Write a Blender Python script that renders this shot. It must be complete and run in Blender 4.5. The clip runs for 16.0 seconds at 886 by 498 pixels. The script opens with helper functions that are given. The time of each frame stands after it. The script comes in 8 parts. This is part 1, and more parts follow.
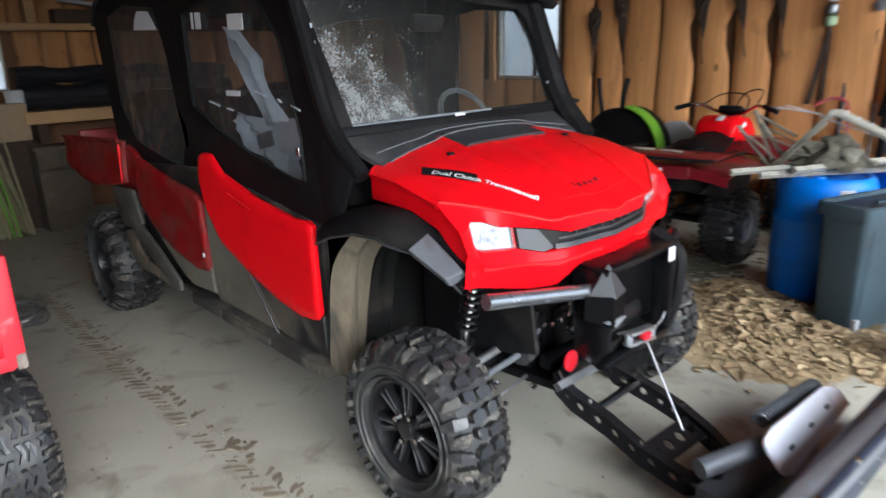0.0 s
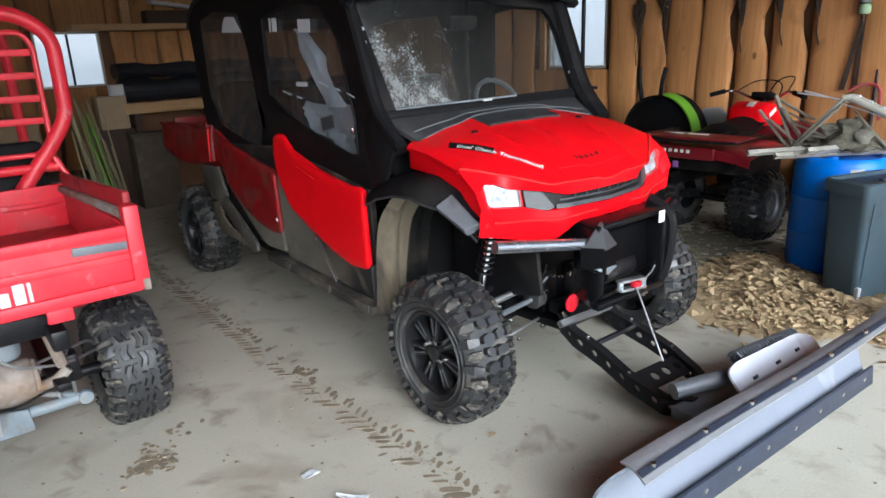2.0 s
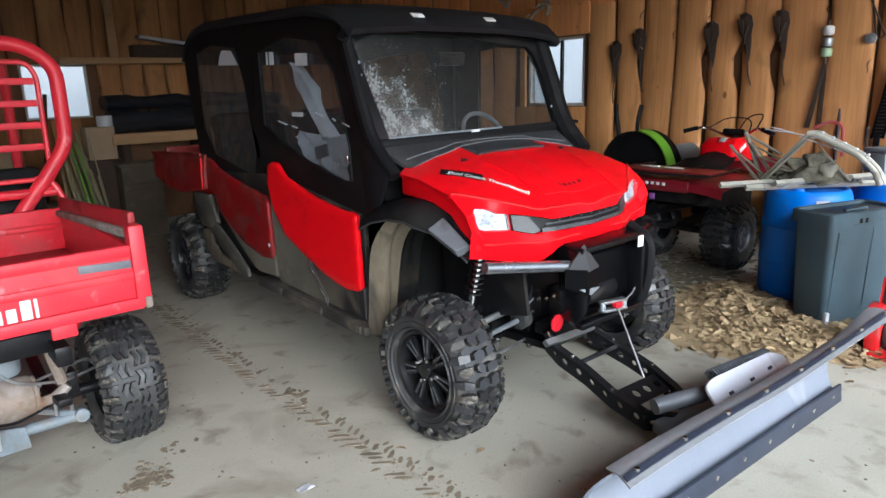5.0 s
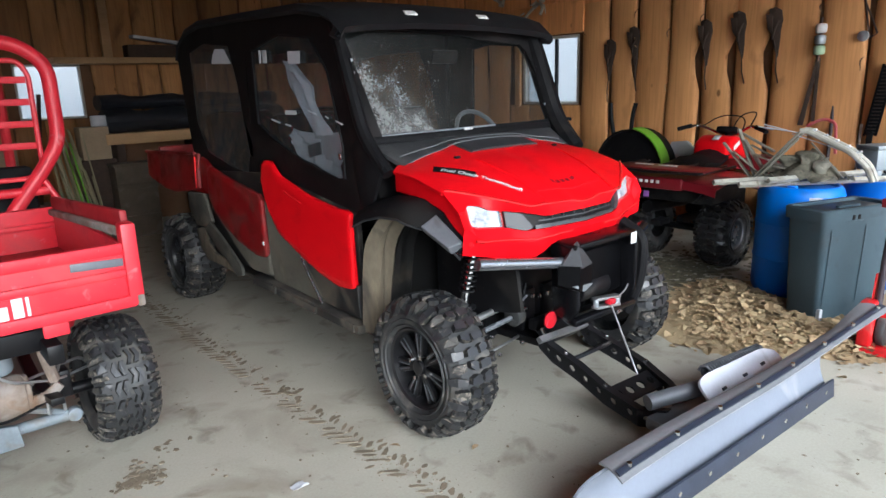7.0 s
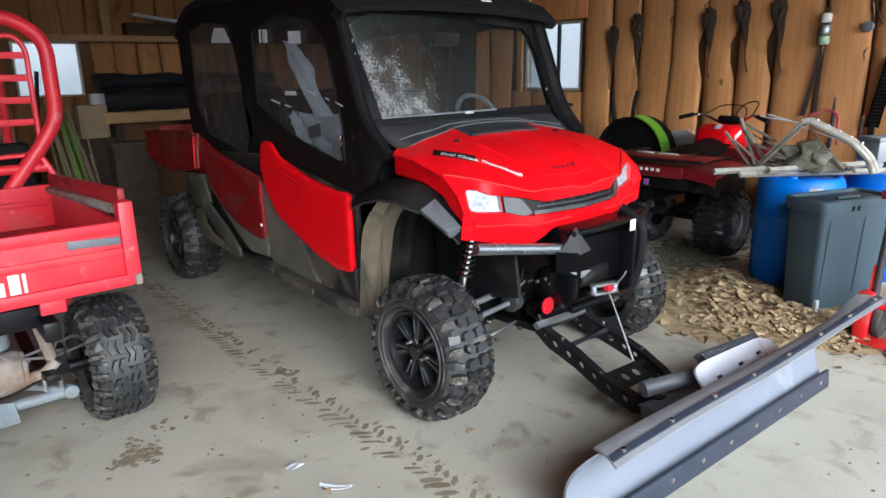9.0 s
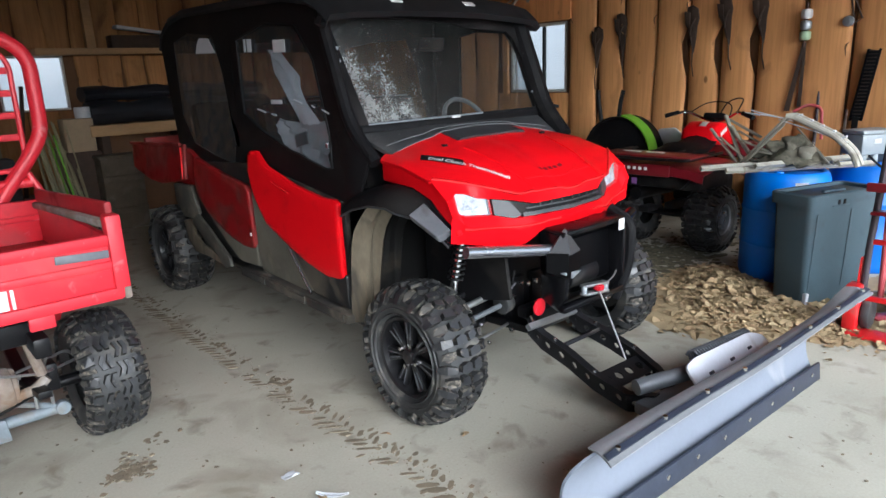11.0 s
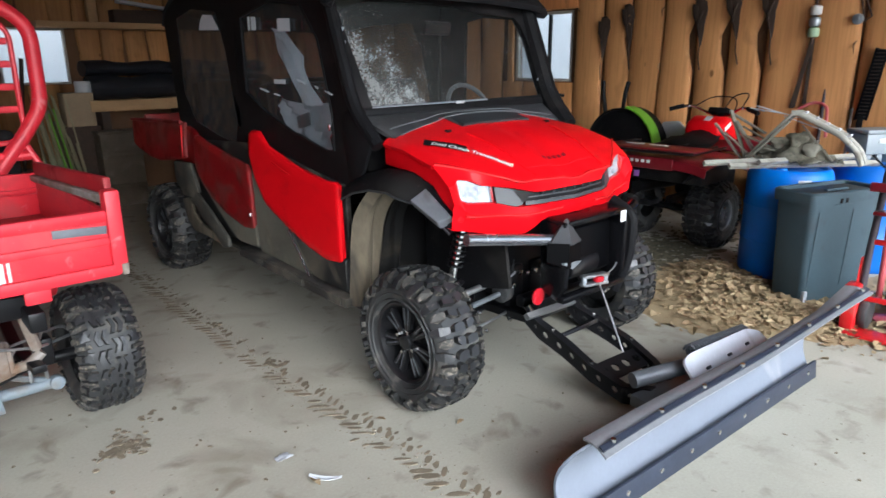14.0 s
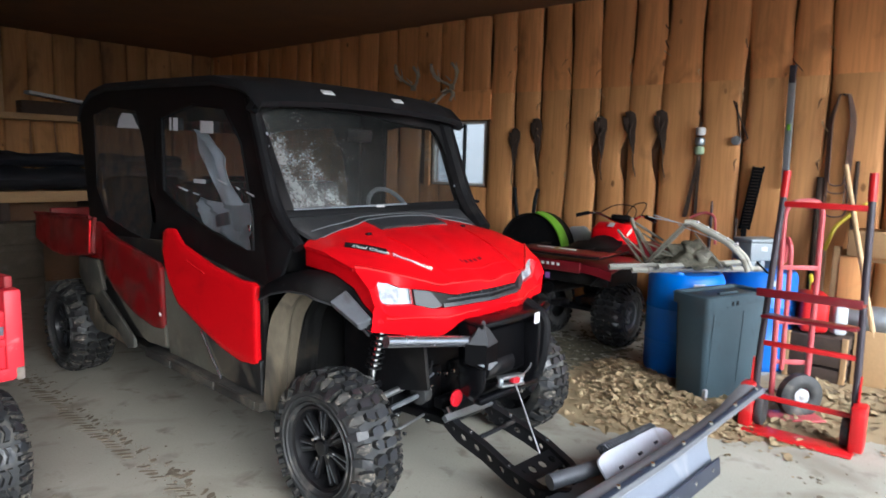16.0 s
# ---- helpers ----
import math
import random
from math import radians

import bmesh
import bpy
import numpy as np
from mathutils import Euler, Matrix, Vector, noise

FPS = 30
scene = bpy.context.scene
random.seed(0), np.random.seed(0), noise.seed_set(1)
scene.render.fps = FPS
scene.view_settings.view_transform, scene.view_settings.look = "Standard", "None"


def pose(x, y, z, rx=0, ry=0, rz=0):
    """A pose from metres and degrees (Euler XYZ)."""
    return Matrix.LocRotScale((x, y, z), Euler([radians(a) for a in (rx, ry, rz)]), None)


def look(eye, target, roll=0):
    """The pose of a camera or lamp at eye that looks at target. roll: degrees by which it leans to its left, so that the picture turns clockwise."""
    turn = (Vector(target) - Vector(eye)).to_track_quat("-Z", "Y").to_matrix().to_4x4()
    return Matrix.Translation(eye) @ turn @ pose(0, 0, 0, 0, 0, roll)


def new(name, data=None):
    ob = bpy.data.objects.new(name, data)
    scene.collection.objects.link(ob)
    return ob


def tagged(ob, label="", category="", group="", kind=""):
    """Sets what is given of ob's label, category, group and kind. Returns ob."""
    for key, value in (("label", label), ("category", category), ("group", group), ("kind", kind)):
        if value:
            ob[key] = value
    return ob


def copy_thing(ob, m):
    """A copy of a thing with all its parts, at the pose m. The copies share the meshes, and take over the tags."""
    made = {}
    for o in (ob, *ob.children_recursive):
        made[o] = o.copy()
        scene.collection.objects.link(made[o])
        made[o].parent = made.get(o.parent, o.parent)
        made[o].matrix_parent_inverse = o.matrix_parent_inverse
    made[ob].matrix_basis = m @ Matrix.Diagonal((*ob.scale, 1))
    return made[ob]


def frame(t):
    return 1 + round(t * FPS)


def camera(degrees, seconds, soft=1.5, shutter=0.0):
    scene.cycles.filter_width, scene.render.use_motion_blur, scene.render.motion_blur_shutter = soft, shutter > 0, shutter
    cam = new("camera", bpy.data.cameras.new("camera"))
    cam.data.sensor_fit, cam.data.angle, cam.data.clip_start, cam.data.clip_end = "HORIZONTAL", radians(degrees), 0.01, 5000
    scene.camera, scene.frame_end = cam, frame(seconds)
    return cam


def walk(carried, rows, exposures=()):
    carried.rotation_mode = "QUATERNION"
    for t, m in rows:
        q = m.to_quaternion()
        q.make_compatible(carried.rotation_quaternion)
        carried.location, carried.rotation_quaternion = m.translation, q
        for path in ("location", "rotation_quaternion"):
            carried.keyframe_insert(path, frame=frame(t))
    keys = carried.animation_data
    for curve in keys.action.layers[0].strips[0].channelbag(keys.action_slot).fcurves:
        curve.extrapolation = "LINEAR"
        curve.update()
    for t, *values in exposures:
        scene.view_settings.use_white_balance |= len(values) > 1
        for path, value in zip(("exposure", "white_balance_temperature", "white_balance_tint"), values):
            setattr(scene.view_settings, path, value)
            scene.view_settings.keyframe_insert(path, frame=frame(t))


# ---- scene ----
cam = camera(67.7, 16.0, shutter=1.0)
PATH = [
    (0, (-2.036, -1.564, 1.593), (-0.698, -0.19, 1.028), -1.5),
    (0.5, (-2.193, -1.682, 1.594), (-0.789, -0.37, 1.038), -0.3),
    (1, (-2.2, -1.891, 1.602), (-0.872, -0.501, 1.05), -0.5),
    (1.5, (-2.207, -2.053, 1.59), (-1.009, -0.566, 0.992), -1.7),
    (2, (-2.306, -2.098, 1.611), (-1.117, -0.599, 1.027), -2.4),
    (2.5, (-2.359, -2.106, 1.62), (-1.077, -0.667, 1.086), -1.9),
    (3, (-2.429, -2.152, 1.614), (-1.18, -0.671, 1.119), -2.3),
    (3.2, (-2.44, -2.162, 1.616), (-1.198, -0.677, 1.114), -2.3),
    (5.3, (-2.443, -2.179, 1.585), (-1.184, -0.7, 1.109), -1.6),
    (5.5, (-2.444, -2.184, 1.583), (-1.19, -0.699, 1.112), -1.7),
    (6, (-2.434, -2.188, 1.58), (-1.156, -0.726, 1.102), -1.7),
    (6.5, (-2.431, -2.185, 1.578), (-1.164, -0.716, 1.09), -2.0),
    (7, (-2.434, -2.187, 1.577), (-1.167, -0.717, 1.095), -1.8),
    (7.5, (-2.437, -2.189, 1.581), (-1.181, -0.713, 1.086), -1.4),
    (8, (-2.439, -2.189, 1.573), (-1.193, -0.709, 1.065), -1.0),
    (8.5, (-2.434, -2.183, 1.573), (-1.184, -0.711, 1.055), -0.8),
    (9, (-2.432, -2.183, 1.568), (-1.169, -0.724, 1.044), -0.8),
    (11.5, (-2.425, -2.193, 1.571), (-1.134, -0.753, 1.059), -2.6),
    (12, (-2.422, -2.19, 1.57), (-1.107, -0.773, 1.057), -2.1),
    (12.5, (-2.421, -2.181, 1.567), (-1.115, -0.766, 1.026), -1.6),
    (13, (-2.427, -2.175, 1.572), (-1.143, -0.743, 1.023), -0.9),
    (13.5, (-2.431, -2.173, 1.566), (-1.181, -0.717, 1.004), -0.8),
    (14, (-2.425, -2.172, 1.563), (-1.144, -0.738, 1.012), -0.4),
    (14.5, (-2.42, -2.177, 1.565), (-1.112, -0.766, 1.019), -0.7),
    (15, (-2.421, -2.18, 1.595), (-1.032, -0.838, 1.076), -0.1),
    (15.5, (-2.478, -2.192, 1.596), (-0.978, -0.912, 1.26), 0.9),
    (16, (-2.474, -2.191, 1.596), (-0.973, -0.895, 1.334), 1.6),
]
walk(cam, [(t, look(eye, target, roll)) for t, eye, target, roll in PATH], exposures=[(0, 1.50, 5450, 6), (1, 1.46, 5450, 6), (2, 1.45, 5450, 6), (2.6, 1.38, 5450, 6), (5.5, 1.40, 5450, 6), (9, 1.37, 5450, 6), (12.5, 1.31, 5450, 6), (14.5, 1.34, 5450, 6), (15.4, 1.27, 5450, 6), (16, 1.35, 5450, 6)])

# ---- daylight: a grey sky seen through the wide open front of the shed ----
SUN_EL, SUN_AZ = 30.0, 196.0
world = bpy.data.worlds.new("overcast")
world.use_nodes = True
scene.world = world
wn, wl = world.node_tree.nodes, world.node_tree.links
sky = wn.new("ShaderNodeTexSky")
sky.sky_type, sky.sun_disc = "NISHITA", False
sky.sun_elevation, sky.sun_rotation = radians(SUN_EL), radians(SUN_AZ)
sky.air_density, sky.dust_density = 1.0, 4.0
soft_sky = wn.new("ShaderNodeHueSaturation")
soft_sky.inputs["Saturation"].default_value = 0.6
wl.new(sky.outputs[0], soft_sky.inputs["Color"])
wl.new(soft_sky.outputs[0], wn["Background"].inputs["Color"])
wn["Background"].inputs["Strength"].default_value = 0.15
sun = new("sun", bpy.data.lights.new("sun", "SUN"))
sun.data.energy, sun.data.angle, sun.data.color = 1.36, radians(60), (1.0, 0.985, 0.97)
az, el = radians(SUN_AZ), radians(SUN_EL)
sun.matrix_world = look((0, 0, 0), (-math.sin(az) * math.cos(el), -math.cos(az) * math.cos(el), -math.sin(el)))


# ---- materials ----
def material(name, color, rough=0.6, metal=0.0, vary=0.15, scale=6.0, bump=0.15, dirt=None, dirt_amount=0.5, dirt_scale=2.5,
             coat=0.0, fine=60.0, island=0.0, stretch=(1, 1, 1), spec=0.5, random_ob=0.0, stains=(), other=None):
    """Base colour varied at two scales, with relief, and patches of dirt of their own shape."""
    m = bpy.data.materials.new(name)
    m.use_nodes = True
    n, l = m.node_tree.nodes, m.node_tree.links
    b = n["Principled BSDF"]
    b.inputs["Metallic"].default_value = metal
    b.inputs["Coat Weight"].default_value = coat
    b.inputs["Coat Roughness"].default_value = 0.06
    b.inputs["Specular IOR Level"].default_value = spec
    tc = n.new("ShaderNodeTexCoord")
    mp = n.new("ShaderNodeMapping")
    mp.inputs["Scale"].default_value = stretch
    l.new(tc.outputs["Object"], mp.inputs["Vector"])

    def tex(s, detail=5.0, distort=0.0):
        t = n.new("ShaderNodeTexNoise")
        t.inputs["Scale"].default_value, t.inputs["Detail"].default_value = s, detail
        t.inputs["Distortion"].default_value = distort
        l.new(mp.outputs[0], t.inputs["Vector"])
        return t

    big, small = tex(scale, 4.0, 0.4), tex(fine, 6.0)
    add = n.new("ShaderNodeMath")
    add.operation = "ADD"
    l.new(big.outputs["Fac"], add.inputs[0])
    half = n.new("ShaderNodeMath")
    half.operation = "MULTIPLY"
    half.inputs[1].default_value = 0.5
    l.new(small.outputs["Fac"], half.inputs[0])
    l.new(half.outputs[0], add.inputs[1])
    last = add.outputs[0]
    for amount, node, socket in ((island, "ShaderNodeNewGeometry", "Random Per Island"), (random_ob, "ShaderNodeObjectInfo", "Random")):
        if amount:
            g = n.new(node)
            k = n.new("ShaderNodeMath")
            k.operation = "MULTIPLY_ADD"
            k.inputs[1].default_value = amount
            l.new(g.outputs[socket], k.inputs[0])
            l.new(last, k.inputs[2])
            last = k.outputs[0]
    ramp = n.new("ShaderNodeMapRange")
    ramp.inputs["From Min"].default_value, ramp.inputs["From Max"].default_value = 0.35, 1.15 + island + random_ob
    ramp.inputs["To Min"].default_value, ramp.inputs["To Max"].default_value = 1 - vary, 1 + vary
    l.new(last, ramp.inputs["Value"])
    mul = n.new("ShaderNodeMix")
    mul.data_type, mul.blend_type = "RGBA", "MULTIPLY"
    mul.inputs["Factor"].default_value = 1.0
    mul.inputs["A"].default_value = (*color, 1)
    l.new(ramp.outputs[0], mul.inputs["B"])
    col = mul.outputs["Result"]
    rough_in = None
    if dirt:
        d = tex(dirt_scale, 8.0, 0.6)
        cut = n.new("ShaderNodeMapRange")
        cut.inputs["From Min"].default_value = 0.72 - 0.45 * dirt_amount
        cut.inputs["From Max"].default_value = 0.92 - 0.45 * dirt_amount
        l.new(d.outputs["Fac"], cut.inputs["Value"])
        mix = n.new("ShaderNodeMix")
        mix.data_type = "RGBA"
        l.new(cut.outputs[0], mix.inputs["Factor"])
        l.new(col, mix.inputs["A"])
        mix.inputs["B"].default_value = (*dirt, 1)
        col = mix.outputs["Result"]
        rr = n.new("ShaderNodeMapRange")
        rr.inputs["To Min"].default_value, rr.inputs["To Max"].default_value = rough, 0.9
        l.new(cut.outputs[0], rr.inputs["Value"])
        rough_in = rr.outputs[0]
    if other:
        g, mix = n.new("ShaderNodeNewGeometry"), n.new("ShaderNodeMix")
        mix.data_type = "RGBA"
        l.new(g.outputs["Random Per Island"], mix.inputs["Factor"])
        l.new(col, mix.inputs["A"])
        mix.inputs["B"].default_value = (*other, 1)
        col = mix.outputs["Result"]
    for tint, sc, lo, hi, most in stains:
        d, cut, mix = tex(sc, 7.0, 0.5), n.new("ShaderNodeMapRange"), n.new("ShaderNodeMix")
        cut.inputs["From Min"].default_value, cut.inputs["From Max"].default_value, cut.inputs["To Max"].default_value = lo, hi, most
        l.new(d.outputs["Fac"], cut.inputs["Value"])
        mix.data_type = "RGBA"
        l.new(cut.outputs[0], mix.inputs["Factor"])
        l.new(col, mix.inputs["A"])
        mix.inputs["B"].default_value = (*tint, 1)
        col = mix.outputs["Result"]
    l.new(col, b.inputs["Base Color"])
    if rough_in is None:
        rr = n.new("ShaderNodeMapRange")
        rr.inputs["To Min"].default_value, rr.inputs["To Max"].default_value = max(rough - 0.08, 0.02), min(rough + 0.1, 1)
        l.new(big.outputs["Fac"], rr.inputs["Value"])
        rough_in = rr.outputs[0]
    l.new(rough_in, b.inputs["Roughness"])
    if bump:
        bp = n.new("ShaderNodeBump")
        bp.inputs["Strength"].default_value, bp.inputs["Distance"].default_value = bump, 0.004
        l.new(add.outputs[0], bp.inputs["Height"])
        l.new(bp.outputs[0], b.inputs["Normal"])
    return m


def glass(name, color, rough=0.03, alpha=0.25, spots=0.0, drift=False, wavy=0.0):
    """A clear sheet: see-through, with gloss, and dried spray on it."""
    m = bpy.data.materials.new(name)
    m.use_nodes = True
    n, l = m.node_tree.nodes, m.node_tree.links
    out = n["Material Output"]
    clear = n.new("ShaderNodeBsdfTransparent")
    clear.inputs[0].default_value = (*color, 1)
    gloss = n.new("ShaderNodeBsdfGlossy")
    gloss.inputs["Roughness"].default_value = rough
    fr = n.new("ShaderNodeLayerWeight")
    fr.inputs["Blend"].default_value = 0.5
    power = n.new("ShaderNodeMath")
    power.operation, power.inputs[1].default_value = "POWER", 4.0
    l.new(fr.outputs["Facing"], power.inputs[0])
    amount = n.new("ShaderNodeMath")
    amount.operation, amount.inputs[1].default_value, amount.inputs[2].default_value = "MULTIPLY_ADD", 0.55, 0.035
    l.new(power.outputs[0], amount.inputs[0])
    if wavy:
        wv = n.new("ShaderNodeTexNoise")
        wv.inputs["Scale"].default_value, wv.inputs["Detail"].default_value = 5.0, 2.0
        wc = n.new("ShaderNodeTexCoord")
        l.new(wc.outputs["Object"], wv.inputs["Vector"])
        wb = n.new("ShaderNodeBump")
        wb.inputs["Strength"].default_value, wb.inputs["Distance"].default_value = wavy, 0.06
        l.new(wv.outputs["Fac"], wb.inputs["Height"])
        l.new(wb.outputs[0], gloss.inputs["Normal"])
        l.new(wb.outputs[0], fr.inputs["Normal"])
    mix = n.new("ShaderNodeMixShader")
    l.new(amount.outputs[0], mix.inputs[0])
    l.new(clear.outputs[0], mix.inputs[1])
    l.new(gloss.outputs[0], mix.inputs[2])
    haze = n.new("ShaderNodeBsdfDiffuse")
    haze.inputs[0].default_value = (0.55, 0.56, 0.55, 1)
    tc = n.new("ShaderNodeTexCoord")
    spot = n.new("ShaderNodeTexVoronoi")
    spot.inputs["Scale"].default_value = 75.0 if drift else 26.0
    patch = n.new("ShaderNodeTexNoise")
    patch.inputs["Scale"].default_value, patch.inputs["Detail"].default_value = (9.0 if drift else 1.7), 6.0
    warp, shift = n.new("ShaderNodeTexNoise"), n.new("ShaderNodeVectorMath")
    warp.inputs["Scale"].default_value = 45.0
    l.new(tc.outputs["Object"], warp.inputs["Vector"])
    shift.operation = "MULTIPLY_ADD"
    shift.inputs[1].default_value = (0.03, 0.03, 0.05)
    l.new(warp.outputs["Color"], shift.inputs[0])
    l.new(tc.outputs["Object"], shift.inputs[2])
    l.new(shift.outputs[0], spot.inputs["Vector"])
    l.new(tc.outputs["Object"], patch.inputs["Vector"])
    mulp = n.new("ShaderNodeMath")
    mulp.operation = "MULTIPLY_ADD"
    mulp.inputs[1].default_value = -1.0
    l.new(spot.outputs["Distance"], mulp.inputs[0])
    weigh = n.new("ShaderNodeMath")
    weigh.operation, weigh.inputs[1].default_value = "MULTIPLY", 1.6
    l.new(patch.outputs["Fac"], weigh.inputs[0])
    l.new(weigh.outputs[0], mulp.inputs[2])
    cut = n.new("ShaderNodeMapRange")
    cut.inputs["From Min"].default_value, cut.inputs["From Max"].default_value = (0.56, 0.72) if drift else (0.52, 0.66)
    cut.inputs["To Min"].default_value, cut.inputs["To Max"].default_value = alpha, alpha + spots
    last = mulp.outputs[0]
    if drift:
        # feathery dried spray, thrown up from the lower near corner of the sheet
        def calc(op, a, c, d=None):
            k = n.new("ShaderNodeMath")
            k.operation = op
            for i, v in enumerate((a, c, d)):
                if isinstance(v, float):
                    k.inputs[i].default_value = v
                elif v is not None:
                    l.new(v, k.inputs[i])
            return k.outputs[0]

        sep = n.new("ShaderNodeSeparateXYZ")
        l.new(tc.outputs["Object"], sep.inputs[0])
        slant = calc("ADD", calc("MULTIPLY_ADD", sep.outputs["Z"], 1.03, -1.24), sep.outputs["X"])
        side = n.new("ShaderNodeMapRange")
        side.inputs["From Min"].default_value, side.inputs["From Max"].default_value = -0.12, 0.16
        side.inputs["To Min"].default_value, side.inputs["To Max"].default_value = 0.17, -0.20
        l.new(slant, side.inputs["Value"])
        frost = n.new("ShaderNodeTexNoise")
        frost.inputs["Scale"].default_value, frost.inputs["Detail"].default_value, frost.inputs["Roughness"].default_value = 85.0, 8.0, 0.75
        l.new(shift.outputs[0], frost.inputs["Vector"])
        last = calc("ADD", calc("MULTIPLY_ADD", patch.outputs["Fac"], 0.6, -0.30), calc("ADD", frost.outputs["Fac"], side.outputs[0]))
        # fine specks over the rest
        last = calc("MAXIMUM", last, calc("MULTIPLY_ADD", spot.outputs["Distance"], -0.9, calc("MULTIPLY_ADD", side.outputs[0], 0.45, calc("MULTIPLY_ADD", patch.outputs["Fac"], 0.9, 0.37))))
        veil = n.new("ShaderNodeMapRange")
        veil.inputs["From Min"].default_value, veil.inputs["From Max"].default_value = -0.60, 0.45
        veil.inputs["To Min"].default_value, veil.inputs["To Max"].default_value = 0.045, 0.008
        l.new(sep.outputs["X"], veil.inputs["Value"])
        most = n.new("ShaderNodeMath")
        most.operation = "MAXIMUM"
        l.new(veil.outputs[0], most.inputs[1])
    l.new(last, cut.inputs["Value"])
    if drift:
        l.new(cut.outputs[0], most.inputs[0])
    mix2 = n.new("ShaderNodeMixShader")
    l.new(most.outputs[0] if drift else cut.outputs[0], mix2.inputs[0])
    l.new(mix.outputs[0], mix2.inputs[1])
    l.new(haze.outputs[0], mix2.inputs[2])
    l.new(mix2.outputs[0], out.inputs["Surface"])
    return m


def glow(name, color, strength):
    m = bpy.data.materials.new(name)
    m.use_nodes = True
    b = m.node_tree.nodes["Principled BSDF"]
    b.inputs["Base Color"].default_value = (*color, 1)
    b.inputs["Emission Color"].default_value = (*color, 1)
    b.inputs["Emission Strength"].default_value = strength
    return m


def wood(name, color, dark, rough=0.62, grain=1.0, vary=0.25):
    """Sawn board: grain along z, knots, weather stains and a tone of its own for each board."""
    m = bpy.data.materials.new(name)
    m.use_nodes = True
    n, l = m.node_tree.nodes, m.node_tree.links
    b = n["Principled BSDF"]
    b.inputs["Roughness"].default_value = rough
    b.inputs["Specular IOR Level"].default_value = 0.3
    tc, oi = n.new("ShaderNodeTexCoord"), n.new("ShaderNodeObjectInfo")
    shift = n.new("ShaderNodeVectorMath")
    shift.operation = "MULTIPLY_ADD"
    l.new(oi.outputs["Random"], shift.inputs[0])
    shift.inputs[1].default_value = (7, 31, 53)
    l.new(tc.outputs["Object"], shift.inputs[2])

    def noise(stretch, scale, detail, distort=0.0):
        mp, t = n.new("ShaderNodeMapping"), n.new("ShaderNodeTexNoise")
        mp.inputs["Scale"].default_value = stretch
        l.new(shift.outputs[0], mp.inputs["Vector"])
        l.new(mp.outputs[0], t.inputs["Vector"])
        t.inputs["Scale"].default_value, t.inputs["Detail"].default_value, t.inputs["Distortion"].default_value = scale, detail, distort
        return t.outputs["Fac"]

    def remap(v, a, c, lo, hi):
        r = n.new("ShaderNodeMapRange")
        for key, val in (("From Min", a), ("From Max", c), ("To Min", lo), ("To Max", hi)):
            r.inputs[key].default_value = val
        l.new(v, r.inputs["Value"])
        return r.outputs[0]

    def mixed(a, fac, tint, kind="MIX"):
        x = n.new("ShaderNodeMix")
        x.data_type, x.blend_type = "RGBA", kind
        if isinstance(a, tuple):
            x.inputs["A"].default_value = (*a, 1)
        else:
            l.new(a, x.inputs["A"])
        l.new(fac, x.inputs["Factor"])
        x.inputs["B"].default_value = (*tint, 1)
        return x.outputs["Result"]
    rings = noise((1, 1, 0.045), 26.0, 5.0, 0.8)
    fibre = noise((1, 1, 0.02), 160.0, 3.0)
    tone = noise((1, 1, 0.35), 2.6, 4.0)
    stain = noise((1, 1, 0.5), 3.4, 7.0, 0.5)
    col = mixed(color, remap(oi.outputs["Random"], 0, 1, 0.0, vary * 1.4), dark)
    col = mixed(col, remap(tone, 0.40, 0.72, 0.0, vary * 1.6), dark)
    col = mixed(col, remap(rings, 0.46, 0.66, 0.0, 0.34 * grain), dark)
    col = mixed(col, remap(fibre, 0.50, 0.75, 0.0, 0.15 * grain), dark)
    col = mixed(col, remap(stain, 0.60, 0.74, 0.0, 0.55), tuple(c * 0.45 for c in dark))
    vo, mp = n.new("ShaderNodeTexVoronoi"), n.new("ShaderNodeMapping")
    mp.inputs["Scale"].default_value = (1, 1, 0.55)
    l.new(shift.outputs[0], mp.inputs["Vector"])
    l.new(mp.outputs[0], vo.inputs["Vector"])
    vo.inputs["Scale"].default_value = 3.6
    col = mixed(col, remap(vo.outputs["Distance"], 0.05, 0.09, 0.8, 0.0), tuple(c * 0.4 for c in dark))
    l.new(col, b.inputs["Base Color"])
    bp = n.new("ShaderNodeBump")
    bp.inputs["Strength"].default_value, bp.inputs["Distance"].default_value = 0.35, 0.004
    l.new(rings, bp.inputs["Height"])
    l.new(bp.outputs[0], b.inputs["Normal"])
    return m


TAN_DUST = (0.122, 0.113, 0.085)
M_CONCRETE = material("concrete", (0.39, 0.373, 0.307), 0.75, vary=0.22, scale=1.1, bump=0.25, dirt=(0.22, 0.19, 0.14), dirt_amount=0.36, dirt_scale=1.6, fine=90,
                      stains=(((0.15, 0.125, 0.085), 6.0, 0.57, 0.72, 0.6), ((0.50, 0.48, 0.43), 3.1, 0.60, 0.78, 0.4), ((0.12, 0.10, 0.075), 38.0, 0.66, 0.74, 0.5)))
# unseen yard; its pale tone is set to throw light up to the ceiling
M_GRAVEL = material("gravel_yard", (0.42, 0.40, 0.36), 0.9, vary=0.35, scale=3, bump=0.6, fine=40)
M_BOARD = wood("pine_board", (0.78, 0.40, 0.155), (0.37, 0.155, 0.05), vary=0.2)
M_BOARD_UP = wood("pine_board_upper", (0.88, 0.39, 0.14), (0.36, 0.145, 0.05), vary=0.22)
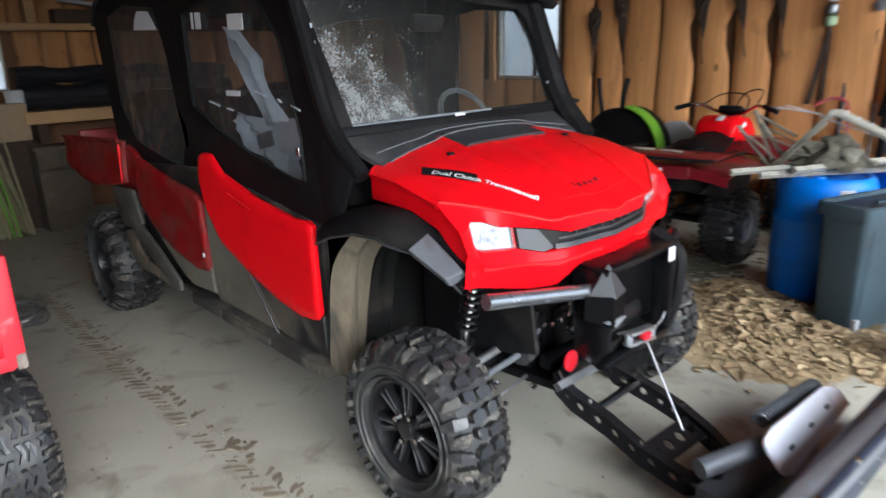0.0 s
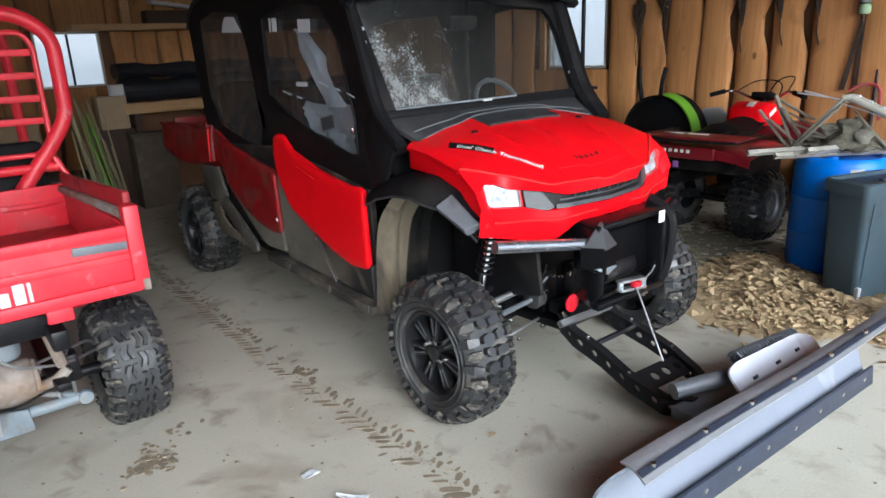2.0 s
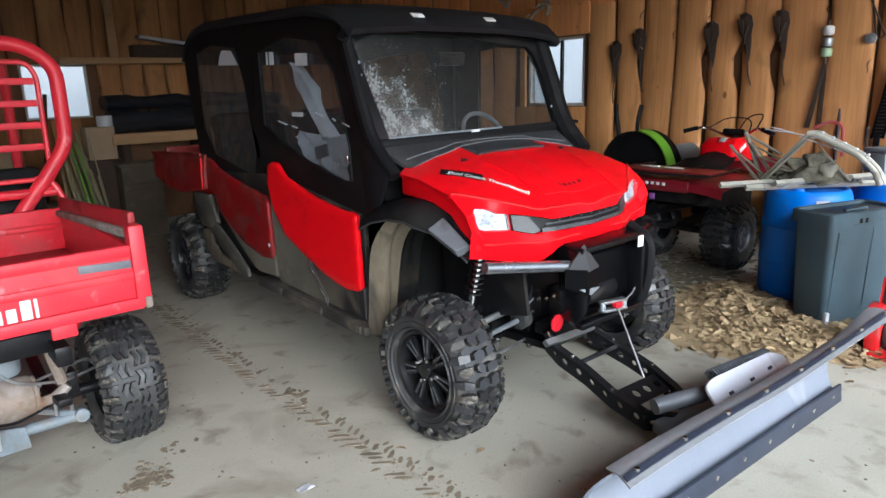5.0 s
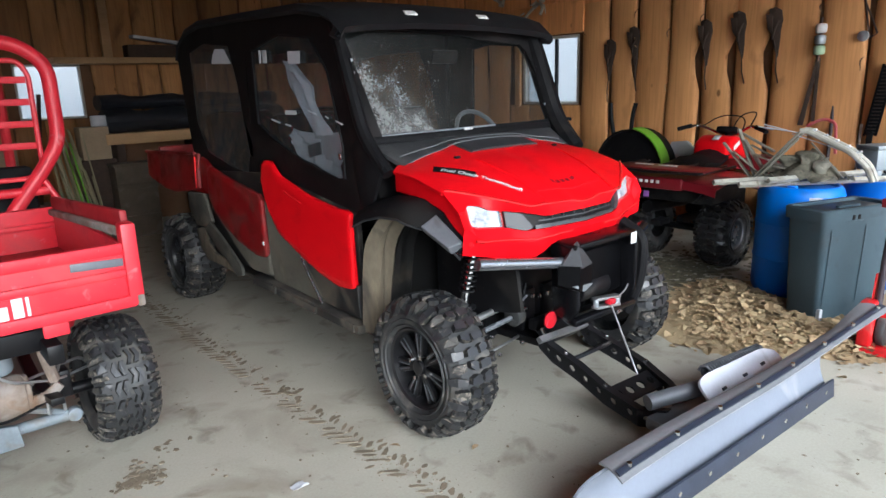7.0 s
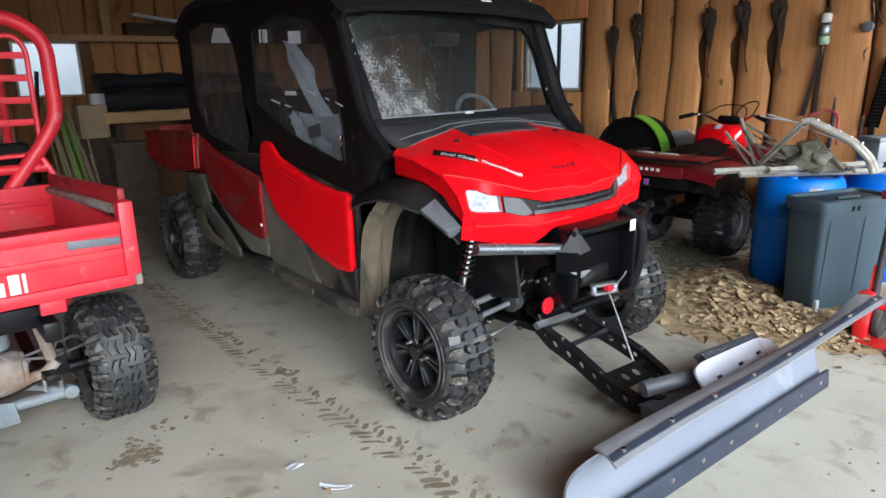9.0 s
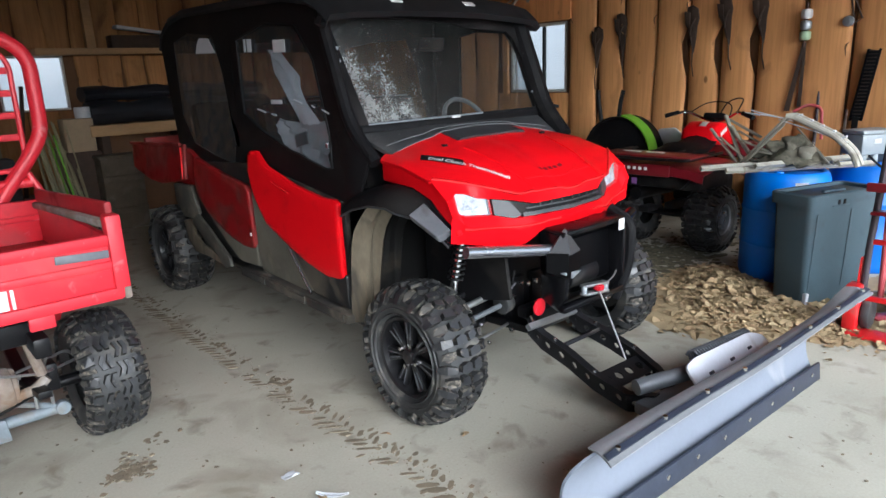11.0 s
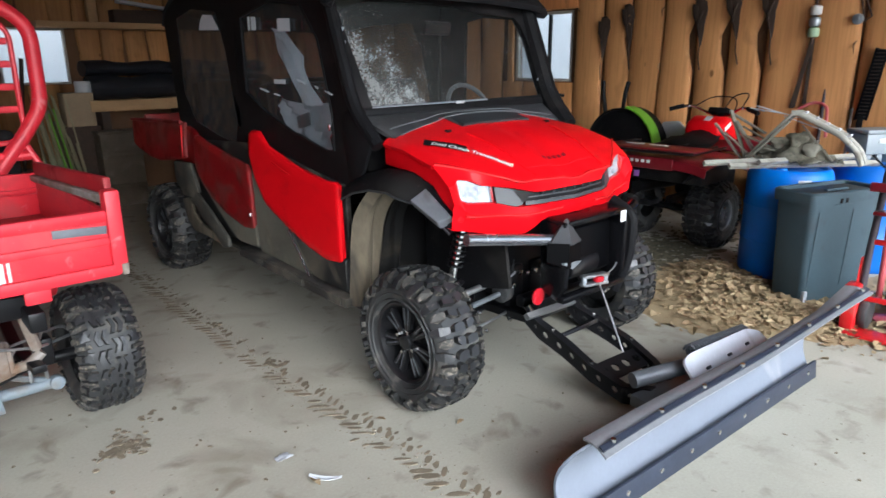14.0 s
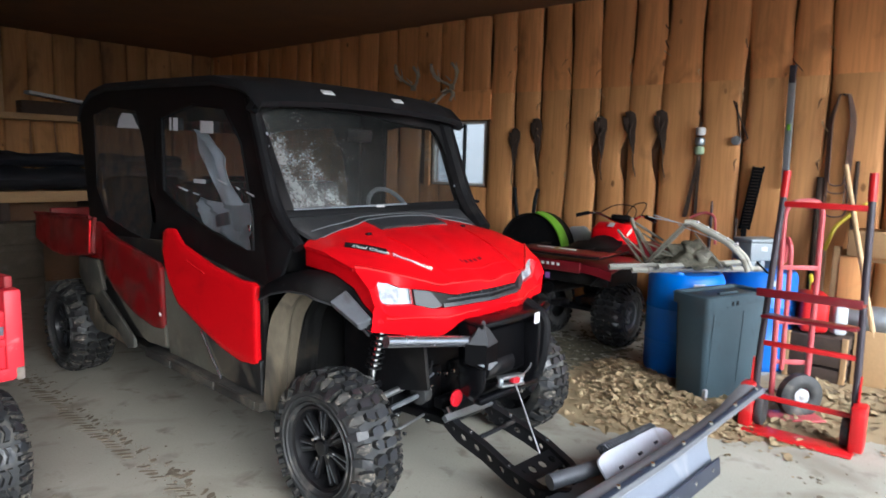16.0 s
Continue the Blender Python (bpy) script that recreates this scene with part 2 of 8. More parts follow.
# the pine board made darker: dimness of the shed's rear in its colour
M_BOARD_REAR = wood("dimmed_pine_board", (0.52, 0.27, 0.10), (0.19, 0.085, 0.033), vary=0.4)
M_CASEGREY = material("grey_blue_plastic", (0.24, 0.275, 0.30), 0.45, vary=0.15, scale=6, bump=0.06)
M_AXLE = material("greyed_axle_paint", (0.17, 0.20, 0.225), 0.55, metal=0.1, vary=0.35, scale=9, bump=0.2, dirt=(0.17, 0.145, 0.12), dirt_amount=0.5, dirt_scale=7)
M_BARK = material("bark_edge", (0.10, 0.055, 0.03), 0.9, vary=0.4, scale=14, bump=0.5, stretch=(1, 1, 0.25))
M_BEAM = material("rough_beam", (0.40, 0.25, 0.12), 0.75, vary=0.3, scale=3, bump=0.4, stretch=(0.3, 0.3, 1), fine=60)
M_PLY = material("plywood", (0.42, 0.26, 0.12), 0.7, vary=0.22, scale=1.5, bump=0.2, stretch=(0.4, 1, 1), fine=50)
M_CEIL = material("dark_sheathing", (0.15, 0.075, 0.035), 0.8, vary=0.3, scale=2, bump=0.2, fine=40)
M_RED = material("red_plastic", (0.72, 0.002, 0.007), 0.30, vary=0.06, scale=3, bump=0.02, coat=0.05, spec=0.12, dirt=(0.36, 0.02, 0.016), dirt_amount=0.06, dirt_scale=4, stains=(((0.42, 0.012, 0.014), 7.0, 0.56, 0.76, 0.35), ((0.50, 0.10, 0.08), 130.0, 0.72, 0.78, 0.35)))
M_RED_EDGE = material("worn_red_edge", (0.66, 0.012, 0.016), 0.22, vary=0.1, scale=5, bump=0.02, coat=0.5)
M_ROOF = material("black_roof_plastic", (0.012, 0.013, 0.015), 0.5, spec=0.3, vary=0.3, scale=5, bump=0.2, fine=180)
M_WING = material("dark_grey_plastic", (0.036, 0.038, 0.042), 0.42, vary=0.15, scale=6, bump=0.06, fine=150)
M_TUBE = material("smooth_dark_tube", (0.34, 0.35, 0.38), 0.24, metal=0.85, vary=0.2, scale=9, bump=0.04, coat=0.4)
# dusty red for the rear panels; base darkened to paint in the dimmer light there
M_RED_DUSTY_DIM = material("dimmed_dusty_red_plastic", (0.21, 0.004, 0.006), 0.4, vary=0.15, scale=3, bump=0.04, coat=0.05, spec=0.25, dirt=(0.13, 0.022, 0.018), dirt_amount=0.50, dirt_scale=4.5, stains=(((0.10, 0.055, 0.045), 5.0, 0.50, 0.70, 0.6), ((0.05, 0.02, 0.018), 12.0, 0.58, 0.72, 0.5)))
M_BLACK = material("black_plastic", (0.007, 0.007, 0.008), 0.55, spec=0.14, vary=0.3, scale=8, bump=0.15, fine=200, dirt=(0.035, 0.032, 0.028), dirt_amount=0.14, dirt_scale=6, stains=(((0.22, 0.21, 0.19), 95.0, 0.69, 0.75, 0.4), ((0.035, 0.032, 0.028), 4.0, 0.55, 0.75, 0.6)))
M_DEEP = material("deep_black_paint", (0.002, 0.002, 0.0025), 0.45, vary=0.3, scale=9, bump=0.06, spec=0.08, dirt=(0.012, 0.011, 0.010), dirt_amount=0.12, dirt_scale=8)
M_BLACK_GLOSS = material("black_gloss", (0.005, 0.005, 0.006), 0.24, vary=0.1, scale=4, bump=0.02, coat=0.03, spec=0.22)
M_TIP = material("dusty_grey_tip", (0.115, 0.122, 0.135), 0.4, vary=0.2, scale=9, bump=0.05, dirt=(0.10, 0.10, 0.105), dirt_amount=0.4, dirt_scale=10)
M_COWL = material("speckled_cowl_plastic", (0.032, 0.033, 0.036), 0.55, vary=0.25, scale=9, bump=0.15, fine=160, stains=(((0.22, 0.22, 0.21), 100.0, 0.64, 0.72, 0.7), ((0.10, 0.10, 0.10), 8.0, 0.52, 0.72, 0.5)))
M_GREY = material("grey_plastic", (0.13, 0.135, 0.145), 0.35, vary=0.12, scale=6, bump=0.05)
M_VINYL = material("black_vinyl", (0.006, 0.006, 0.0065), 0.55, spec=0.16, vary=0.3, scale=5, bump=0.5, fine=120, stains=(((0.022, 0.020, 0.020), 3.5, 0.52, 0.72, 0.8), ((0.14, 0.135, 0.13), 110.0, 0.70, 0.76, 0.4)))
M_MUD = material("muddy_plastic", (0.10, 0.096, 0.076), 0.6, vary=0.3, scale=6, bump=0.3, dirt=TAN_DUST, dirt_amount=0.88, dirt_scale=3.0, stains=(((0.05, 0.046, 0.036), 9.0, 0.58, 0.72, 0.4), ((0.17, 0.155, 0.118), 5.0, 0.58, 0.72, 0.6)))
M_MUD2 = material("dried_mud", (0.125, 0.104, 0.072), 0.9, vary=0.4, scale=5, bump=0.5, dirt=(0.075, 0.062, 0.042), dirt_amount=0.52, dirt_scale=5, stretch=(1, 1, 0.3), stains=(((0.035, 0.03, 0.024), 7.0, 0.54, 0.68, 0.8), ((0.20, 0.162, 0.105), 11.0, 0.58, 0.72, 0.6)))
M_TYRE = material("tyre_rubber", (0.034, 0.035, 0.036), 0.6, vary=0.4, scale=9, bump=0.2, dirt=(0.13, 0.122, 0.105), dirt_amount=0.42, dirt_scale=9)
M_LUGDUST = material("dusty_tan_lug", (0.042, 0.039, 0.035), 0.7, vary=0.5, scale=22, bump=0.4, dirt=(0.23, 0.20, 0.16), dirt_amount=0.46, dirt_scale=42, island=0.5)
M_LUGDARK = material("black_lug_rubber", (0.014, 0.014, 0.015), 0.36, vary=0.5, scale=14, bump=0.3, dirt=(0.10, 0.09, 0.075), dirt_amount=0.16, dirt_scale=14, island=0.5)
M_MUDDARK = material("dark_muddy_plate", (0.05, 0.048, 0.04), 0.7, vary=0.3, scale=7, bump=0.3, dirt=(0.12, 0.11, 0.085), dirt_amount=0.6, dirt_scale=6, stains=(((0.02, 0.019, 0.016), 8.0, 0.54, 0.70, 0.7),))
M_SILL = material("muddy_dark_sill", (0.02, 0.019, 0.017), 0.7, vary=0.3, scale=7, bump=0.3, dirt=(0.08, 0.07, 0.053), dirt_amount=0.55, dirt_scale=6)
M_LUG = material("worn_lug_rubber", (0.018, 0.019, 0.022), 0.42, vary=0.4, scale=14, bump=0.3, dirt=(0.20, 0.18, 0.145), dirt_amount=0.24, dirt_scale=34, island=0.6, spec=0.65)
M_RIM = material("black_alloy", (0.018, 0.018, 0.020), 0.30, metal=0.3, vary=0.2, scale=6, bump=0.05)
M_STEEL = material("bare_steel", (0.46, 0.47, 0.48), 0.35, metal=0.9, vary=0.25, scale=12, bump=0.1)
M_CHROME = material("chrome", (0.70, 0.70, 0.70), 0.15, metal=1.0, vary=0.1, scale=6, bump=0.02)
M_FRAME = material("black_steel", (0.006, 0.006, 0.007), 0.36, metal=0.0, spec=0.24, vary=0.3, scale=9, bump=0.1, dirt=(0.08, 0.074, 0.066), dirt_amount=0.16, dirt_scale=7)
M_BLADE = material("white_blade_paint", (0.165, 0.182, 0.22), 0.55, spec=0.3, vary=0.10, scale=4, bump=0.04, coat=0.0, dirt=(0.42, 0.42, 0.42), dirt_amount=0.14)
M_EDGE = material("cutting_edge_steel", (0.030, 0.037, 0.058), 0.42, metal=0.2, vary=0.3, scale=10, bump=0.1, dirt=(0.20, 0.195, 0.18), dirt_amount=0.08, dirt_scale=8)
M_FLAP = material("grey_rubber_flap", (0.205, 0.21, 0.225), 0.4, vary=0.25, scale=6, bump=0.1, dirt=(0.30, 0.27, 0.22), dirt_amount=0.18, dirt_scale=5)
M_PLOWGREY = material("grey_plow_steel", (0.13, 0.14, 0.155), 0.4, metal=0.2, vary=0.2, scale=8, bump=0.1)
M_LENS = material("silver_reflector", (0.50, 0.53, 0.57), 0.25, vary=0.45, scale=24, bump=1.0, fine=60, spec=0.4, dirt=(0.16, 0.18, 0.22), dirt_amount=0.4, dirt_scale=22)
M_PLATE = material("white_plate_paint", (0.74, 0.78, 0.86), 0.4, vary=0.1, scale=5, bump=0.04, dirt=(0.30, 0.29, 0.27), dirt_amount=0.3, dirt_scale=6)
M_LENSCOVER = glass("lens_cover", (0.95, 0.96, 0.97), 0.04, 0.03, 0.02)
M_COVER = material("pale_seat_cover", (0.66, 0.71, 0.74), 0.35, vary=0.3, scale=5, bump=0.4, fine=30)
M_LUGSIDE = material("dusty_lug_side", (0.012, 0.012, 0.012), 0.8, vary=0.5, scale=12, bump=0.2, dirt=(0.20, 0.175, 0.14), dirt_amount=0.38, dirt_scale=24)
M_WELL = material("muddy_black_plastic", (0.012, 0.012, 0.012), 0.6, vary=0.3, scale=6, bump=0.2, dirt=(0.10, 0.085, 0.06), dirt_amount=0.45, dirt_scale=4)
# black plastic with some mud; the shade inside the well is in its colour
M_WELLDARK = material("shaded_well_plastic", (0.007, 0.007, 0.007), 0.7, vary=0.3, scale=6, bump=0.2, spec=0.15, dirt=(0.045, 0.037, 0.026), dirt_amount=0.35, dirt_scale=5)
M_REFLECTOR = material("red_reflector", (0.45, 0.01, 0.02), 0.25, vary=0.15, scale=30, bump=0.1)
M_GLASS = glass("windshield_acrylic", (0.80, 0.82, 0.81), 0.04, 0.010, 0.36, drift=True)
M_CLEARVINYL = glass("clear_vinyl", (0.78, 0.79, 0.81), 0.10, 0.022, 0.0, wavy=0.5)
M_DUSTVINYL = glass("dusty_vinyl", (0.42, 0.44, 0.43), 0.15, 0.04, 0.05, wavy=0.5)
M_PANE = glass("window_pane", (0.9, 0.92, 0.92), 0.05, 0.10, 0.0)
M_WINFRAME = material("white_vinyl_frame", (0.55, 0.53, 0.48), 0.5, vary=0.15, scale=6, bump=0.1)
M_MISTY = glow("misty_daylight", (0.80, 0.84, 0.88), 0.28)
M_BLUE = material("blue_barrel_plastic", (0.010, 0.185, 0.78), 0.42, vary=0.12, scale=3, bump=0.05, dirt=(0.05, 0.14, 0.36), dirt_amount=0.25)
M_BINLID = material("dark_lid_plastic", (0.030, 0.038, 0.044), 0.5, vary=0.2, scale=6, bump=0.08)
M_DIMCRATE = material("dusty_crate_board", (0.085, 0.068, 0.048), 0.9, vary=0.35, scale=7, bump=0.3, dirt=(0.14, 0.125, 0.10), dirt_amount=0.4, dirt_scale=5)
M_TUB = material("grey_bin_plastic", (0.054, 0.084, 0.104), 0.48, vary=0.15, scale=4, bump=0.08, spec=0.3, dirt=(0.07, 0.085, 0.095), dirt_amount=0.3, dirt_scale=5)
M_LEAF = material("dry_leaf", (0.43, 0.335, 0.19), 0.8, vary=0.4, scale=7, bump=0.2, island=0.8, fine=90, other=(0.25, 0.17, 0.09))
M_MULE = material("faded_red_paint", (0.64, 0.020, 0.036), 0.42, vary=0.14, scale=3, bump=0.06, dirt=(0.50, 0.085, 0.085), dirt_amount=0.25, dirt_scale=3, stains=(((0.66, 0.30, 0.30), 14.0, 0.63, 0.74, 0.5), ((0.30, 0.03, 0.03), 5.0, 0.58, 0.74, 0.45), ((0.70, 0.45, 0.44), 90.0, 0.70, 0.76, 0.5)))
M_MULE_IN = material("worn_bed_red", (0.34, 0.010, 0.016), 0.5, vary=0.2, scale=4, bump=0.1, dirt=(0.18, 0.03, 0.03), dirt_amount=0.35)
M_WHITE = material("white_decal", (0.75, 0.75, 0.75), 0.5, vary=0.08, scale=20, bump=0.03)
M_RUST = material("rusty_steel", (0.22, 0.175, 0.14), 0.75, metal=0.1, vary=0.4, scale=9, bump=0.3, dirt=(0.33, 0.30, 0.28), dirt_amount=0.55, dirt_scale=8, stains=(((0.16, 0.085, 0.04), 12.0, 0.58, 0.70, 0.7),))

M_DARKRED = material("dark_red_plastic", (0.16, 0.008, 0.014), 0.35, vary=0.2, scale=5, bump=0.05, coat=0.2, dirt=(0.16, 0.10, 0.08), dirt_amount=0.3)
M_KHAKI = material("khaki_painted_steel", (0.23, 0.22, 0.18), 0.5, vary=0.25, scale=7, bump=0.1, dirt=(0.16, 0.14, 0.10), dirt_amount=0.4, dirt_scale=6)
M_RAIL = material("worn_pale_rail", (0.36, 0.35, 0.30), 0.5, vary=0.25, scale=9, bump=0.1, dirt=(0.15, 0.13, 0.09), dirt_amount=0.35, dirt_scale=9)
M_NET = material("faded_camo_cloth", (0.15, 0.14, 0.105), 0.9, dirt=(0.05, 0.05, 0.035), dirt_amount=0.45, dirt_scale=18, vary=0.5, scale=14, bump=0.4)
M_GREEN = material("lime_green_plastic", (0.17, 0.42, 0.03), 0.4, vary=0.1, scale=5, bump=0.05)
M_PALE = material("pale_plastic", (0.50, 0.52, 0.55), 0.45, vary=0.15, scale=6, bump=0.05)
M_TRUCKRED = material("red_enamel", (0.55, 0.012, 0.015), 0.35, vary=0.15, scale=6, bump=0.05, dirt=(0.30, 0.06, 0.05), dirt_amount=0.25, dirt_scale=6)
M_TRUCKPINK = material("faded_red_enamel", (0.46, 0.075, 0.085), 0.5, vary=0.2, scale=6, bump=0.08, dirt=(0.42, 0.22, 0.20), dirt_amount=0.35, dirt_scale=6)
M_DARKSTEEL = material("dark_oxide_steel", (0.055, 0.045, 0.055), 0.5, metal=0.3, vary=0.3, scale=8, bump=0.1)
M_RUSTDARK = material("dark_rust", (0.055, 0.035, 0.025), 0.85, vary=0.4, scale=14, bump=0.4)
M_ALU = material("worn_aluminium", (0.42, 0.46, 0.50), 0.4, metal=0.7, vary=0.2, scale=10, bump=0.08)
M_ROPE = material("old_rope", (0.15, 0.095, 0.075), 0.9, vary=0.4, scale=30, bump=0.5)
M_HANDLE = material("ash_handle", (0.52, 0.34, 0.17), 0.5, vary=0.2, scale=4, bump=0.1, stretch=(1, 1, 0.2))
M_YELLOW = material("yellow_plastic", (0.60, 0.46, 0.03), 0.45, vary=0.15, scale=6, bump=0.05)
M_ANTLER = material("antler_bone", (0.38, 0.33, 0.25), 0.6, vary=0.3, scale=9, bump=0.2)
M_CARD = material("cardboard", (0.33, 0.25, 0.16), 0.9, vary=0.2, scale=5, bump=0.1)
M_TARP = material("navy_black_tarp", (0.012, 0.014, 0.020), 0.55, vary=0.35, scale=4, bump=0.5, fine=25)
M_STAKE = material("weathered_stake", (0.26, 0.23, 0.14), 0.8, vary=0.4, scale=8, bump=0.2, island=0.8)
M_MUDCRUMB = material("dried_mud_print", (0.18, 0.148, 0.102), 0.95, vary=0.45, scale=12, bump=0.5, island=0.6)
M_SOIL = material("dark_damp_soil", (0.085, 0.08, 0.05), 0.9, vary=0.4, scale=9, bump=0.4, island=0.5, other=(0.15, 0.135, 0.085))
M_BLUE2 = material("lighter_blue_plastic", (0.012, 0.13, 0.52), 0.42, vary=0.12, scale=3, bump=0.05)
M_FLOATGREEN = material("pale_green_float", (0.40, 0.55, 0.36), 0.5, vary=0.1, scale=10, bump=0.03)
M_PURPLE = material("violet_decal", (0.25, 0.10, 0.38), 0.5, vary=0.1, scale=10, bump=0.02)
M_LABELGREY = material("grey_label", (0.13, 0.14, 0.16), 0.4, vary=0.25, scale=20, bump=0.05)


# ---- building blocks ----
def part(name, bm, mat, parent=None, label="", m=None, smooth=True, angle=35):
    """Links a bmesh as one mesh object, under a thing or a part."""
    me = bpy.data.meshes.new(name)
    bmesh.ops.recalc_face_normals(bm, faces=bm.faces)
    bm.to_mesh(me)
    bm.free()
    me.materials.append(mat)
    if smooth:
        me.shade_smooth()
        me.set_sharp_from_angle(angle=radians(angle))
    ob = new(name, me)
    if parent is not None:
        ob.parent = parent
    if m is not None:
        ob.matrix_local = m
    if label:
        ob["label"] = label
    return ob


def thing(name, label, category, m=None, group="", kind=""):
    ob = tagged(new(name), label, category, group, kind)
    ob.empty_display_size = 0.1
    if m is not None:
        ob.matrix_basis = m
    return ob


def solid(name, bm, mat, label, category, group="", kind="", m=None, **k):
    """A thing of one mesh."""
    return tagged(part(name, bm, mat, None, "", m, **k), label, category, group, kind)


def bevel(bm, w, seg=2, angle=30):
    if w > 0:
        edges = [e for e in bm.edges if len(e.link_faces) == 2 and e.calc_face_angle(0) > radians(angle)]
        bmesh.ops.bevel(bm, geom=edges, offset=w, segments=seg, affect="EDGES", profile=0.5, clamp_overlap=True)
    return bm


def box(sx, sy, sz, at=(0, 0, 0), bev=0.0, turn=(0, 0, 0), bm=None, seg=2):
    """A box of that size round the point at; added to bm where given."""
    b = bmesh.new()
    bmesh.ops.create_cube(b, size=1, matrix=Matrix.Diagonal((sx, sy, sz, 1)))
    bevel(b, bev, seg)
    bmesh.ops.transform(b, matrix=pose(*at, *turn), verts=b.verts)
    return join(bm, b) if bm is not None else b


def join(bm, other):
    me = bpy.data.meshes.new("tmp")
    other.to_mesh(me)
    other.free()
    bm.from_mesh(me)
    bpy.data.meshes.remove(me)
    return bm


def cyl(r, h, at=(0, 0, 0), axis="z", seg=24, bev=0.0, r2=None, bm=None):
    b = bmesh.new()
    bmesh.ops.create_cone(b, cap_ends=True, segments=seg, radius1=r, radius2=r if r2 is None else r2, depth=h)
    bevel(b, bev, 2)
    turn = {"z": (0, 0, 0), "x": (0, 90, 0), "y": (90, 0, 0)}[axis]
    bmesh.ops.transform(b, matrix=pose(*at, *turn), verts=b.verts)
    return join(bm, b) if bm is not None else b


def rod(a, c, r, seg=12, bm=None, r2=None):
    a, c = Vector(a), Vector(c)
    b = bmesh.new()
    bmesh.ops.create_cone(b, cap_ends=True, segments=seg, radius1=r, radius2=r if r2 is None else r2, depth=(c - a).length)
    m = Matrix.Translation((a + c) / 2) @ (c - a).to_track_quat("Z", "Y").to_matrix().to_4x4()
    bmesh.ops.transform(b, matrix=m, verts=b.verts)
    return join(bm, b) if bm is not None else b


def rounded(points, radius, n=5):
    """A polyline with its inner corners rounded."""
    pts = [Vector(p) for p in points]
    out = [pts[0]]
    for a, b, c in zip(pts, pts[1:], pts[2:]):
        u, v = (a - b), (c - b)
        d = min(radius, u.length * 0.45, v.length * 0.45)
        p, q = b + u.normalized() * d, b + v.normalized() * d
        for i in range(n + 1):
            t = i / n
            out.append((1 - t) ** 2 * p + 2 * t * (1 - t) * b + t * t * q)
    return out + [pts[-1]]


def tube(points, r, seg=10, bm=None, radius=0.0, closed=False):
    """A tube along a polyline."""
    pts = rounded(points, radius) if radius else [Vector(p) for p in points]
    b = bmesh.new()
    rings, up = [], Vector((0.123, 0.271, 0.955))
    k = len(pts)
    for i, p in enumerate(pts):
        d = (pts[(i + 1) % k] - pts[i - 1]) if closed else (pts[min(i + 1, k - 1)] - pts[max(i - 1, 0)])
        d.normalize()
        side = d.cross(up)
        side = side.normalized() if side.length > 1e-4 else Vector((1, 0, 0))
        up = side.cross(d).normalized()
        rings.append([b.verts.new(p + r * (math.cos(a) * side + math.sin(a) * up)) for a in (2 * math.pi * j / seg for j in range(seg))])
    pairs = list(zip(rings, rings[1:])) + ([(rings[-1], rings[0])] if closed else [])
    for s, t in pairs:
        for j in range(seg):
            b.faces.new((s[j], s[(j + 1) % seg], t[(j + 1) % seg], t[j]))
    if not closed:
        b.faces.new(rings[0])
        b.faces.new(rings[-1])
    return join(bm, b) if bm is not None else b


def prism(outline, depth, axis="x", at=0.0, bev=0.0, bm=None, seg=2):
    """A flat outline given by two coordinates, thickened from `at` by depth along an axis."""
    put = {"x": lambda a, b, d: (d, a, b), "y": lambda a, b, d: (a, d, b), "z": lambda a, b, d: (a, b, d)}[axis]
    b = bmesh.new()
    lo = [b.verts.new(put(p, q, at)) for p, q in outline]
    hi = [b.verts.new(put(p, q, at + depth)) for p, q in outline]
    b.faces.new(lo)
    b.faces.new(hi)
    k = len(outline)
    for i in range(k):
        b.faces.new((lo[i], lo[(i + 1) % k], hi[(i + 1) % k], hi[i]))
    bmesh.ops.recalc_face_normals(b, faces=b.faces)
    bevel(b, bev, seg)
    return join(bm, b) if bm is not None else b


def sheet(rows, thick=0.0, bm=None):
    """A surface through rows of points, thickened towards its back."""
    b = bmesh.new()
    v = [[b.verts.new(p) for p in row] for row in rows]
    for r0, r1 in zip(v, v[1:]):
        for i in range(len(r0) - 1):
            b.faces.new((r0[i], r0[i + 1], r1[i + 1], r1[i]))
    bmesh.ops.recalc_face_normals(b, faces=b.faces)
    if thick:
        bmesh.ops.solidify(b, geom=b.faces[:], thickness=thick)
    return join(bm, b) if bm is not None else b


def revolve(profile, axis="x", seg=48, bm=None):
    """A ring of (distance along the axis, radius) turned round the axis."""
    b = bmesh.new()
    rings = []
    for j in range(seg):
        a = 2 * math.pi * j / seg
        rings.append([b.verts.new({"x": (d, r * math.cos(a), r * math.sin(a)), "y": (r * math.cos(a), d, r * math.sin(a)),
                                   "z": (r * math.cos(a), r * math.sin(a), d)}[axis]) for d, r in profile])
    for j in range(seg):
        s, t = rings[j], rings[(j + 1) % seg]
        for i in range(len(profile) - 1):
            b.faces.new((s[i], s[i + 1], t[i + 1], t[i]))
    bmesh.ops.remove_doubles(b, verts=b.verts, dist=1e-5)
    bmesh.ops.recalc_face_normals(b, faces=b.faces)
    return join(bm, b) if bm is not None else b


def lerp(a, b, t):
    return a + (b - a) * t


def ramped(table, x):
    """Reads a short table of (x, value) pairs, straight between them."""
    for (x0, v0), (x1, v1) in zip(table, table[1:]):
        if x <= x1:
            return lerp(v0, v1, max(0.0, (x - x0) / (x1 - x0)))
    return table[-1][1]


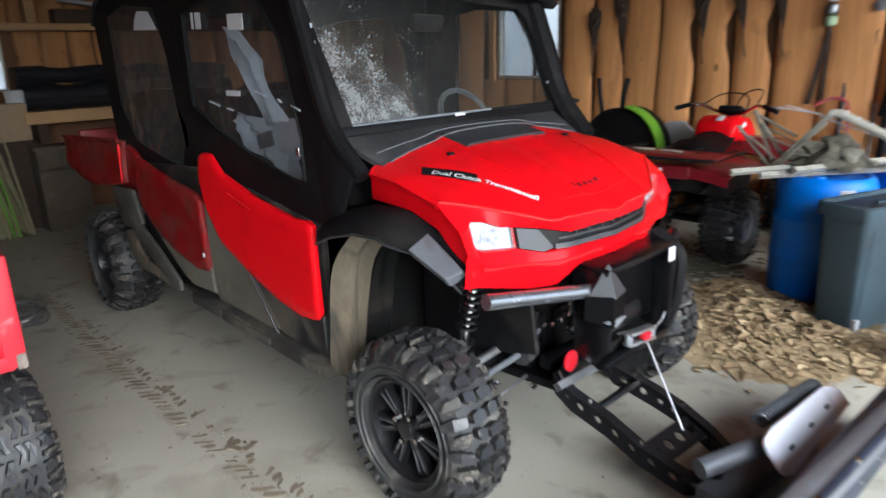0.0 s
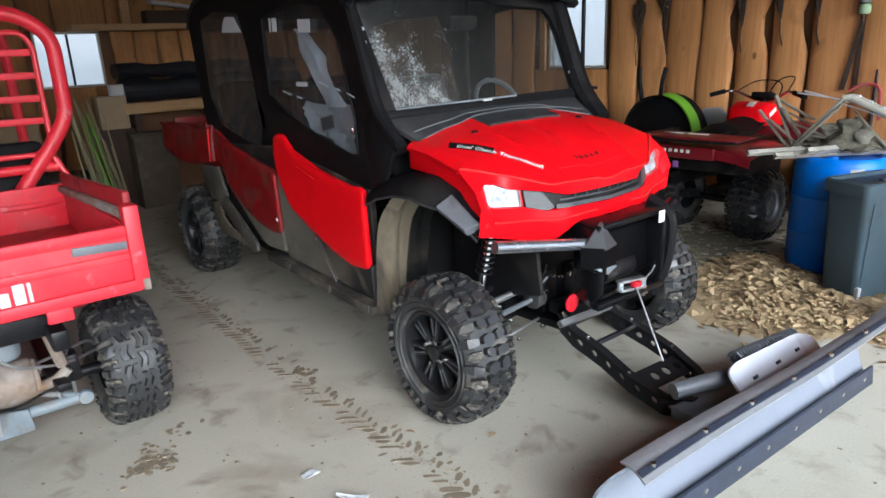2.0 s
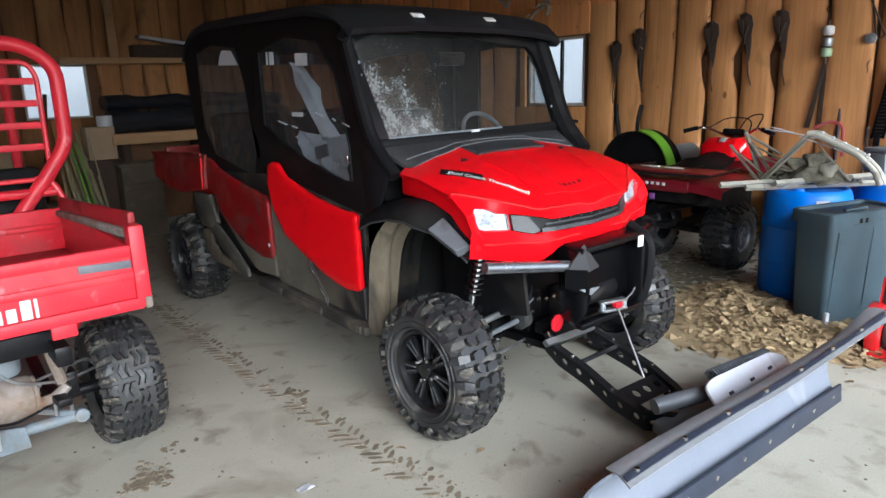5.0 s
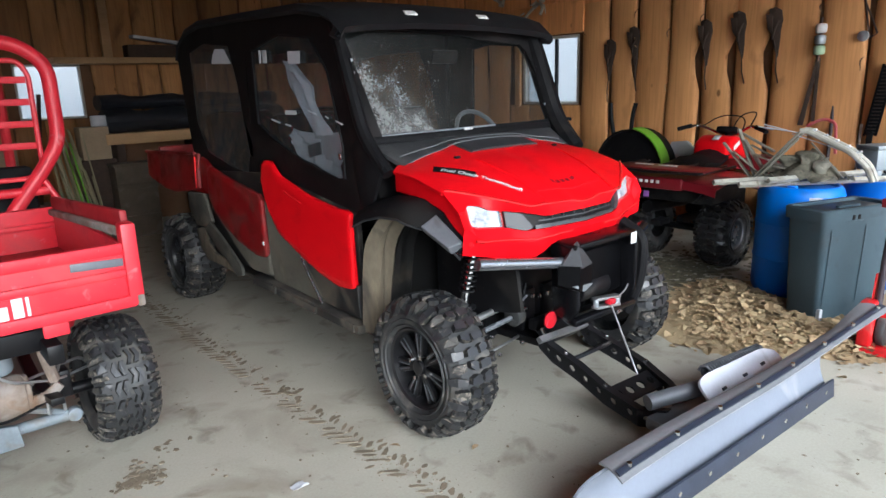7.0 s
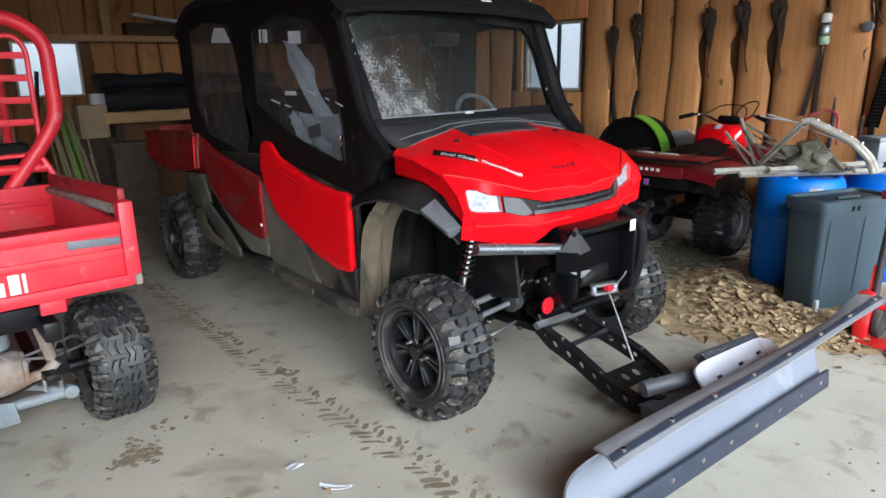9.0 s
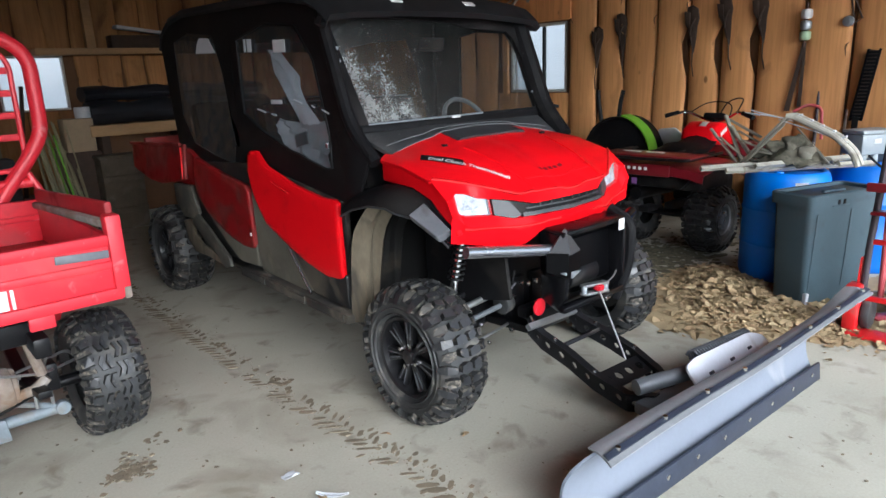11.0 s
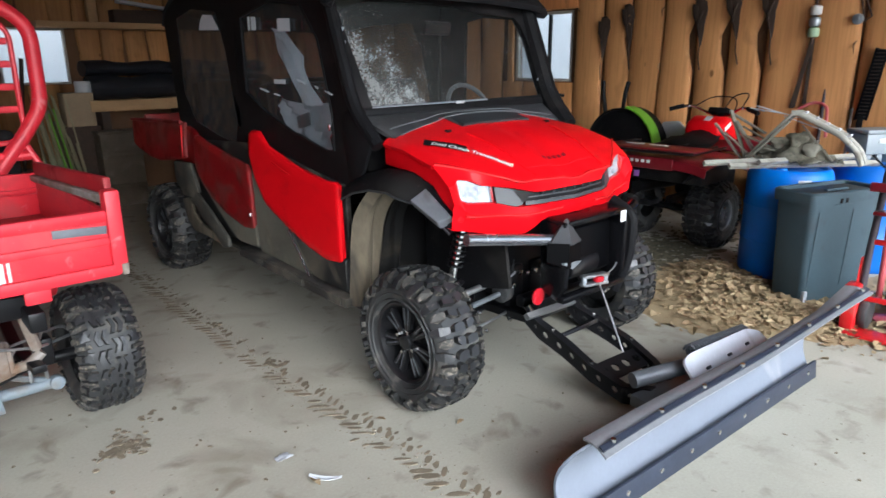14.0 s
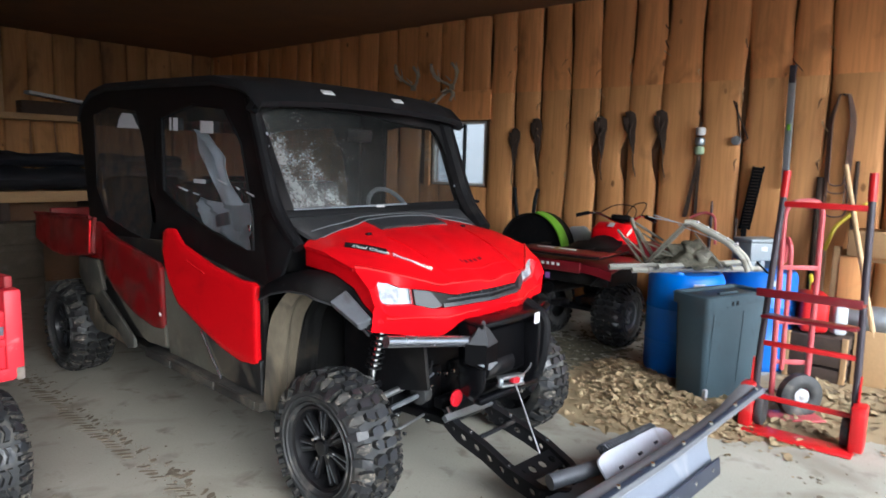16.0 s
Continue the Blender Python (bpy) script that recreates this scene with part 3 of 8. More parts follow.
# ---- the shed ----
EAST, NORTH, WEST, SOUTH, CEIL = 4.4, 9.6, -7.5, -3.5, 3.42
solid("floor", box(EAST - WEST, NORTH - SOUTH, 0.2, ((EAST + WEST) / 2, (NORTH + SOUTH) / 2, -0.1)), M_CONCRETE,
      "dusty grey concrete slab with dirty tyre tracks", "floor", kind="structure", smooth=False)
ground = bmesh.new()
bmesh.ops.create_grid(ground, x_segments=8, y_segments=8, size=400, matrix=Matrix.Translation((0, 0, -0.24)))
solid("ground", ground, M_GRAVEL, "unseen gravel yard outside, pale to bounce light into the shed", "ground", kind="structure", smooth=False)
solid("ceiling", box(EAST - WEST + 0.4, NORTH - SOUTH + 0.4, 0.12, ((EAST + WEST) / 2, (NORTH + SOUTH) / 2, CEIL + 0.06)), M_CEIL,
      "dark boarded underside of the loft", "ceiling", kind="structure", smooth=False)


def wall_with_window(name, label, axis, at, thick, lo, hi, win=None):
    """A wall along x or y; win = (from, to, sill, head)."""
    b = bmesh.new()
    spans = [(lo, hi, 0.0, CEIL)] if win is None else [(lo, win[0], 0, CEIL), (win[1], hi, 0, CEIL), (win[0], win[1], 0, win[2]), (win[0], win[1], win[3], CEIL)]
    for a, c, z0, z1 in spans:
        mid, size = (a + c) / 2, c - a
        if axis == "y":
            box(thick, size, z1 - z0, (at + thick / 2, mid, (z0 + z1) / 2), bm=b)
        else:
            box(size, thick, z1 - z0, (mid, at + thick / 2, (z0 + z1) / 2), bm=b)
    return solid(name, b, M_CEIL, label, "wall", kind="structure", smooth=False)


WIN_E = (3.06, 3.98, 1.29, 2.13)
WIN_N = (-0.57, 0.35, 1.24, 2.06)
wall_east = wall_with_window("wall_east", "wall of wide waney-edged orange pine boards", "y", EAST, 0.12, SOUTH, NORTH, WIN_E)
wall_north = wall_with_window("wall_north", "rear wall of pine boards, dimness painted into their colour", "x", NORTH, 0.12, WEST, EAST, WIN_N)
wall_west = wall_with_window("wall_west", "dim brown board wall", "y", WEST - 0.12, 0.12, SOUTH, NORTH)
# front wall out of view: jambs and header placed to shape the incoming light
front = bmesh.new()
for x0, x1, z0, z1 in ((WEST, -5.7, 0, CEIL), (4.1, EAST, 0, CEIL), (-5.7, 4.1, 3.05, CEIL)):
    box(x1 - x0, 0.12, z1 - z0, ((x0 + x1) / 2, SOUTH - 0.06, (z0 + z1) / 2), bm=front)
wall_south = solid("wall_south", front, M_CEIL, "unseen front wall, its wide open doorway sized to shape daylight", "wall", kind="structure", smooth=False)


def window(name, label, axis, at, win, mullion):
    y0, y1, z0, z1 = win
    root = thing(name, label, "window", kind="structure")
    f = bmesh.new()

    def bar(a, c, p, q, d=0.07):
        if axis == "y":
            box(d, c - a, q - p, (at + 0.03, (a + c) / 2, (p + q) / 2), 0.004, bm=f)
        else:
            box(c - a, d, q - p, ((a + c) / 2, at + 0.03, (p + q) / 2), 0.004, bm=f)
    w = 0.035
    bar(y0, y1, z0, z0 + w), bar(y0, y1, z1 - w, z1), bar(y0, y0 + w, z0 + w, z1 - w), bar(y1 - w, y1, z0 + w, z1 - w)
    part("window_frame", f, M_WINFRAME, root, "pale window frame")
    f = bmesh.new()
    bar(mullion - 0.015, mullion + 0.015, z0 + w, z1 - w, 0.05)
    part("mullion", f, M_FRAME, root, "thin dark mullion")
    for a, c in ((y0 + w, mullion - 0.015), (mullion + 0.015, y1 - w)):
        size = (0.006, c - a, z1 - z0 - 2 * w) if axis == "y" else (c - a, 0.006, z1 - z0 - 2 * w)
        mid = (at + 0.03, (a + c) / 2, (z0 + z1) / 2) if axis == "y" else ((a + c) / 2, at + 0.03, (z0 + z1) / 2)
        p = part("pane", box(*size, mid), M_PANE, root)
        p.visible_shadow = False
    return root


window("window_1", "bright two-pane window in the board wall", "y", EAST, WIN_E, 3.44)
window("window_2", "bright two-pane window in the rear wall", "x", NORTH, WIN_N, -0.1)
solid("backdrop", box(0.02, 6, 5, (EAST + 1.6, 3.5, 2.2)), M_MISTY, "plain misty daylight beyond the window", "backdrop", kind="structure")
solid("backdrop", box(7, 0.02, 5, (0, NORTH + 1.6, 2.2)), M_MISTY, "plain misty daylight beyond the window", "backdrop", kind="structure")


def waney_board(width, z0, z1, seed, notch=0.0, thick=0.042):
    """A sawn board with wandering edges; its face looks along -x, its width runs along y from 0."""
    rnd = random.Random(seed)
    b = bmesh.new()
    n = 14
    ph = [rnd.uniform(0, 6.28) for _ in range(4)]
    rows = []
    for i in range(n + 1):
        z = lerp(z0, z1, i / n)
        lo = 0.016 * math.sin(1.9 * z + ph[0]) + 0.010 * math.sin(5.1 * z + ph[1])
        hi = width + 0.016 * math.sin(2.3 * z + ph[2]) + 0.010 * math.sin(4.7 * z + ph[3])
        lo += notch * math.exp(-((z - 1.72) / 0.2) ** 2)
        rows.append((z, lo, hi))
    cross = ((0.0, 0.0), (0.015, 0.45), (0.10, 0.80), (0.30, 0.98), (0.50, 1.03), (0.72, 0.96), (0.90, 0.72), (0.975, 0.40), (1.0, 0.0))
    f = [[b.verts.new((-thick * d, lerp(lo, hi, w), z)) for w, d in cross] for z, lo, hi in rows]
    for r0, r1 in zip(f, f[1:]):
        for i in range(len(cross) - 1):
            b.faces.new((r0[i], r0[i + 1], r1[i + 1], r1[i]))
    return b


def board_wall(parent, axis, at, lo, hi, z0, z1, mat, win=None, step=0.385, first=0, proud=0.0, notches=(), edges=()):
    """Boards side by side along a wall, each an object, cut round the window."""
    rnd = random.Random(first)
    y, k = lo, 0
    while y < hi - 0.05:
        w = min(step * rnd.uniform(0.86, 1.14), hi - y)
        for e, f in zip(edges, edges[1:]):
            if e - 0.06 < y <= f - 0.06:
                w = f - y
                break
        else:
            if edges and y < edges[0]:
                w = min(w, edges[0] - y) if edges[0] - y - w > 0.15 else edges[0] - y
        notch = 0.10 if any(a < y < c for a, c in notches) else 0.0
        spans = [(z0, z1)]
        if win and y < win[1] and y + w > win[0] and z1 > win[2] and z0 < win[3]:
            spans = [(z0, win[2] - 0.01), (win[3] + 0.01, z1)]
        for a, c in spans:
            if c - a < 0.1:
                continue
            b = waney_board(w - 0.015, a, c, first * 97 + k, notch if len(spans) == 1 else 0.0)
            tilt = rnd.uniform(0.5, 4.0)
            if axis == "y":
                m = pose(at - proud - 0.004 - rnd.uniform(0, 0.012), y, 0, 0, 0, tilt)
            else:
                m = pose(y + w, at - proud - 0.004 - rnd.uniform(0, 0.012), 0, 0, 0, 90 + tilt)
            part("board", b, mat, parent, m=m, angle=50)
        y += w
        k += 1
    return k


EDGES = (-0.80, -0.50, -0.09, 0.33, 0.73, 1.094, 1.465, 1.84, 2.23, 2.60, 2.99)
board_wall(wall_east, "y", EAST, SOUTH, NORTH, 0.0, 2.5, M_BOARD, WIN_E, first=3, notches=((0.6, 1.7), (2.1, 2.5)), edges=EDGES)
board_wall(wall_east, "y", EAST, SOUTH, NORTH, 2.46, CEIL, M_BOARD_UP, None, first=3, proud=0.012, edges=EDGES)
# rear boards take the darkened pine, as little light reaches them
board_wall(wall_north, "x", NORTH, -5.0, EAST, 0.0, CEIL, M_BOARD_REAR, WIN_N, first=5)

# curls of loose bark along the board edges
rnd = random.Random(31)
for k in range(34):
    y = rnd.choice(EDGES) + rnd.uniform(-0.02, 0.02)
    z = rnd.uniform(1.5, 3.1)
    a, ln = rnd.uniform(-0.9, 0.9), rnd.uniform(0.05, 0.14)
    pts = [(-0.035 - 0.05 * math.sin(1.7 * t), ln * t * math.sin(a) + 0.012 * math.sin(5 * t), -ln * t * math.cos(a) * 1.2) for t in (0, 0.25, 0.5, 0.75, 1.0)]
    b = sheet([[(px, py - 0.008 * (1 - i / 5), pz) for i, (px, py, pz) in enumerate(pts)], [(px - 0.004, py + 0.010 * (1 - i / 5), pz - 0.004) for i, (px, py, pz) in enumerate(pts)]], 0.002)
    part("bark_curl", b, M_BARK if k % 3 else M_HANDLE, wall_east, m=pose(EAST, y, z))


# ---- wheels ----
def wheel(parent, at, r, w, side, rim_r=0.200, lugs=16, chevron=28, rim_mat=None, spokes=7, tread_h=0.024, lug_mat=None, dust_mat=None, ribbed=False):
    """A knobbly tyre on a cast rim. side -1: the outer face looks along -x."""
    R, h = r - tread_h, w / 2
    root = part("wheel", revolve([(s * h * side, q) for s, q in ((0.80, rim_r + 0.004), (0.96, rim_r + 0.03), (1.0, (rim_r + R) / 2 + 0.01), (0.93, R - 0.035), (0.75, R - 0.006),
                (0.4, R), (-0.4, R), (-0.75, R - 0.006), (-0.93, R - 0.035), (-1.0, (rim_r + R) / 2 + 0.01), (-0.96, rim_r + 0.03), (-0.80, rim_r + 0.004))], "x", 56),
                M_TYRE, parent, "black knobbly off-road tyre, dusty", pose(*at))
    # tread: bent bars and blocks that follow the crown and run over the shoulder
    crown = [(0.0, R), (0.4, R), (0.75, R - 0.006), (0.93, R - 0.035), (1.0, R - 0.075)]
    runs = [0.0]
    for (d0, q0), (d1, q1) in zip(crown, crown[1:]):
        runs.append(runs[-1] + math.hypot((d1 - d0) * h, q1 - q0))
    pitch = 2 * math.pi / lugs

    def on_tyre(s, q, lift, half):
        at_run = abs(s) * runs[3]
        for k in range(len(runs) - 1):
            if at_run <= runs[k + 1] or k == len(runs) - 2:
                f = (at_run - runs[k]) / (runs[k + 1] - runs[k])
                d, rad = lerp(crown[k][0], crown[k + 1][0], f) * h, lerp(crown[k][1], crown[k + 1][1], f)
                nx, nr = crown[k][1] - crown[k + 1][1], (crown[k + 1][0] - crown[k][0]) * h
                break
        ln = math.hypot(nx, nr)
        d, rad = d + nx / ln * lift, rad + nr / ln * lift
        return ((d if s >= 0 else -d) * half, rad * math.cos(q), rad * math.sin(q))

    bars = (([(-0.04, 0.10), (0.20, 0.02), (0.44, 0.10), (0.48, 0.36), (0.26, 0.40), (-0.04, 0.44)], 0),
            ([(0.54, 0.12), (0.80, -0.02), (1.10, 0.00), (1.18, 0.10), (1.10, 0.34), (0.82, 0.40), (0.58, 0.40)], 0),
            ([(0.08, 0.60), (0.26, 0.50), (0.42, 0.50), (0.46, 0.72), (0.30, 0.88), (0.10, 0.92)], 0),
            ([(0.52, 0.54), (0.72, 0.50), (0.98, 0.56), (1.02, 0.78), (0.76, 0.92), (0.54, 0.84)], 2))
    if ribbed:
        bars = (([(0.03, 0.04), (0.17, 0.04), (0.27, 0.48), (0.17, 0.94), (0.03, 0.94), (0.13, 0.48)], 0),
                ([(0.24, 0.04), (0.39, 0.04), (0.49, 0.48), (0.39, 0.94), (0.24, 0.94), (0.34, 0.48)], 0),
                ([(0.52, 0.08), (0.72, 0.02), (0.80, 0.20), (0.78, 0.56), (0.56, 0.52), (0.60, 0.30)], 0),
                ([(0.86, 0.10), (1.08, 0.06), (1.16, 0.30), (1.08, 0.50), (0.86, 0.52)], 2),
                ([(0.56, 0.66), (0.84, 0.62), (1.06, 0.66), (1.06, 0.88), (0.82, 0.94), (0.54, 0.90)], 2))
    rnd = random.Random(int(r * 1000))
    t = bmesh.new()
    for i in range(lugs):
        for half in (-1, 1):
            for bar, dusty in bars:
                cs, cq = (sum(p[c] for p in bar) / len(bar) for c in (0, 1))
                high = tread_h * rnd.uniform(0.85, 1.12)
                base = (i + (0.5 if half > 0 else 0)) * pitch
                lo = [t.verts.new(on_tyre(lerp(cs, s, 0.96), base + lerp(cq, q, 0.88) * pitch, -0.004, half)) for s, q in bar]
                jit = [(s + rnd.uniform(-0.015, 0.015), q + rnd.uniform(-0.02, 0.02)) for s, q in bar]
                hi = [t.verts.new(on_tyre(lerp(cs, s, 0.86), base + lerp(cq, q, 0.80) * pitch, high, half)) for s, q in jit]
                t.faces.new(hi).material_index = dusty
                for j in range(len(bar)):
                    t.faces.new((lo[j], lo[(j + 1) % len(bar)], hi[(j + 1) % len(bar)], hi[j])).material_index = 1
    tread = part("tread", t, lug_mat or M_LUG, root, "worn tread blocks with dried mud", smooth=False)
    tread.data.materials.append(M_LUGSIDE)
    tread.data.materials.append(dust_mat or M_LUGDUST)
    ribs = bmesh.new()
    for q in (0.16, 0.40):
        rad = lerp(rim_r, R, q)
        join(ribs, revolve([(side * (h * 1.0 - 0.004), rad - 0.005), (side * (h * 1.0 + 0.004), rad), (side * (h * 1.0 - 0.004), rad + 0.005)], "x", 48))
    part("sidewall_rib", ribs, M_TYRE, root)
    rim = part("rim", revolve([(side * d * h, q) for d, q in ((0.80, rim_r + 0.006), (0.86, rim_r - 0.002), (0.80, rim_r - 0.014), (0.35, rim_r - 0.025), (-0.1, rim_r - 0.03), (-0.12, 0.0))], "x", 48),
               rim_mat or M_RIM, root, "black cast rim")
    face = side * h * 0.55
    blade = None
    for i in range(spokes):
        for off in (-0.13, 0.13):
            a = 2 * math.pi * i / spokes + off
            if blade is None:
                b = prism([(-0.010, 0.03), (0.010, 0.03), (0.013, rim_r - 0.018), (-0.013, rim_r - 0.018)], side * 0.03, "x", face - side * 0.02, 0.004)
                blade = part("spoke", b, rim_mat or M_RIM, rim, m=Matrix.Rotation(a, 4, "X"))
            else:
                o = new("spoke", blade.data)
                o.parent, o.matrix_local = rim, Matrix.Rotation(a, 4, "X")
    if spokes > 4:
        for i in range(spokes):
            for off in (-0.13, 0.13):
                part("spoke_accent", box(0.004, 0.005, rim_r * 0.42, (face + side * 0.0115, 0, rim_r * 0.63), 0.0015), M_PLOWGREY, rim, "milled bright spoke edge", m=Matrix.Rotation(2 * math.pi * i / spokes + off * 0.8, 4, "X"))
    part("hub_cap", cyl(0.036, 0.045, (face + side * 0.006, 0, 0), "x", 20, 0.006), rim_mat or M_RIM, rim)
    for i in range(4):
        a = math.pi / 2 * i + 0.4
        part("lug_nut", cyl(0.009, 0.03, (face + side * 0.012, 0.058 * math.cos(a), 0.058 * math.sin(a)), "x", 6), M_CHROME, rim, "bright wheel nut")
    return root


# ---- the red side-by-side with its snow plough ----
utv = thing("utility_vehicle", "red four-door side-by-side with black soft cab and snow plough", "utility vehicle", pose(0.065, 0, 0))
for y, w in ((0.0, 0.235), (2.94, 0.27)):
    for s in (-1, 1):
        wheel(utv, (s * (0.815 - w / 2), y, 0.335), 0.335, w, s, rim_r=0.190, lugs=17, tread_h=0.028, lug_mat=M_LUG if y < 1 else M_LUGDARK)


def hood_z(u, y):
    """Height of the bonnet at u = -1..1 across, y along."""
    mid = ramped(((-0.32, 1.03), (-0.22, 1.088), (-0.12, 1.145), (0.05, 1.22), (0.34, 1.295)), y)
    edge = ramped(((-0.30, 1.02), (-0.065, 1.135), (0.14, 1.19), (0.34, 1.21)), y)
    a = abs(u)
    z = lerp(mid, edge, a ** 2.2)
    z += 0.014 * min(1, max(0, (0.47 - a) / 0.05)) * min(1, max(0, (0.10 - y) / 0.20))
    z -= 0.010 * min(1, max(0, (0.13 - a) / 0.05)) * min(1, max(0, (0.25 - y) / 0.2))
    return z


HALF = 0.66


def crease_y(x):
    """Plan of the edge where the bonnet breaks down to the lights."""
    return ramped(((0, -0.315), (0.25, -0.30), (0.345, -0.27), (0.50, -0.165), (0.66, -0.05)), abs(x))


def nose_y(x, z=0.95):
    return -0.335 + ramped(((0, 0), (0.24, 0.030), (0.42, 0.108), (0.60, 0.150), (0.63, 0.140), (0.66, 0.140)), abs(x)) + 0.25 * max(0, z - 0.90)


def light_top(x):
    return ramped(((0, 0.998), (0.238, 0.992), (0.353, 1.019), (0.432, 1.032), (0.487, 1.039), (0.544, 1.066), (0.604, 1.075), (0.624, 1.053), (0.66, 1.05)), abs(x))


def light_bottom(x):
    return ramped(((0, 0.936), (0.245, 0.936), (0.343, 0.932), (0.436, 0.958), (0.582, 0.970), (0.606, 1.003), (0.624, 1.036), (0.66, 1.045)), abs(x))


def chin_z(x):
    return ramped(((0, 0.872), (0.178, 0.865), (0.211, 0.858), (0.291, 0.806), (0.393, 0.807), (0.631, 0.861), (0.66, 0.868)), abs(x))


def side_x(z):
    """Half width of the body side at a height."""
    return ramped(((0.35, 0.738), (0.58, 0.746), (0.92, 0.754), (1.05, 0.750), (1.2, 0.733)), z)


def side_panel(top, bottom, s, out=0.0, thick=0.028, n=26, k=8):
    """A body skin between two edges given as (y, z) tables, with rolled borders; s is the side of the vehicle."""
    y0, y1 = top[0][0], top[-1][0]
    us = [0.0, 0.01] + [i / n for i in range(1, n)] + [0.99, 1.0]
    vs = [0.0, 0.03] + [i / k for i in range(1, k)] + [0.97, 1.0]
    b = bmesh.new()
    skins = []
    for back in (0.0, thick):
        grid = []
        for u in us:
            y = lerp(y0, y1, u)
            zb, zt = ramped(bottom, y), ramped(top, y)
            roll = [0.009 if u in (0.0, 1.0) or v in (0.0, 1.0) else 0.0 for v in vs]
            grid.append([b.verts.new((s * (side_x(lerp(zb, zt, v)) + out - back - (0 if back else r)), y, lerp(zb, zt, v))) for v, r in zip(vs, roll)])
        skins.append(grid)
    for g in skins:
        for c0, c1 in zip(g, g[1:]):
            for j in range(len(vs) - 1):
                b.faces.new((c0[j], c0[j + 1], c1[j + 1], c1[j]))
    f, g = skins
    rim = [(i, 0) for i in range(len(us))] + [(len(us) - 1, j) for j in range(1, len(vs))] + [(i, len(vs) - 1) for i in range(len(us) - 2, -1, -1)] + [(0, j) for j in range(len(vs) - 2, 0, -1)]
    for (i, j), (p, q) in zip(rim, rim[1:] + rim[:1]):
        b.faces.new((f[i][j], f[p][q], g[p][q], g[i][j]))
    return b


rows = []
for j in range(15):
    t = j / 14
    row = []
    for i in range(41):
        u = -1 + 2 * i / 40
        x = u * HALF
        y = lerp(0.34 - 0.05 * abs(u) ** 3, crease_y(x), t)
        row.append((x, y, hood_z(u, y) - (0.012 if abs(u) > 0.99 else 0)))
    rows.append(row)
part("hood", sheet(rows, 0.02), M_RED, utv, "glossy red moulded bonnet", angle=28)
# the front fascia round the recess of the lights and grille
cols = []
for i in range(61):
    x = HALF * (-1 + 2 * i / 60)
    zc = hood_z(x / HALF, crease_y(x)) - 0.004
    zt, zb, zd = light_top(x), light_bottom(x), chin_z(x)
    deep = 0.028 * min(1, max(0, (0.616 - abs(x)) / 0.02))
    mid = lerp(zb, zd, 0.42)
    cols.append([(x, crease_y(x) - 0.002, zc), (x, nose_y(x, zt) - 0.006, zt), (x, nose_y(x, zt) + deep, zt - 0.003), (x, nose_y(x, zb) + deep, zb + 0.003), (x, nose_y(x, zb) - 0.006, zb),
                 (x, nose_y(x, mid) - 0.020, mid + 0.012), (x, nose_y(x, mid) - 0.012, mid - 0.006), (x, nose_y(x, zd) + 0.015, zd), (x, nose_y(x, zd) + 0.06, zd + 0.01)])
bead = [(x, crease_y(x) - 0.003, hood_z(x / HALF, crease_y(x)) - 0.003) for x in (HALF * 0.985 * (-1 + 2 * i / 48) for i in range(49))]
part("hood_lip", tube(bead, 0.006, 8), M_RED_EDGE, utv, "rounded lip of the bonnet")
for s in (-1, 1):
    ridge = [(s * x, y, hood_z(x / HALF, y) + 0.001) for x, y in ((lerp(0.245, 0.30, i / 10), lerp(-0.285, 0.10, i / 10)) for i in range(11))]
    part("hood_ridge", tube(ridge, 0.005, 8), M_RED, utv, "moulded ridge on the bonnet")
    chin = [(s * x, nose_y(x, 0.90) - 0.021, lerp(light_bottom(x), chin_z(x), 0.42) * 0.4 + 0.6 * 0.917) for x in (lerp(0.12, 0.60, i / 16) for i in range(17))]
    part("chin_ridge", tube(chin, 0.006, 8), M_RED_EDGE, utv, "moulded ridge under the lights")
part("hood_fold", tube([(x, y, hood_z(x / HALF, y) + 0.001) for x, y in ((lerp(-0.235, 0.235, i / 16), -0.225 - 0.010 * math.sin(math.pi * i / 16)) for i in range(17))], 0.004, 8), M_RED, utv, "moulded fold across the bonnet")
part("front_fascia", sheet(cols, 0.0), M_RED, utv, "red front fascia round lights and grille", angle=24)


def nose_strip(x0, x1, z0, z1, out, thick=0.02, n=8):
    """A strip that follows the nose from x0 to x1 between two heights; z0 and z1 may be functions of x."""
    f0 = z0 if callable(z0) else (lambda x: z0)
    f1 = z1 if callable(z1) else (lambda x: z1)
    rws = []
    for j in range(4):
        t = j / 3
        rws.append([(x, nose_y(x, lerp(f0(x), f1(x), t)) - out, lerp(f0(x), f1(x), t)) for x in (lerp(x0, x1, i / n) for i in range(n + 1))])
    return sheet(rws, thick)


part("grille", nose_strip(-0.417, 0.417, lambda x: light_bottom(x) + 0.004, lambda x: light_top(x) - 0.004, -0.012, 0.012, 24), M_BLACK, utv, "black recessed grille")
part("grille_trim", nose_strip(-0.297, 0.297, lambda x: light_bottom(x) + 0.004, lambda x: light_bottom(x) + 0.021, 0.002, 0.016, 20), M_WING, utv, "grey grille trim strip")
part("grille_bar", nose_strip(-0.272, 0.272, lambda x: light_bottom(x) + 0.034, lambda x: light_bottom(x) + 0.040, -0.004, 0.01, 20), M_WING, utv, "thin grille bar")
for i in range(7):
    x = -0.20 + 0.068 * i
    part("grille_tooth", box(0.008, 0.012, 0.010, (x, nose_y(x, 1.0) + 0.002, light_top(x) - 0.010), 0.002), M_WING, utv)
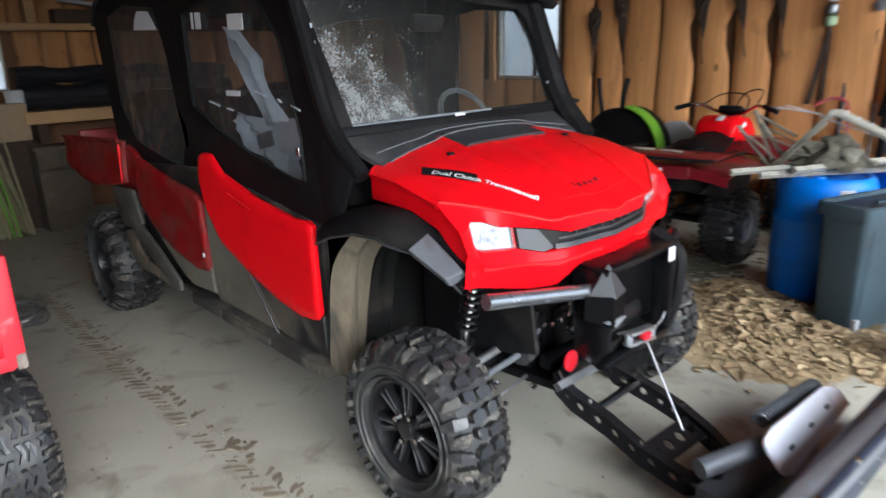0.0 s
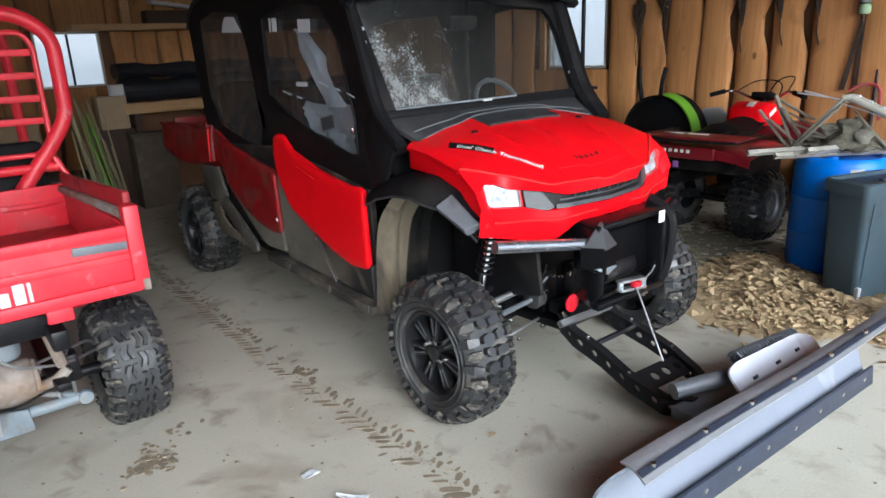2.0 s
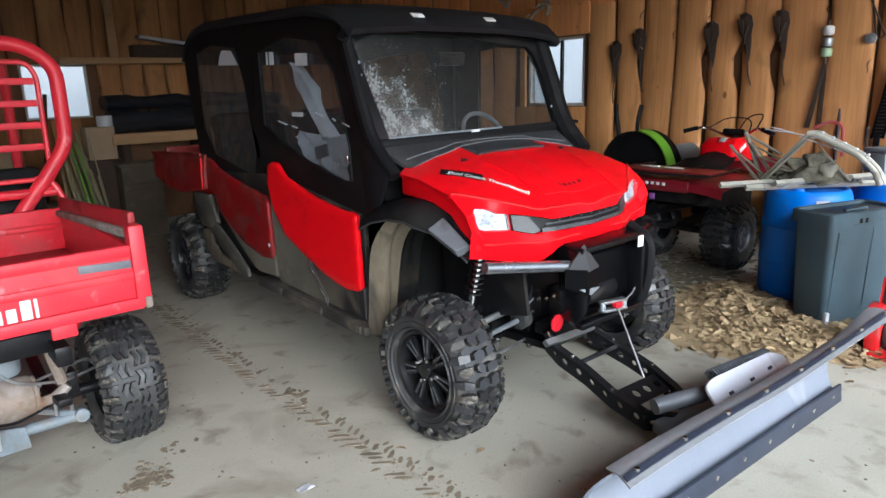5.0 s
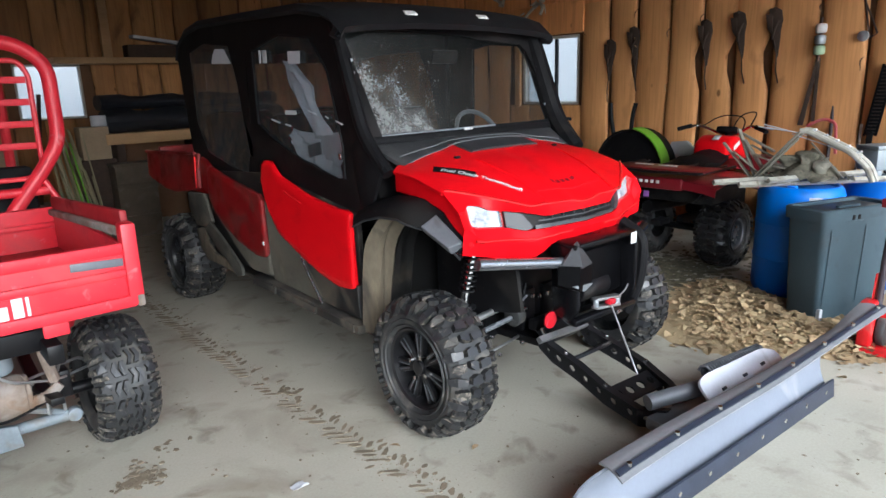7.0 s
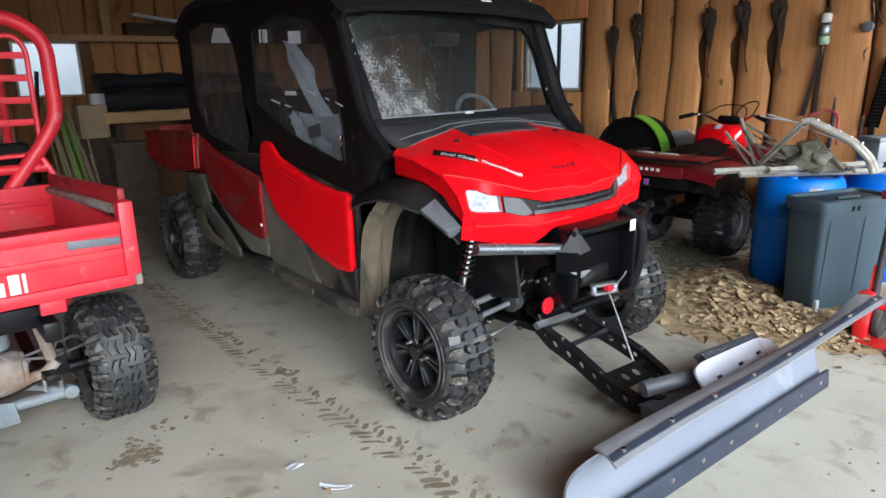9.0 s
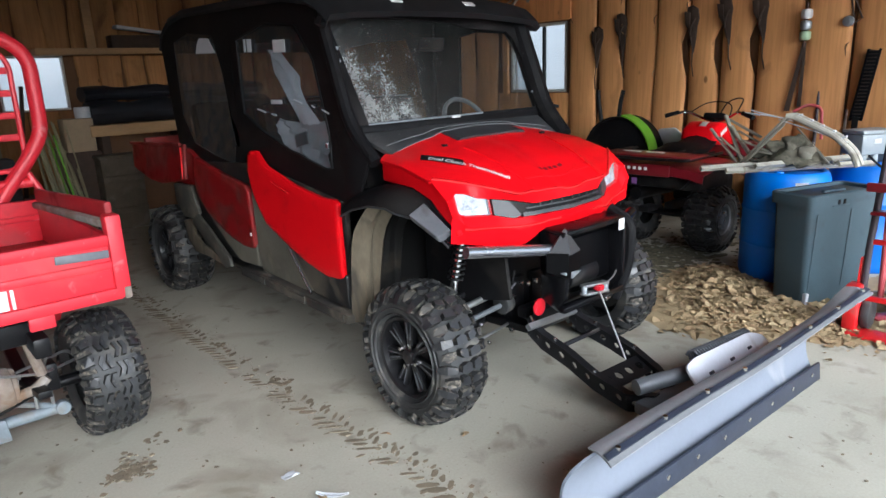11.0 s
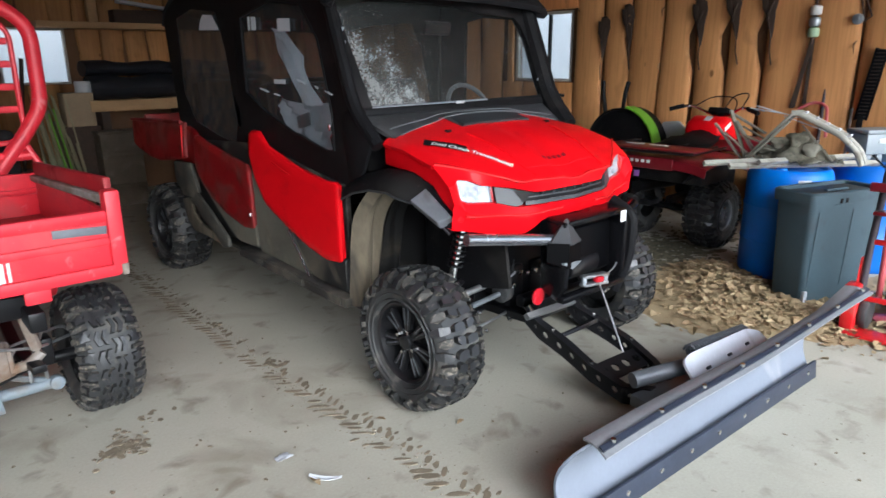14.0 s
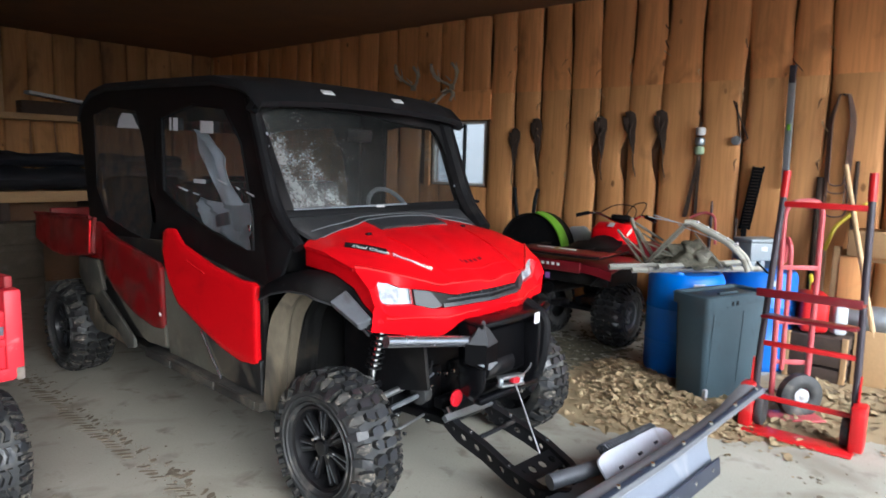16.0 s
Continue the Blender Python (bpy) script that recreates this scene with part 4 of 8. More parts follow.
for s in (-1, 1):
    part("grille_wing", nose_strip(s * 0.300, s * 0.424, lambda x: light_bottom(x) + 0.004 + 0.40 * max(0, 0.33 - abs(x)), lambda x: light_top(x) - 0.006 - 1.25 * max(0, 0.348 - abs(x)), 0.002, 0.02), M_WING, utv, "grey wing of the grille")
    part("light_bezel", nose_strip(s * 0.426, s * 0.612, lambda x: light_bottom(x) + 0.003, lambda x: light_top(x) - 0.003, -0.022, 0.006, 14), M_WING, utv, "black bezel behind the headlight")
    lamp = part("headlight", nose_strip(s * 0.438, s * 0.610, lambda x: light_bottom(x) + 0.005, lambda x: light_top(x) - 0.005, 0.003, 0.004, 14), M_LENSCOVER, utv, "clear faceted headlight")
    lamp.visible_shadow = False
    for x0, x1, f0, f1 in ((0.442, 0.500, 0.05, 0.62), (0.501, 0.556, 0.05, 0.50), (0.557, 0.590, 0.08, 0.55), (0.446, 0.500, 0.63, 0.96), (0.501, 0.556, 0.51, 0.96), (0.557, 0.606, 0.56, 0.95)):
        part("reflector_bowl", nose_strip(s * x0, s * x1, lambda x: lerp(light_bottom(x), light_top(x), f0), lambda x: lerp(light_bottom(x), light_top(x), f1), -0.014 + 0.006 * (f0 > 0.5), 0.004, 4), M_LENS, lamp, "silver reflector facet")
    # black wheel-arch flare, with its grey front tip
    n = 18
    flare = [(0.49, 0.965), (0.40, 1.005), (0.28, 1.035), (0.15, 1.04), (0.02, 1.005), (-0.08, 0.955), (-0.165, 0.895)]
    rws = []
    for i in range(n + 1):
        q = i / n * (len(flare) - 1)
        k = min(int(q), len(flare) - 2)
        y, z = (lerp(flare[k][c], flare[k + 1][c], q - k) for c in (0, 1))
        out = ramped(((-0.17, 0.655), (-0.03, 0.675), (0.10, 0.745), (0.5, 0.765)), y)
        inn = ramped(((-0.17, 0.595), (0.0, 0.61), (0.5, 0.66)), y)
        rws.append([(s * inn, y, z + 0.045), (s * lerp(inn, out, 0.4), y, z + 0.036), (s * (out - 0.025), y, z + 0.016), (s * out, y, z - 0.01), (s * (out + 0.003), y, z - 0.04), (s * (out - 0.02), y + 0.01, z - 0.045)])
    part("flare_edge", tube([Vector(r[4]) + Vector((s * 0.002, 0, -0.006)) for r in rws], 0.005, 6), M_WING, utv, "dusty rim of the flare")
    part("fender_flare", sheet(rws, 0.014), M_BLACK, utv, "black plastic wheel-arch flare", angle=60)
    tip = [Vector((s * x, y, z)) for x, y, z in ((0.738, 0.002, 0.984), (0.655, -0.006, 1.026), (0.652, -0.174, 0.925), (0.715, -0.148, 0.906))]
    b = bmesh.new()
    up, low = ([b.verts.new(p + d) for p in tip] for d in (Vector((0, 0, 0)), Vector((-s * 0.03, 0.012, -0.035))))
    b.faces.new(up), b.faces.new(low)
    for k in range(4):
        b.faces.new((up[k], up[(k + 1) % 4], low[(k + 1) % 4], low[k]))
    bmesh.ops.recalc_face_normals(b, faces=b.faces[:])
    bevel(b, 0.005, 2)
    part("flare_tip", b, M_TIP, utv, "flat grey front tip of the flare", smooth=False)
    part("tip_rim", rod((s * 0.632, 0.002, 1.024), (s * 0.630, -0.168, 0.921), 0.011, 8), M_BLACK, utv, "black rim beside the flare tip")
    # red panel under the bonnet's side
    part("side_panel", prism([(0.315, 1.195), (0.14, 1.178), (-0.055, 1.125), (-0.145, 1.06), (-0.180, 0.95), (-0.19, 0.895), (-0.165, 0.895), (-0.03, 1.03), (0.10, 1.075), (0.315, 1.09)], s * 0.04, "x", s * 0.592, 0.010), M_RED, utv, "red panel beside the bonnet", angle=50)
    # mud guard behind the front wheel
    rws = []
    for i in range(13):
        z = lerp(0.36, 1.02, i / 12)
        y = 0.425 + 0.06 * math.cos((z - 0.36) / 0.66 * 2.6) - 0.10 * max(0, (z - 0.8) / 0.2) ** 2
        rws.append([(s * (lerp(0.50, 0.735, k / 15) + 0.006 * math.sin(9 * z)), y + 0.030 * math.sin(k * 0.9 + 0.8 * math.sin(4 * z)) * (k / 15) ** 0.5 - 0.07 * (1 - k / 15) ** 2, z) for k in range(16)])
    part("mud_guard", sheet([r[6:] for r in rws], 0.02), M_MUD2, utv, "inner mud guard caked in dried tan mud")
    # inner part of the guard and well back: shade painted as near-black
    part("inner_guard", sheet([r[:7] for r in rws], 0.02), M_WELLDARK, utv, "mud-spattered inner guard, well shade painted in")
    part("well_back", box(0.30, 0.03, 0.60, (s * 0.44, 0.44, 0.70), 0.005), M_WELLDARK, utv, "muddy wheel well, its shade painted in")
    part("wheel_well", prism([(0.34, 1.00), (-0.10, 0.93), (-0.20, 0.80), (-0.24, 0.55), (0.34, 0.42)], s * 0.02, "x", s * 0.34, 0.0), M_BLACK, utv)
    # doors: red panels over muddy lower doors
    door = part("front_door", side_panel(((0.548, 0.97), (0.575, 0.985), (0.60, 0.984), (0.68, 0.981), (0.96, 1.021), (1.285, 1.103), (1.39, 1.176), (1.485, 1.178), (1.498, 1.10)),
                ((0.548, 0.588), (0.57, 0.572), (0.71, 0.559), (0.897, 0.596), (1.074, 0.656), (1.33, 0.758), (1.44, 0.92), (1.49, 1.06), (1.498, 1.08)), s), M_RED, utv, "red lower door panel", angle=50)
    part("door_crease", tube([(s * (side_x(z) + 0.001), y, z) for y, z in ((1.20, 1.02), (1.13, 1.0), (1.02, 0.975))], 0.004, 6), M_RED_EDGE, door, "bright crease in the door skin")
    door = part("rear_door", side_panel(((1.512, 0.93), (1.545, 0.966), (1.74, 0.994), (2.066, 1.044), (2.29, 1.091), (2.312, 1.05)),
                ((1.512, 0.585), (1.54, 0.572), (1.664, 0.563), (1.904, 0.609), (2.15, 0.707), (2.30, 0.846), (2.312, 0.90)), s), M_RED_DUSTY_DIM, utv, "dusty red rear door panel, darkened for the dim rear", angle=50)
    part("reflector", cyl(0.012, 0.006, (s * 0.755, 1.525, 0.665), "x", 10, 0.002), M_WHITE, door, "small pale door marker")
    part("front_lower_door", side_panel(((0.90, 0.62), (1.07, 0.68), (1.33, 0.79), (1.44, 0.94), (1.478, 0.965), (1.492, 0.90)), ((0.90, 0.432), (1.01, 0.41), (1.30, 0.415), (1.46, 0.425), (1.47, 0.43), (1.492, 0.64)), s, -0.014),
         M_MUD, utv, "lower door skin caked in pale mud", angle=50)
    part("door_seam", rod((s * 0.742, 1.085, 0.652), (s * 0.742, 0.885, 0.425), 0.006), M_TUBE, utv, "thin bright door edge")
    part("front_lower_corner", side_panel(((0.53, 0.60), (0.71, 0.58), (0.88, 0.61), (1.045, 0.657)), ((0.53, 0.415), (0.70, 0.42), (0.87, 0.43), (1.045, 0.64)), s, -0.010), M_WELL, utv, "black muddy lower door corner", angle=50)
    part("rear_lower_door", side_panel(((1.504, 0.60), (1.66, 0.59), (1.90, 0.63), (2.15, 0.73), (2.32, 0.87)), ((1.504, 0.458), (1.75, 0.445), (1.80, 0.46), (1.92, 0.528), (2.32, 0.80)), s, -0.014),
         M_MUD, utv, "rear lower door caked in pale mud", angle=50)
    part("door_gap", prism([(0.53, 0.42), (1.76, 0.44), (2.32, 0.80), (2.32, 1.05), (1.45, 1.10), (0.55, 0.97)], s * 0.03, "x", s * 0.675, 0.004), M_WELL, utv, "dark muddy body side behind the doors")
    part("quarter_panel", side_panel(((2.325, 1.085), (2.40, 1.12), (2.475, 1.135)), ((2.325, 0.87), (2.40, 0.89), (2.475, 0.92)), s, -0.022), M_RED_DUSTY_DIM, utv, "dusty red quarter panel, darkened for the dim rear", angle=50)
    bed = part("bed_side", side_panel(((2.48, 1.155), (2.50, 1.162), (3.12, 1.13), (3.54, 1.118), (3.55, 1.10)), ((2.48, 0.92), (2.52, 0.905), (2.74, 0.872), (2.97, 0.842), (3.22, 0.85), (3.53, 0.92), (3.55, 0.94)), s, 0.0), M_RED_DUSTY_DIM, utv, "dusty red cargo bed side, darkened for the dim rear", angle=50)
    part("bed_rim", rod((s * 0.748, 2.50, 1.16), (s * 0.748, 3.54, 1.12), 0.012), M_RED_DUSTY_DIM, bed)
    part("bed_corner", rod((s * 0.752, 2.492, 1.14), (s * 0.752, 2.515, 0.915), 0.008), M_RED_EDGE, bed, "worn bright bed corner")
    # sill and the muddy frame before the rear wheel
    sill = part("sill", prism([(0.49, 0.352), (1.68, 0.378), (1.70, 0.43), (1.40, 0.44), (0.93, 0.425), (0.49, 0.405)], s * 0.13, "x", s * 0.645, 0.012), M_SILL, utv, "dark muddy side sill")
    for y0, y1, mat in ((0.52, 0.86, M_SILL), (0.90, 1.33, M_SILL), (1.36, 1.66, M_SILL)):
        part("sill_pad", box(0.012, y1 - y0, 0.045, (s * 0.780, (y0 + y1) / 2, 0.388 + 0.022 * (y0 - 0.5)), 0.005, (1.2, 0, 0)), mat, sill, "muddy sill pad")
    part("guard_leg", prism([(2.36, 0.685), (2.18, 0.60), (1.905, 0.445), (1.89, 0.385), (1.99, 0.36), (2.10, 0.432), (2.30, 0.52), (2.48, 0.62)], s * 0.025, "x", s * 0.725, 0.008), M_MUDDARK, utv, "muddy plate leg before the rear wheel")
    part("guard_arm", prism([(2.69, 0.59), (2.53, 0.625), (2.50, 0.51), (2.38, 0.452), (2.10, 0.43), (1.99, 0.355), (2.28, 0.378), (2.52, 0.378), (2.63, 0.445)], s * 0.022, "x", s * 0.705, 0.008), M_MUD2, utv, "muddy lower arm of the guard")
    part("guard_bracket", prism([(2.78, 0.86), (2.47, 0.875), (2.43, 0.80), (2.37, 0.68), (2.47, 0.625), (2.66, 0.62), (2.78, 0.73)], s * 0.03, "x", s * 0.70, 0.012), M_MUDDARK, utv, "grey muddy bracket under the bed")
    part("inner_arch", prism([(1.90, 0.41), (2.55, 0.40), (2.58, 0.62), (2.42, 0.92), (2.20, 0.92)], s * 0.03, "x", s * 0.62, 0.0), M_WELL, utv, "dark rear wheel arch")


def ring_panel(outer, inner, x, thick):
    """A flat panel in the yz plane with one hole; both outlines have the same count of points."""
    b = bmesh.new()
    k = len(outer)
    lay = [[b.verts.new((xx, *p)) for p in o] for xx in (x, x + thick) for o in (outer, inner)]
    for i in range(k):
        j = (i + 1) % k
        b.faces.new((lay[0][i], lay[0][j], lay[1][j], lay[1][i]))
        b.faces.new((lay[2][i], lay[2][j], lay[3][j], lay[3][i]))
        b.faces.new((lay[0][i], lay[0][j], lay[2][j], lay[2][i]))
        b.faces.new((lay[1][i], lay[1][j], lay[3][j], lay[3][i]))
    return b


def along(outline, n):
    """n points spread evenly along a closed outline."""
    pts = [Vector((*p, 0)) for p in outline]
    lens = [(pts[(i + 1) % len(pts)] - p).length for i, p in enumerate(pts)]
    total, out = sum(lens), []
    for j in range(n):
        d = total * j / n
        i = 0
        while d > lens[i]:
            d -= lens[i]
            i += 1
        p = pts[i].lerp(pts[(i + 1) % len(pts)], d / lens[i])
        out.append((p.x, p.y))
    return out


# soft cab
for s in (-1, 1):
    outer = [(1.62, 1.98), (1.15, 1.98), (0.68, 1.91), (0.60, 1.60), (0.45, 1.25), (0.47, 0.97), (0.56, 0.95), (1.0, 0.995), (1.33, 1.08), (1.66, 1.12)]
    inner = [(1.55, 1.80), (1.20, 1.865), (0.88, 1.83), (0.735, 1.66), (0.635, 1.30), (0.63, 1.135), (0.70, 1.125), (1.05, 1.20), (1.35, 1.295), (1.54, 1.385)]
    if s > 0:
        outer = [(min(y, 1.415), z) for y, z in outer]
        inner = [(1.15, 1.80), (1.00, 1.825), (0.74, 1.80), (0.62, 1.68), (0.53, 1.50), (0.51, 1.30), (0.60, 1.22), (0.80, 1.21), (1.05, 1.21), (1.16, 1.25)]
    part("front_soft_door", ring_panel(outer, inner, s * 0.685, s * 0.015), M_VINYL, utv, "black vinyl door top")
    p = part("front_side_window", prism(inner, s * 0.004, "x", s * 0.692), M_CLEARVINYL, utv, "creased clear vinyl side window")
    p.visible_shadow = False
    seam = [Vector((s * 0.702, *q)) for q in inner]
    part("window_welt", tube(seam, 0.006, 6, closed=True), M_BLACK, utv, "stitched welt round the window")
    outer = [(2.745, 1.90), (2.35, 2.01), (1.62, 1.98), (1.66, 1.60), (1.66, 1.12), (1.52, 1.06), (1.52, 0.94), (1.90, 0.99), (2.33, 1.06), (2.64, 1.15)]
    inner = [(2.50, 1.84), (2.25, 1.885), (1.88, 1.85), (1.79, 1.62), (1.75, 1.40), (1.71, 1.20), (1.76, 1.07), (2.00, 1.10), (2.35, 1.17), (2.50, 1.36)]
    if s > 0:
        # the far door's window reaches further forward
        outer = [(y if y > 1.7 else 1.42, z) for y, z in outer]
        inner = [(lerp(2.50, y, 1.28), min(z, 1.82 - 0.03 * (y > 2.3))) for y, z in inner]
    part("rear_soft_door", ring_panel(outer, inner, s * 0.682, s * 0.013), M_VINYL, utv, "black vinyl rear door top")
    p = part("rear_side_window", prism(inner, s * 0.004, "x", s * 0.692), M_CLEARVINYL if s < 0 else M_DUSTVINYL, utv, "clear vinyl rear window")
    p.visible_shadow = False
    k = 0.035 if s > 0 else 0.0
    part("front_pillar", tube([(s * (0.675 + k), 0.30, 1.18), (s * (0.69 + k), 0.46, 1.34), (s * (0.685 + k * 0.5), 0.665, 1.88)], 0.033 if s < 0 else 0.062, radius=0.1), M_BLACK, utv, "black front roll-cage pillar")
    part("middle_pillar", tube([(s * 0.675, 1.64 if s < 0 else 1.40, 1.15), (s * 0.67, 1.62 if s < 0 else 1.39, 1.90)], 0.016), M_VINYL, utv, "black middle pillar")
    part("pillar_panel", prism([(0.30, 1.22), (0.46, 1.36), (0.56, 1.30), (0.50, 0.98), (0.40, 1.03)], s * 0.02, "x", s * 0.688, 0.006), M_BLACK, utv, "black corner panel below the windscreen")
rws = []
for y, z, w in ((0.60, 1.868, 0.735), (0.53, 1.858, 0.745), (0.505, 1.882, 0.752), (0.60, 1.958, 0.757), (0.70, 1.992, 0.757), (0.95, 2.03, 0.75), (1.6, 2.05, 0.735), (2.3, 2.065, 0.72), (2.55, 2.03, 0.715), (2.69, 1.965, 0.71), (2.77, 1.87, 0.70)):
    rws.append([(u * w, y, z - 0.035 * abs(u) ** 3 - (0.03 if abs(u) > 0.99 else 0)) for u in (-1, -0.97, -0.8, -0.4, 0, 0.4, 0.8, 0.97, 1)])
part("roof", sheet(rws, 0.03), M_ROOF, utv, "black moulded hard roof", angle=45)
for x in (-0.30, 0.21):
    part("roof_badge", box(0.075, 0.035, 0.006, (x, 0.56, 1.934), 0.002, (37, 0, 0)), M_WHITE, utv, "small pale mark on the roof")
rws = [[(u * 0.685, 2.63 + 0.11 * min(1, max(0, (z - 1.15) / 0.6)) + 0.02 * math.cos(u * 3), z) for u in (-1, -0.5, 0, 0.5, 1)] for z in (0.95, 1.25, 1.55, 1.75, 1.89)]
rear_y = lambda x, z: 2.63 + 0.11 * min(1, max(0, (z - 1.15) / 0.6)) + 0.02 * math.cos(x / 0.685 * 3)
curtain = part("rear_curtain", sheet([[(x, rear_y(x, z), z) for x in (-0.685, -0.3, 0, 0.3, 0.685)] for z in (0.95, 1.10, 1.22)], 0.01), M_VINYL, utv, "black vinyl rear curtain")
part("curtain_head", sheet([[(x, rear_y(x, z), z) for x in (-0.685, -0.3, 0, 0.3, 0.685)] for z in (1.78, 1.84, 1.89)], 0.01), M_VINYL, curtain)
for x0, x1 in ((-0.685, -0.60), (0.60, 0.685)):
    part("curtain_edge", sheet([[(x, rear_y(x, z), z) for x in (x0, x1)] for z in (1.22, 1.4, 1.6, 1.78)], 0.01), M_VINYL, curtain)
p = part("curtain_window", sheet([[(x, rear_y(x, z), z) for x in (-0.60, -0.3, 0, 0.3, 0.60)] for z in (1.22, 1.4, 1.6, 1.78)], 0.004), M_CLEARVINYL, curtain, "clear vinyl rear window")
p.visible_shadow = False
ws = [(-0.665, 0.475, 1.335), (0.665, 0.475, 1.335), (0.66, 0.66, 1.885), (-0.66, 0.66, 1.885)]
b = bmesh.new()
b.faces.new([b.verts.new(p) for p in ws])
bmesh.ops.solidify(b, geom=b.faces[:], thickness=0.006)
p = part("windscreen", b, M_GLASS, utv, "clear windscreen with dried spray")
p.visible_shadow = False
# black border of the windscreen, wider at the far side and the head
wb = bmesh.new()
hole = ((-0.585, 1.345), (0.0, 1.348), (0.655, 1.352), (0.672, 1.45), (0.668, 1.58), (0.61, 1.755), (0.565, 1.795), (0.21, 1.815), (0.18, 1.825), (0.09, 1.835), (-0.02, 1.84), (-0.06, 1.845), (-0.34, 1.855), (-0.672, 1.85), (-0.640, 1.66))
rimw = ((-0.70, 1.325), (0.0, 1.325), (0.70, 1.325), (0.70, 1.45), (0.70, 1.58), (0.70, 1.75), (0.70, 1.885), (0.21, 1.89), (0.18, 1.89), (0.09, 1.89), (-0.02, 1.89), (-0.06, 1.89), (-0.34, 1.89), (-0.70, 1.885), (-0.70, 1.66))
on_screen = lambda x, z, d: (x, 0.475 + (z - 1.335) * 0.3364 - d, z + 0.33 * d)
lay = [[wb.verts.new(on_screen(x, z, d)) for x, z in o] for d in (0.004, 0.016) for o in (rimw, hole)]
for i in range(len(hole)):
    j = (i + 1) % len(hole)
    for p, q in ((0, 1), (2, 3), (0, 2), (1, 3)):
        wb.faces.new((lay[p][i], lay[p][j], lay[q][j], lay[q][i]))
part("windscreen_border", wb, M_VINYL, utv, "black border of the windscreen")
part("inner_mirror", box(0.22, 0.03, 0.075, (0.06, 0.72, 1.73), 0.015, (12, 0, 8)), M_BLACK, utv, "black inner mirror")
part("screen_seal", rod((-0.585, 0.462, 1.343), (0.20, 0.462, 1.350), 0.005, 8), M_ALU, utv, "bright lower windscreen seal")
for x, z in ((0.69, 1.72), (0.695, 1.55), (0.665, 1.44), (-0.66, 1.70), (-0.665, 1.64)):
    part("border_snap", cyl(0.009, 0.01, on_screen(x, z, 0.018), "y", 10, 0.003), M_ALU, utv, "bright snap fastener")
part("windscreen_top_rail", rod((-0.67, 0.67, 1.875), (0.67, 0.67, 1.875), 0.028), M_BLACK, utv)
part("windscreen_bottom_rail", box(1.36, 0.03, 0.04, (0, 0.465, 1.322), 0.008, (-20, 0, 0)), M_BLACK, utv, "black rail under the windscreen")
rws = [[(u * lerp(0.60, 0.67, t), lerp(0.29 - 0.05 * abs(u) ** 3, 0.47, t), lerp(hood_z(u, 0.31) - 0.004, 1.315, t)) for u in (i / 10 - 1 for i in range(21))] for t in (0, 0.33, 0.66, 1)]
part("cowl", sheet(rws, 0.02), M_COWL, utv, "black plastic cowl")
# cabin
part("dashboard", box(1.2, 0.25, 0.3, (0, 0.62, 1.16), 0.05), M_BLACK, utv, "black dashboard")
part("cabin_floor", box(1.26, 2.2, 0.05, (0, 1.6, 0.5), 0.01), M_BLACK, utv)
# the wheel's grey paints in the light reflected along its rim
part("steering_wheel", tube([(0.44 + 0.17 * math.cos(a), 0.84 + 0.09 * math.sin(a), 1.265 + 0.145 * math.sin(a)) for a in (2 * math.pi * i / 24 for i in range(24))], 0.014, closed=True), M_GREY, utv, "steering wheel, its reflected light painted grey")
for y in (1.25, 2.25):
    for x in (-0.34, 0.34):
        part("seat", box(0.56, 0.50, 0.16, (x, y, 0.82), 0.05), M_VINYL, utv, "black seat cushion")
        part("seat_back", box(0.52, 0.14, 0.62, (x, y + 0.28, 1.13), 0.05, (-12, 0, 0)), M_VINYL, utv, "black seat back")
# crumpled plastic film hanging over the near front seat
rws = []
for i in range(15):
    z = lerp(1.74, 1.32, i / 14)
    a = ramped(((1.32, 1.25), (1.40, 1.275), (1.47, 1.316), (1.61, 1.45), (1.74, 1.495)), z)
    c = ramped(((1.32, 1.04), (1.43, 1.14), (1.53, 1.185), (1.60, 1.185), (1.64, 1.27), (1.74, 1.44)), z)
    rws.append([(-0.515 + 0.018 * math.sin(2.1 * k + 6 * z) + 0.010 * math.sin(5 * k - 17 * z), lerp(a, c, k / 6), z + 0.006 * math.sin(3 * k)) for k in range(7)])
part("film_curtain", sheet(rws, 0.003), M_COVER, utv, "crumpled strip of pale plastic film")
rws = []
for i in range(10):
    y = lerp(1.53, 0.93, i / 9)
    zt, zb = 1.335 + 0.012 * math.sin(9 * y), ramped(((0.93, 1.07), (1.10, 1.10), (1.41, 1.20), (1.53, 1.30)), y)
    rws.append([(-0.50 - 0.03 * (1 - k / 6) + 0.016 * math.sin(1.7 * i + 1.3 * k) + 0.008 * math.sin(3.9 * k - i), y, lerp(zb, zt, k / 6)) for k in range(7)])
part("seat_cover", sheet(rws, 0.003), M_COVER, utv, "pale plastic cover draped over the front seat")
part("cover_pocket", box(0.01, 0.14, 0.07, (-0.555, 1.16, 1.24), 0.004, (-12, 0, 0)), M_GREY, utv, "grey pocket on the seat cover")
# pale patches laid on the vinyl in place of light reflected in it
for y, z, a, c in ((1.375, 1.761, 0.05, 0.07), (1.43, 1.763, 0.02, 0.07), (1.043, 1.741, 0.125, 0.063)):
    part("window_tag", box(0.003, a, c, (-0.7085, y, z), 0.0, (2, 0, 0)), M_PALE, utv, "pale patch painting a reflection on the vinyl window")
